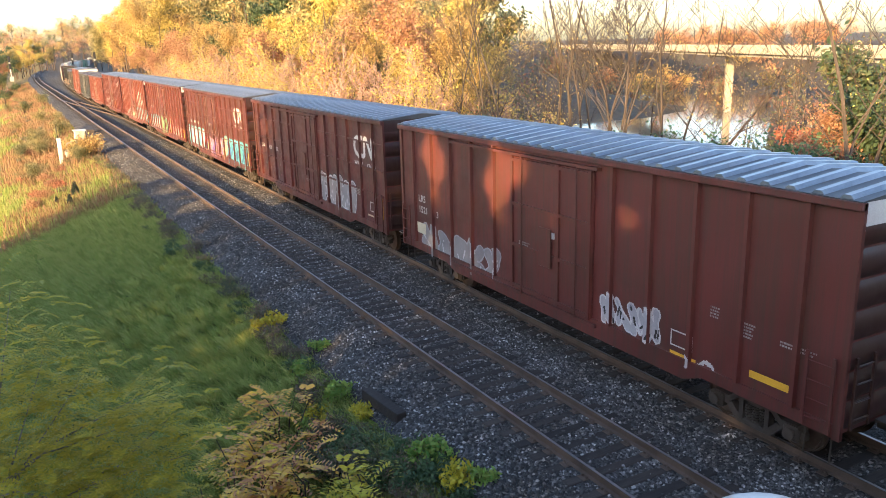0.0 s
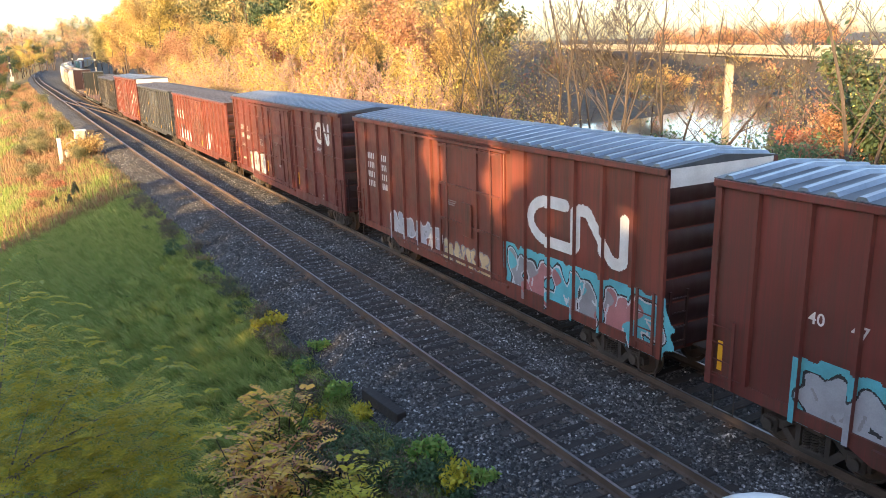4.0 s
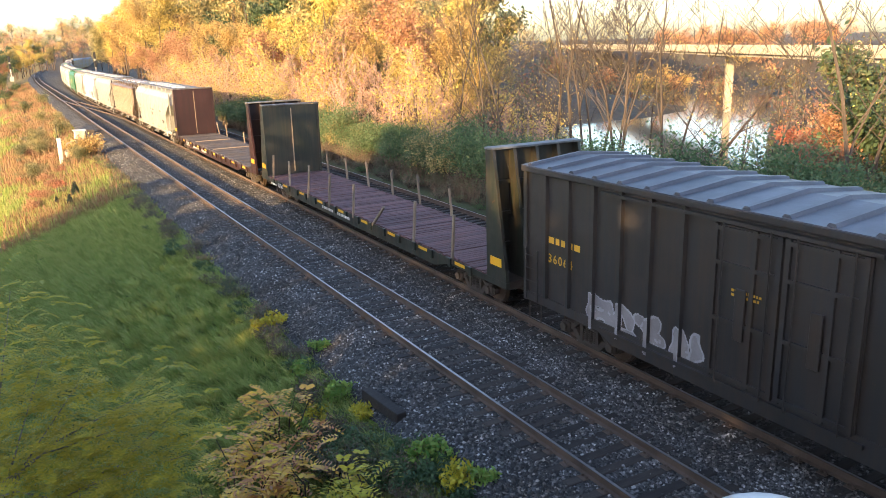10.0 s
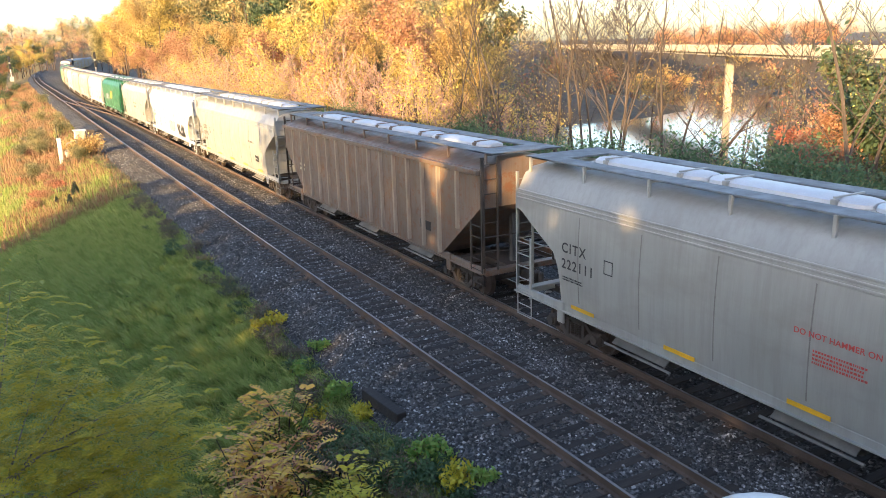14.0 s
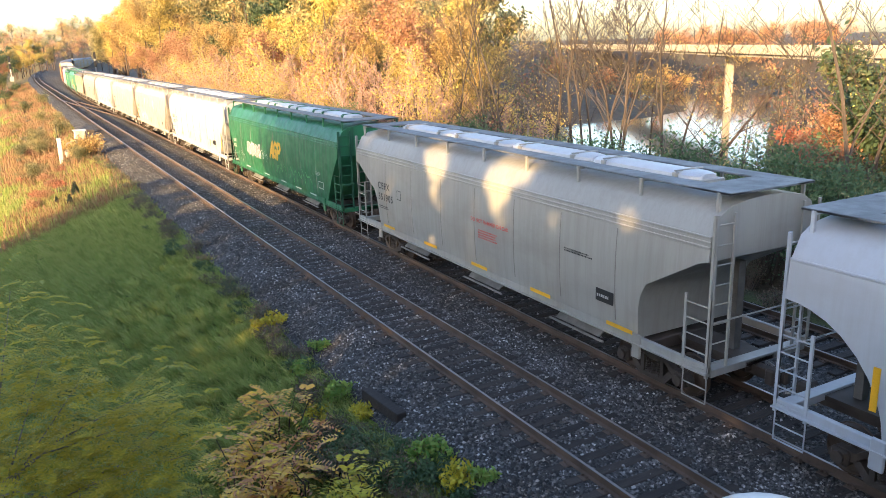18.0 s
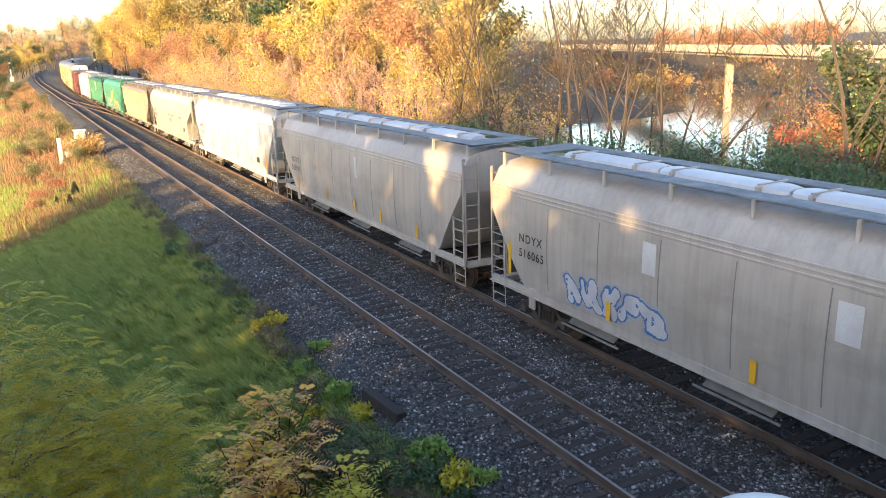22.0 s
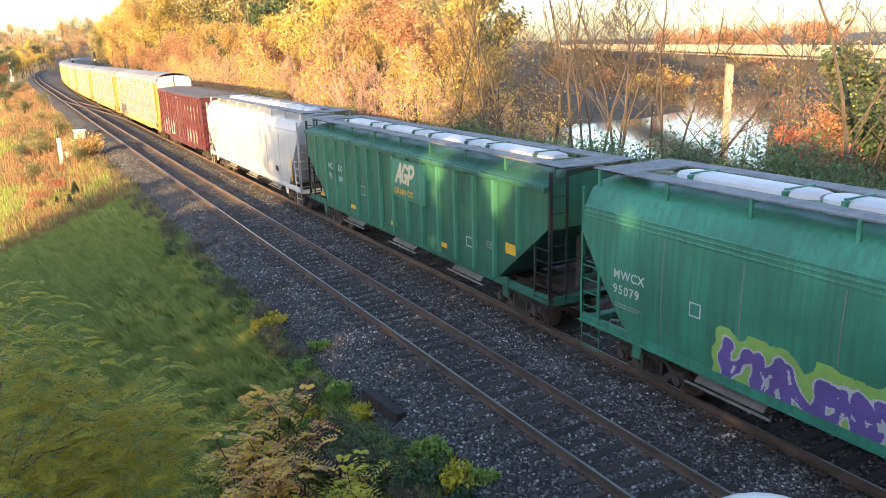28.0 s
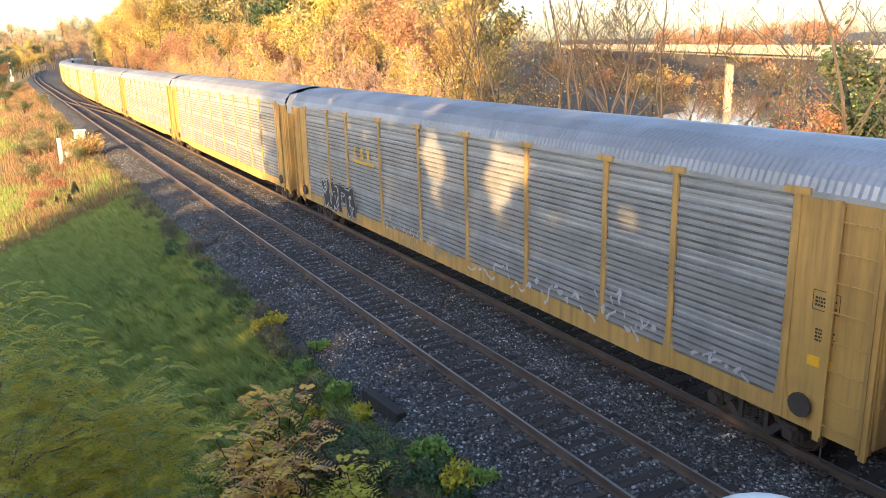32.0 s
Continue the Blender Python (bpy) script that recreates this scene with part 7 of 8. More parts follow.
def far_wood(name, label, places, leaf, seed, wood=None, leaves=420):
    """Far trees, joined: trunks, limbs and crowns of coarse leaves."""
    r = random.Random(seed)
    g, tips = Geo(), []
    for x, y, h in places:
        z = ground_z(x, y)
        g.tube([(x, y, z - 0.3), (x + r.uniform(-0.4, 0.4), y, z + h * 0.55), (x, y, z + h * 0.95)], [0.22, 0.14, 0.03], 4, caps=False)
        for k in range(11):
            a, u = r.uniform(0, 6.283), r.uniform(0.3, 0.95)
            d = h * 0.34 * math.sin(math.pi * min(1, u * 0.9 + 0.12)) * r.uniform(0.5, 1.0)
            e = (x + math.cos(a) * d, y + math.sin(a) * d, z + h * (u + 0.06))
            g.tube([(x, y, z + h * u * 0.8), e], [0.08, 0.02], 3, caps=False)
            tips.append(e)
    ob = thing(name, label, "woods", kind="stuff")
    tagged(part("trunks", g, wood or BARK, ob), kind="stuff")
    v, f = leaf_cloud(tips, max(1, leaves // 11), 1.0, 0.34, rnd=np.random.default_rng(seed))
    tagged(part("crowns", array_mesh("crowns", v, f, leaf), None, ob), kind="stuff")


def far_woods():
    r = random.Random(8)
    hill = [(r.uniform(-90, 160), r.uniform(430, 800), r.uniform(14, 22)) for k in range(260)]
    far_wood("far_woods", "distant golden woods on the hill", hill[:100], LEAF_GOLD, 1)
    far_wood("far_woods", "distant orange woods on the hill", hill[100:175], LEAF_ORANGE, 2)
    far_wood("far_woods", "distant olive green woods on the hill", hill[175:], LEAF_OLIVE, 3)
    bank = []
    for k in range(170):
        a, d = radians(16 + 66 * r.random()), r.uniform(200, 320)
        bank.append((-9 + d * math.sin(a), d * math.cos(a), r.uniform(9, 14) if a < 0.62 else r.uniform(4.5, 7.0)))
    far_wood("far_woods", "leafless grey woods across the river", bank[:90], LEAF_DRY, 4, GREY_BARK, 120)
    far_wood("far_woods", "rust and orange woods across the river", bank[90:130], LEAF_ORANGE, 5)
    far_wood("far_woods", "golden woods across the river", bank[130:], LEAF_GOLD, 6)
    spit = []
    for k in range(90):
        a, d = r.uniform(0.25, 0.78), r.uniform(52, 120)
        spit.append((d - 9.1, d * a, r.uniform(4, 8)))
    for k in range(40):
        a, d = r.uniform(1.40, 1.9), r.uniform(48, 90)
        spit.append((d - 9.1, d * a, r.uniform(5, 9)))
    far_wood("far_woods", "leafless grey brush on the river bank", spit[::2], LEAF_DRY, 14, GREY_BARK, 66)
    far_wood("far_woods", "rust brown brush on the river bank", spit[1::2], LEAF_RUST, 15, GREY_BARK, 44)
    ridge = []
    for k in range(46):
        a, d = radians(44 + 12 * r.random()), r.uniform(300, 380)
        ridge.append((-9 + d * math.sin(a), d * math.cos(a), r.uniform(6, 9)))
    far_wood("far_woods", "sunlit orange woods on the far ridge", ridge, LEAF_ORANGE, 12)
    slope = [(r.uniform(30, 110), r.uniform(120, 330), r.uniform(18, 25)) for k in range(130)]
    slope = [(x + track_x(y), y, h) for x, y, h in slope if x > 28 and (x + 9.1 + track_x(y)) / y < 0.60]
    far_wood("far_woods", "olive and golden woods on the rising slope", slope[:60], LEAF_OLIVE, 7)
    far_wood("far_woods", "golden woods on the rising slope", slope[60:], LEAF_GOLD, 9)


def sunset_wood():
    """An unseen wood added on the sunset side to keep the near tracks in shade; gaps are cut in it where the low sun is
    to reach the train.
    """
    q = np.random.default_rng(21)
    n = 120000
    y = -32 + 74 * q.random(n)
    top = np.where(y < 20.5 + 1.2 * q.standard_normal(n), 12.3 + 0.4 * np.sin(y * 0.9) + 0.35 * np.sin(y * 2.3 + 1), 4.4 + 0.5 * np.sin(y * 1.1) + 0.4 * np.sin(y * 2.7))
    top = np.where(y > 38 + 2.0 * q.standard_normal(n), 0.5, top)
    x = -30 + 5.5 * q.random(n)
    z = -6 + (top + 6) * q.random(n) ** 0.8
    # fewer leaves along this stretch, to let some sun through onto the cars
    thin = q.random(n) < 1 - 0.5 * np.clip((y + 2.5) / 6.0, 0, 1) * (y < 20.5)
    pts = np.stack([x, y, z], -1)[thin]
    n = len(pts)
    way = -np.array(SUN_WAY)
    keep = np.ones(n, bool)
    # clear leaves along sun beams that end at chosen patches on the train
    for py, pz, rad in ((21.35, 4.3, 0.36), (20.9, 3.9, 0.22), (17.5, 3.8, 0.40), (17.3, 4.5, 0.30), (16.4, 4.45, 0.22), (21.2, 3.2, 0.1), (12.3, 3.8, 0.02), (14.9, 3.3, -0.03)):
        d = pts - np.array((2.16, py, pz))
        off = d - (d @ way)[:, None] * way
        keep &= np.linalg.norm(off, axis=1) > rad + 0.28
    v, f = leaf_cloud(pts[keep], 1, 0.05, 0.34, rnd=q)
    g = Geo()
    for k in range(18):
        yy = -31 + 4.1 * k
        h = 11.0 if yy < 19 else 5.0
        g.tube([(-27.5 + 1.5 * math.sin(k * 2.1), yy, ground_z(-27.5, yy) - 0.3), (-27.3, yy + 0.4, -2 + h * 0.4), (-27.6, yy, -4 + h)], [0.26, 0.18, 0.05], 5, caps=False)
    ob = thing("sunset_wood", "unseen green and olive wood added to shade the near tracks", "woods", kind="stuff")
    tagged(part("trunks", g, BARK, ob), kind="stuff")
    tagged(part("crowns", array_mesh("crowns", v, f, LEAF_OLIVE), None, ob), kind="stuff")


far_woods()
woods()
sunset_wood()


def river():
    m, t, b = material("river_water")
    o = t.nodes.new("ShaderNodeTexCoord").outputs["Object"]
    b.inputs["Base Color"].default_value = (0.05, 0.06, 0.06, 1)
    b.inputs["Roughness"].default_value = 0.08
    bump(t, b, noise_node(t, o, 1.4, 3, 0.5, (1, 0.5, 1)), 0.12, 0.05)
    xs, ys = np.linspace(30, 330, 31), np.linspace(-200, 200, 31)
    v = [(x, y, -7.1) for y in ys for x in xs]
    f = [(j * 31 + i, j * 31 + i + 1, (j + 1) * 31 + i + 1, (j + 1) * 31 + i) for j in range(30) for i in range(30)]
    thing("river", "calm river reflecting the bright sky", "water", geo=array_mesh("river", v, f, m), kind="structure")


river()
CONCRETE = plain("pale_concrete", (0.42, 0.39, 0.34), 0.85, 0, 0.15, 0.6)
# the same concrete, lightened and yellowed: warm sunlight mixed into its colour
CONCRETE_SUN_TINT = plain("sun_tinted_deck_concrete", (0.54, 0.47, 0.34), 0.8, 0, 0.1, 0.4)


def viaduct():
    """A road bridge on tall piers beyond the river; it runs away to the left."""
    a, b = Vector((72.0, 34.0, 0)), Vector((262.0, 353.0, 0))
    way = (b - a).normalized()
    side = Vector((way.y, -way.x, 0))
    ob = thing("viaduct", "long pale concrete road viaduct on tall piers", "bridge")

    def slab(name, s0, s1, o0, o1, z0, z1, mat, label=""):
        g = Geo()
        p = [a + way * s + side * o for s in (s0, s1) for o in (o0, o1)]
        v = [(q.x, q.y, z) for z in (z0, z1) for q in p]
        g.add(v, [(0, 1, 3, 2), (4, 6, 7, 5), (0, 4, 5, 1), (2, 3, 7, 6), (0, 2, 6, 4), (1, 5, 7, 3)])
        return part(name, g, mat, ob, label)
    slab("deck", -60, 372, -5.9, 5.9, 4.75, 5.0, CONCRETE_SUN_TINT)
    slab("girder", -60, 372, -5.4, -4.6, 4.2, 4.75, CONCRETE)
    slab("girder", -60, 372, 4.6, 5.4, 4.2, 4.75, CONCRETE)
    slab("parapet", -60, 372, -6.2, -5.9, 4.75, 5.85, CONCRETE_SUN_TINT, "sunlit concrete parapet")
    slab("parapet", -60, 372, 5.9, 6.2, 4.7, 5.8, CONCRETE_SUN_TINT)
    for s in (-60, 90, 240, 372):
        slab("pier", s - 0.4, s + 0.4, -0.7, 0.7, -9, 3.7, CONCRETE)
        slab("pier_cap", s - 0.7, s + 0.7, -4.0, 4.0, 3.7, 4.2, CONCRETE)


viaduct()

# ---------------------------------------------------------------- the grassy bank
def grass():
    n = 66000
    y = 7 + 110 * rng.random(n) ** 1.8
    x = -2.75 - 8.2 * rng.random(n) ** 0.9
    keep = (noise_field(x, y) > -0.95) & (rng.random(n) > np.clip((y - 50) / 14, 0, 0.93))
    x, y = x[keep], y[keep]
    n = len(x)
    z = np.array([ground_z(a, b) for a, b in zip(x, y)])
    blades = 5
    base = np.repeat(np.stack([x, y, z], -1), blades, 0) + rng.standard_normal((n * blades, 3)) * (0.09, 0.09, 0)
    m = n * blades
    far = np.clip((base[:, 1] - 10) / 60, 0, 1)
    h = (0.10 + 0.20 * rng.random(m) ** 1.5) * (1 + 0.4 * far)
    a = rng.random(m) * 6.283
    w = (0.009 + 0.010 * rng.random(m)) * (1 + 1.2 * far)
    lean = np.stack([-0.10 + 0.13 * rng.standard_normal(m), -0.06 + 0.13 * rng.standard_normal(m), np.zeros(m)], -1)
    side = np.stack([np.cos(a) * w, np.sin(a) * w, np.zeros(m)], -1)
    v = np.stack([base - side, base + side, base + lean * 1.3 + np.stack([0 * h, 0 * h, h], -1)], 1).reshape(-1, 3)
    me = array_mesh("grass", v, np.arange(3 * m).reshape(-1, 3), LEAF_GRASS)
    thing("grass", "long green grass on the railway bank", "grass", geo=me, kind="stuff")


def tussocks():
    """Paler tufts that stand above the grass and lie over down the slope."""
    n, blades = 5200, 30
    y = 9 + 62 * rng.random(n) ** 1.5
    x = -3.1 - 7.6 * rng.random(n)
    z = np.array([ground_z(a, b) for a, b in zip(x, y)])
    m = n * blades
    base = np.repeat(np.stack([x, y, z], -1), blades, 0) + rng.standard_normal((m, 3)) * (0.07, 0.07, 0)
    size = np.repeat(0.6 + 0.8 * rng.random(n), blades)
    h = (0.20 + 0.16 * rng.random(m)) * size
    a, out = rng.random(m) * 6.283, rng.random(m) * 6.283
    w = (0.010 + 0.008 * rng.random(m)) * (1 + np.clip((base[:, 1] - 10) / 40, 0, 1.2))
    side = np.stack([np.cos(a) * w, np.sin(a) * w, np.zeros(m)], -1)
    lie = np.stack([np.cos(out) * 0.16 - 0.16, np.sin(out) * 0.16 - 0.10, np.zeros(m)], -1) * size[:, None]
    v = np.stack([base - side, base + side, base + lie + np.stack([0 * h, 0 * h, h], -1)], 1).reshape(-1, 3)
    mat = leafy("tussock_blades", [(0.24, 0.34, 0.07), (0.36, 0.43, 0.11), (0.50, 0.49, 0.18), (0.31, 0.39, 0.10)], 0.4, 0.0)
    thing("tussock_grass", "paler tufts of long grass on the bank", "grass", geo=array_mesh("tussock_grass", v, np.arange(3 * m).reshape(-1, 3), mat), kind="stuff")


def noise_field(x, y):
    return np.sin(x * 0.9 + 0.6 * np.sin(y * 0.35)) * 0.4 + np.sin(y * 0.31 + x * 0.4) * 0.4 + 0.5 * np.sin(y * 1.3 - x * 1.1) * np.sin(x * 2.1 + 1)


LEAF_GRASS = leafy("grass_blades", [(0.13, 0.20, 0.04), (0.21, 0.29, 0.06), (0.28, 0.34, 0.08), (0.40, 0.36, 0.11)], 0.4, 0.0)
grass()
tussocks()


def dry_grass():
    """Coarse golden tufts further along the bank."""
    n = 17000
    y = 50 + 232 * rng.random(n) ** 1.5
    x = -3.0 - 7.5 * rng.random(n) + np.maximum(0, y - 230) ** 2 / 6000
    z = np.array([ground_z(a, b) for a, b in zip(x, y)])
    blades = 3
    base = np.repeat(np.stack([x, y, z], -1), blades, 0) + rng.standard_normal((n * blades, 3)) * (0.2, 0.2, 0)
    m = n * blades
    h = 0.3 + 0.5 * rng.random(m) ** 2
    w = (0.02 + 0.02 * rng.random(m)) * (1 + base[:, 1] / 150)
    a = rng.random(m) * 6.283
    side = np.stack([np.cos(a) * w, np.sin(a) * w, np.zeros(m)], -1)
    tip = base + np.stack([0.15 * rng.standard_normal(m), 0.15 * rng.standard_normal(m), h], -1)
    v = np.stack([base - side, base + side, tip], 1)
    lush = noise_field(base[:, 0] * 0.6 + 3, base[:, 1] * 0.45) + 0.25 * rng.standard_normal(m) + 0.12 * (-6.0 - base[:, 0]) > 0.62
    for name, label, mat, pick in (("dry_grass", "golden dry grass further along the bank", LEAF_STRAW, ~lush), ("grass", "green tufts among the dry grass", LEAF_GRASS, lush)):
        w_ = v[pick].reshape(-1, 3)
        thing(name, label, "grass", geo=array_mesh(name, w_, np.arange(len(w_)).reshape(-1, 3), mat), kind="stuff")


LEAF_STRAW = leafy("straw_blades", [(0.22, 0.17, 0.04), (0.31, 0.20, 0.055), (0.32, 0.15, 0.06), (0.15, 0.15, 0.035)], 0.35)
dry_grass()


def pinnate(name, mat, n_leaves, pairs, length, leaflet, region, seed, droop=0.5, wide=0.17):
    """A mesh of feathered leaves, each a midrib with pairs of leaflets."""
    r = np.random.default_rng(seed)
    V = []
    for q in range(n_leaves):
        p = np.array(region(r))
        a = r.uniform(0, 6.283)
        d = np.array([math.cos(a), math.sin(a), r.uniform(-0.1, 0.5)])
        sd = np.array([-d[1], d[0], 0])
        for k in range(pairs):
            u = (k + 1) / pairs
            c = p + d * length * u + np.array([0, 0, -droop * length * u * u])
            for sgn in (-1, 1):
                tip = c + sd * sgn * leaflet * (1.1 - 0.5 * abs(u - 0.5)) + d * leaflet * 0.4 + np.array([0, 0, -0.3 * leaflet * r.random()])
                wv = d * leaflet * wide
                mid = (c + tip) / 2
                V += [c, mid - wv, tip, mid + wv]
    return array_mesh(name, np.array(V), np.arange(len(V)).reshape(-1, 4), mat)


LEAF_SUMAC = leafy("sumac_leaves", [(0.46, 0.19, 0.09), (0.64, 0.34, 0.08), (0.80, 0.54, 0.05), (0.50, 0.25, 0.13)], 0.3, 0.0)
LEAF_LOCUST = leafy("yellow_green_leaflets", [(0.30, 0.29, 0.02), (0.40, 0.34, 0.02), (0.56, 0.43, 0.03), (0.24, 0.26, 0.02)], 0.4, 0.0)


def bush_of_feathers(name, label, x, y, n, pairs, length, leaflet, mat, radius, z0, z1, seed, stems=7):
    ob = thing(name, label, "shrub", "sumac on the bank", pose(x, y, ground_z(x, y)))
    r = random.Random(seed)
    tips = []
    for k in range(stems):
        a, d = r.uniform(0, 6.283), radius * math.sqrt(r.random())
        e = Vector((math.cos(a) * d, math.sin(a) * d, r.uniform(z0, z1)))
        mid = e * 0.5 + Vector((r.uniform(-0.2, 0.2), r.uniform(-0.2, 0.2), 0.1))
        part("woody_stem", Geo().tube([(e.x * 0.3, e.y * 0.3, -0.2), mid, e], [0.024, 0.016, 0.008], 5, caps=False), BARK, ob)
        tips.append(e)
    reg = lambda q: tuple(np.array(tips[int(q.integers(len(tips)))]) + q.standard_normal(3) * (0.18 * radius, 0.18 * radius, 0.14))
    part("foliage", pinnate("foliage", mat, n, pairs, length, leaflet, reg, seed, 0.7, 0.21), None, ob)
    return ob


def locust_tree():
    """A young tree left of the lens, whose boughs reach over the bank."""
    x, y = -10.6, 10.4
    z = ground_z(x, y)
    ob = thing("young_locust_tree", "young tree with yellow-green feathered leaves", "tree", at=pose(x, y, z))
    r = random.Random(31)
    trunk = [Vector((0, 0, -0.3)), Vector((0.1, 0, 2.2)), Vector((0.2, 0.1, 4.4)), Vector((0.3, 0.3, 7.2))]
    part("trunk", Geo().tube(trunk, [0.1, 0.08, 0.06, 0.02], 7), BARK, ob)
    ends = [(1.15, 1.5, 7.9), (0.9, 0.3, 7.3), (1.8, 0.9, 6.6), (2.6, 0.7, 6.3), (2.9, 0.6, 5.9), (2.0, 0.2, 5.6), (2.5, -0.1, 5.1), (1.5, -0.2, 5.4), (1.4, 1.0, 7.0), (2.2, 0.4, 6.0), (1.0, -0.4, 4.9), (1.9, -0.5, 4.6), (3.1, 0.3, 5.4)]
    tips = []
    for e in ends:
        q = trunk[1].lerp(trunk[3], r.uniform(0.25, 0.8))
        e = Vector(e)
        mid = q.lerp(e, 0.5) + Vector((0, 0, 0.2))
        part("bough", Geo().tube([q, mid, e], [0.024, 0.014, 0.004], 5, caps=False), GREY_BARK, ob)
        tips += [e, mid.lerp(e, 0.5), mid.lerp(e, 0.75), mid]
    reg = lambda q: tuple(np.array(tips[int(q.integers(len(tips)))]) + q.standard_normal(3) * (0.34, 0.36, 0.28))
    part("foliage", pinnate("foliage", LEAF_LOCUST, 1450, 8, 0.34, 0.085, reg, 31), None, ob)


def bank_plants():
    r = random.Random(12)
    for x, y, s in ((-5.6, 15.6, 1), (-5.0, 15.0, 2), (-6.2, 15.0, 3), (-4.7, 16.2, 4), (-5.7, 14.0, 5), (-6.7, 14.3, 6), (-4.9, 13.6, 20), (-6.2, 13.0, 21)):
        bush_of_feathers("sumac", "sumac with orange-brown feathered leaves", x, y, 26, 7, 0.46, 0.16, LEAF_SUMAC, 0.8, 0.5, 1.3, s)
    for x, y, s in ((-4.6, 11.9, 7), (-5.5, 12.3, 8), (-4.1, 12.4, 9), (-6.9, 13.0, 10), (-6.3, 12.2, 22), (-7.3, 14.0, 23)):
        bush_of_feathers("sumac", "sumac with bright yellow feathered leaves", x, y, 22, 7, 0.44, 0.15, LEAF_LEMON, 0.7, 0.4, 1.1, s)
    locust_tree()
    # lime and lemon seedlings, weeds along the edge of the stones
    KINDS["lime"] = make_shrub("seedling", "bright lime green seedling at the ballast edge", 41, 0.55, 0.38, LEAF_LIME, 12, 0.06, group="seedlings at the ballast edge", stems=8)
    KINDS["lemon"] = make_shrub("seedling", "lemon yellow seedling at the ballast edge", 42, 0.5, 0.5, LEAF_LEMON, 12, 0.06, group="seedlings at the ballast edge", stems=8)
    for k, x, y, s in (("lemon", -3.1, 22.3, 1.1), ("lime", -2.6, 19.3, 0.8), ("lime", -3.3, 18.6, 0.9), ("lime", -3.1, 16.5, 1.0), ("lemon", -3.0, 15.4, 0.7), ("lime", -2.7, 12.4, 1.2), ("lemon", -2.7, 11.6, 1.0),
                       ("lime", -2.3, 11.2, 0.9), ("lime", -4.1, 15.9, 0.8), ("lemon", -3.7, 16.3, 0.8)):
        plant(k, x, y, s)
    for k in range(76):
        y = 10.5 + 62 * (k / 76) ** 1.4
        plant(r.choice(["weed", "weed", "weed_green"]), -3.05 - abs(r.gauss(0, 0.35)) - (0.3 if y < 18 else 0), y, r.uniform(0.4, 0.8))
    for k in range(30):
        x, y = r.uniform(-4.4, -2.5), r.uniform(10.4, 15.5)
        if x < -3.1 or y < 13.2:
            plant(r.choice(["weed_green", "weed_green", "weed"]), x, y, r.uniform(0.4, 0.9))
    # taller growth further along the bank
    KINDS["spruce"] = spruce()
    plant("spruce", -6.0, 57.0, 0.48)
    plant("spruce", -6.5, 55.0, 0.38)
    plant("spruce", -7.2, 57.0, 0.3)
    KINDS["gold_bush"] = make_shrub("shrub", "golden yellow bush by the signal cabinet", 43, 2.4, 1.3, LEAF_GOLD, 22, 0.09)
    plant("gold_bush", -3.6, 70.0, 1.0)
    plant("gold_bush", -4.4, 73.0, 0.6)
    plant("gold_bush", -4.6, 78.5, 0.7)
    for x, y in ((-7.0, 64.0), (-7.8, 60.0), (-8.6, 58.0), (-7.4, 68.0), (-6.4, 80.0), (-8.0, 90.0)):
        plant("shrub_orange", x, y, 0.4)
    KINDS["sumac_red"] = make_shrub("shrub", "low shrub with scarlet autumn leaves", 44, 0.9, 0.7, LEAF_RED, 7, 0.06)
    for x, y, s in ((-6.6, 62.0, 0.9), (-6.2, 70.0, 0.8), (-8.2, 63.0, 0.8), (-8.8, 75.0, 0.8)):
        plant("sumac_red", x, y, s)
    for k in range(40):
        plant(r.choice(["weed", "weed", "shrub_gold", "weed"]), r.uniform(-9, -3.4), r.uniform(58, 150), r.uniform(0.5, 0.9))


def spruce():
    r = random.Random(3)
    ob = thing("spruce", "small dark green spruce on the bank", "tree", "spruces on the bank")
    part("trunk", Geo().tube([(0, 0, -0.2), (0, 0, 2.3)], [0.06, 0.01], 6), BARK, ob)
    pts = []
    for k in range(420):
        z = 2.2 * (1 - math.sqrt(r.random()))
        a, d = r.uniform(0, 6.283), (2.3 - z) * 0.36 * math.sqrt(r.random())
        pts.append((math.cos(a) * d, math.sin(a) * d, z + 0.1 - 0.15 * d))
    v, f = leaf_cloud(pts, 6, 0.07, 0.09, rnd=np.random.default_rng(5))
    part("needles", array_mesh("needles", v, f, leafy("spruce_needles", [(0.012, 0.03, 0.018), (0.02, 0.045, 0.025)], 0.1)), None, ob)
    return ob


bank_plants()

# ---------------------------------------------------------------- railway fittings
STEEL_GREY = plain("grey_cabinet_paint", (0.42, 0.42, 0.40), 0.5, 0, 0.12, 2)


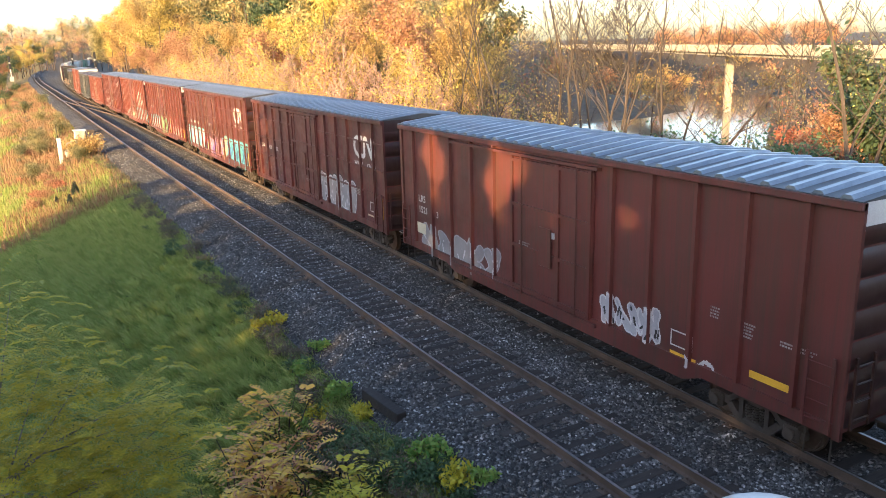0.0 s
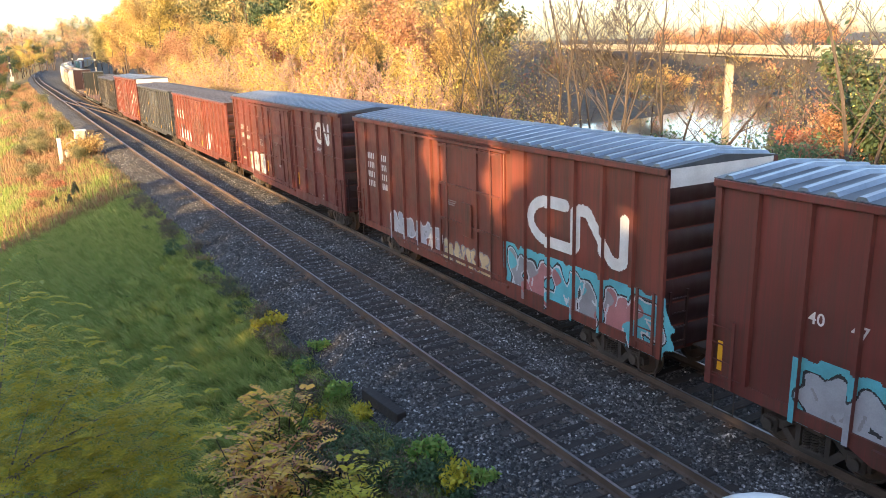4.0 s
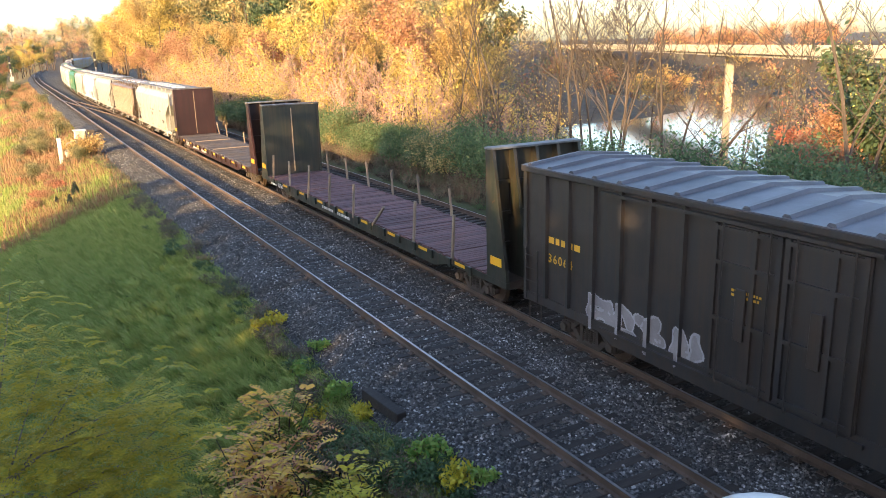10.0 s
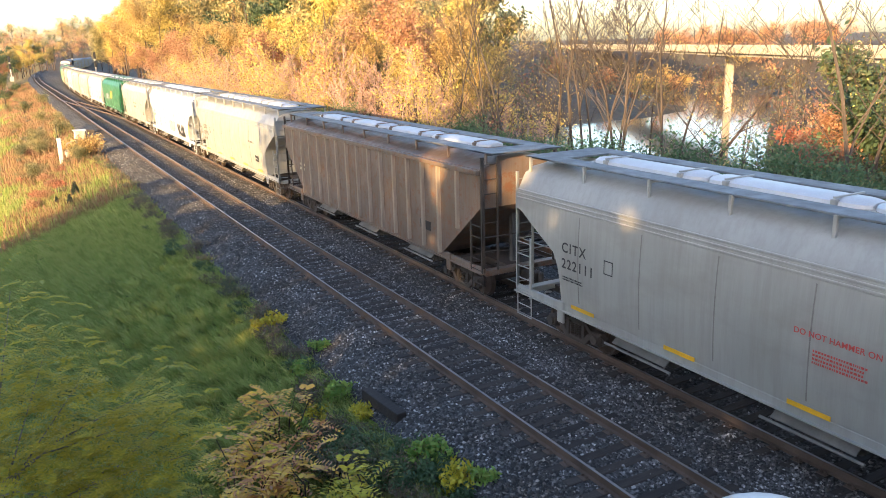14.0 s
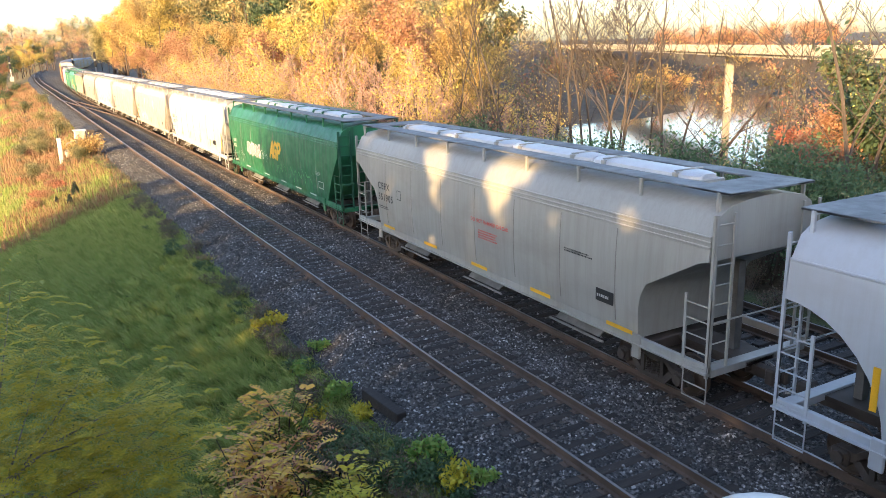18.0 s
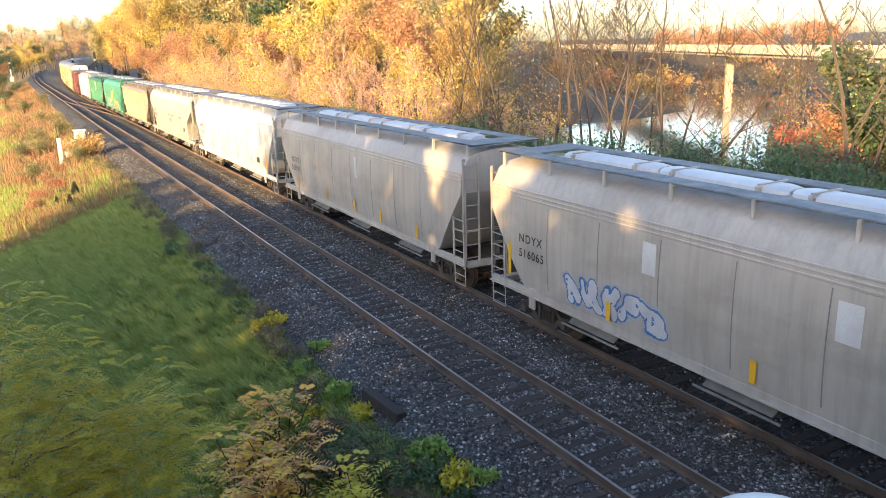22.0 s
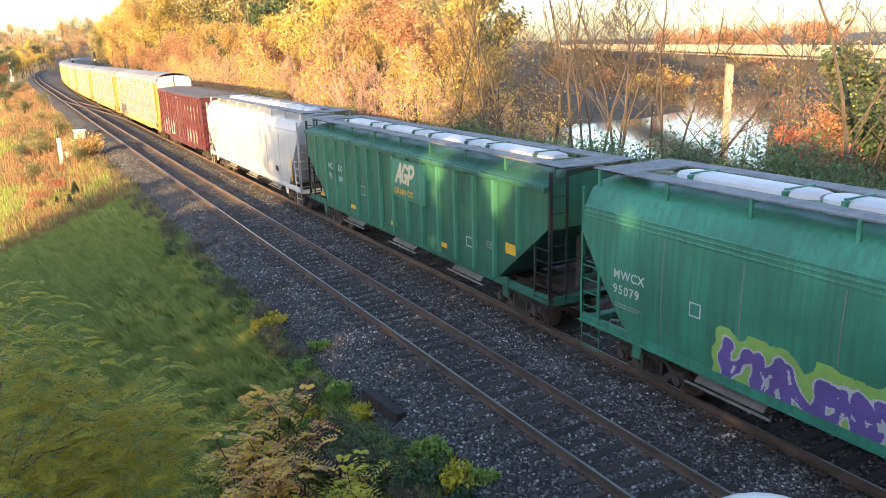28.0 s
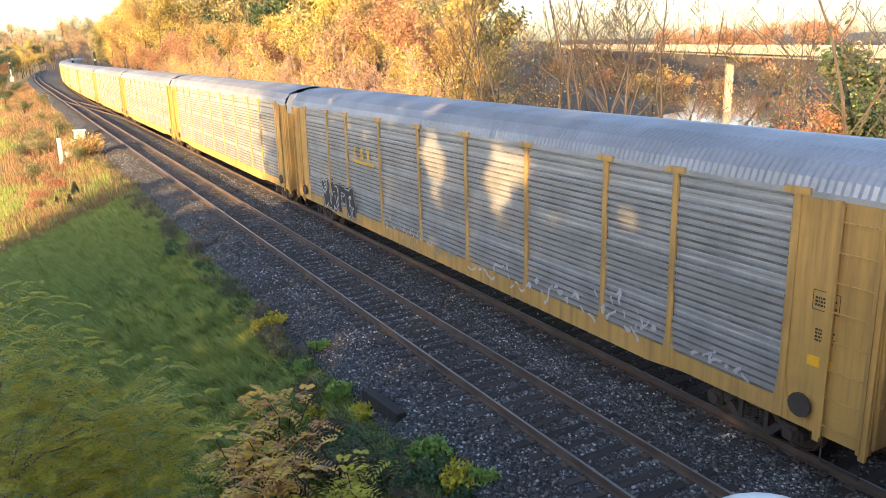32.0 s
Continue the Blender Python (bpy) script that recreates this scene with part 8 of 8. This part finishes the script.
def fittings():
    # signal cabinet, its white post and rail
    cx, cy = -3.9, 78.0
    z = ground_z(cx, cy)
    ob = thing("signal_cabinet", "grey metal signal cabinet on a concrete base", "cabinet", at=pose(cx, cy, z))
    part("base", Geo().box(-1.3, 0.7, -0.8, 0.8, -0.7, 0.25, 0.03), CONCRETE, ob)
    part("box", Geo().box(-0.35, 0.55, -0.4, 0.4, 0.25, 2.0, 0.03), STEEL_GREY, ob)
    part("door", Geo().box(-0.30, 0.50, -0.43, -0.4, 0.35, 1.9, 0.01), STEEL_GREY, ob)
    part("roof", Geo().box(-0.45, 0.65, -0.5, 0.5, 2.0, 2.08, 0.02), WHITE, ob)
    part("pipe", Geo().tube([(-1.1, 0, 0.25), (-1.1, 0, 0.9), (-0.4, 0, 1.2)], 0.05, 6), STEEL_GREY, ob)
    ob = thing("retaining_post", "white painted concrete marker post", "post", at=pose(-5.7, 75.5, ground_z(-5.7, 75.5)))
    part("post", Geo().box(-0.16, 0.16, -0.3, 0.3, -0.4, 2.3, 0.03), WHITE, ob)
    part("pole", Geo().tube([(-0.05, 0, 2.3), (-0.1, 0, 3.4)], 0.04, 6), DARK_STEEL, ob)
    # switch machine and rods
    ob = thing("switch_machine", "dark switch machine beside the near track", "switch machine", at=pose(-2.1, 88, -0.2))
    part("case", Geo().box(-0.35, 0.35, -0.5, 0.5, -0.1, 0.3, 0.04), DARK_STEEL, ob)
    part("rod", Geo().tube([(0.3, 0.1, 0), (2.6, 0.1, 0)], 0.03, 5), DARK_STEEL, ob)
    # old timber half buried at the edge of the stones
    ob = thing("old_timber", "dark old timber half buried beside the ballast", "timber", at=pose(-2.58, 15.0, -0.40, 3, 0, 8))
    part("beam", Geo().box(-0.13, 0.13, -0.75, 0.75, -0.12, 0.14, 0.015), TIE, ob)
    # signal masts
    for k, (s, off, h) in enumerate(((300.0, -7.5, 8.0), (330.0, 5.9, 8.5), (250.0, 11.5, 8.5))):
        p, hd = on_track(s, off)
        ob = thing("signal_mast", "tall railway signal mast with dark heads", "railway signal", "railway signals", pose(p.x, p.y, -0.5))
        part("mast", Geo().tube([(0, 0, 0), (0, 0, h)], 0.13, 8), STEEL_GREY, ob)
        part("signal_head", Geo().box(-0.35, 0.35, -0.3, -0.1, h - 1.7, h + 0.2, 0.05), BLACK, ob)
        part("signal_head", Geo().box(-0.35, 0.35, -0.3, -0.1, h - 4.0, h - 2.3, 0.05), BLACK, ob)
        part("ladder", Geo().box(-0.2, -0.16, 0.3, 0.34, 0, h).box(0.16, 0.2, 0.3, 0.34, 0, h), STEEL_GREY, ob)
        part("base_case", Geo().box(-0.6, 0.6, -0.5, 0.5, 0, 1.6, 0.04), STEEL_GREY, ob)
    # white cap of the bridge railing below the lens
    ob = thing("railing_cap", "rounded white cap of a bridge railing", "railing")
    d = (VIEW.to_3x3() @ Vector(((1372 - 784) / 1371.8, (441 - 946) / 1371.8, -1))).normalized()
    q = EYE + d * 1.6
    g, n = Geo(), 24
    v = []
    for j in range(7):
        w = math.pi / 2 * j / 6
        v += [(0.125 * math.cos(w) * math.cos(6.283 * k / n), 0.125 * math.cos(w) * math.sin(6.283 * k / n), 0.035 * math.sin(w)) for k in range(n)]
    g.add(v, [(j * n + k, j * n + (k + 1) % n, (j + 1) * n + (k + 1) % n, (j + 1) * n + k) for j in range(6) for k in range(n)])
    part("cap", g, HATCH, ob, smooth=True)
    part("post", Geo().tube([(0, 0, 0), (0, 0, 6.0 - q.z)], 0.1, 12), STEEL_GREY, ob)
    ob.matrix_basis = Matrix.Translation(q)


fittings()


def overbridge():
    """The road bridge on which the camera stands; it closes the view behind."""
    ob = thing("overbridge", "plain concrete road bridge over the tracks", "bridge")
    part("deck", Geo().box(-20, 44, -11.0, 0.95, 5.2, 6.0, 0.05), CONCRETE, ob)
    part("kerb", Geo().box(-20, 44, 0.65, 0.93, 6.004, 6.16, 0.03), CONCRETE, ob)
    part("parapet", Geo().box(-20, 44, -11.0, -10.7, 6.004, 6.9, 0.03), CONCRETE, ob)
    for x in (-6.5, 13.0):
        part("pier_wall", Geo().box(x - 0.45, x + 0.45, -10.6, -1.4, -5.5, 5.196, 0.04), CONCRETE, ob)


overbridge()


# ---------------------------------------------------------------- what moves
def motions():
    for car, s in MOVERS:
        rows = []
        for t in range(0, 33):
            p, h = on_track(s - travelled(t), TRAIN_X)
            rows.append((t, pose(p.x, p.y, 0, 0, 0, -math.degrees(h))))
        walk(car, rows)


motions()
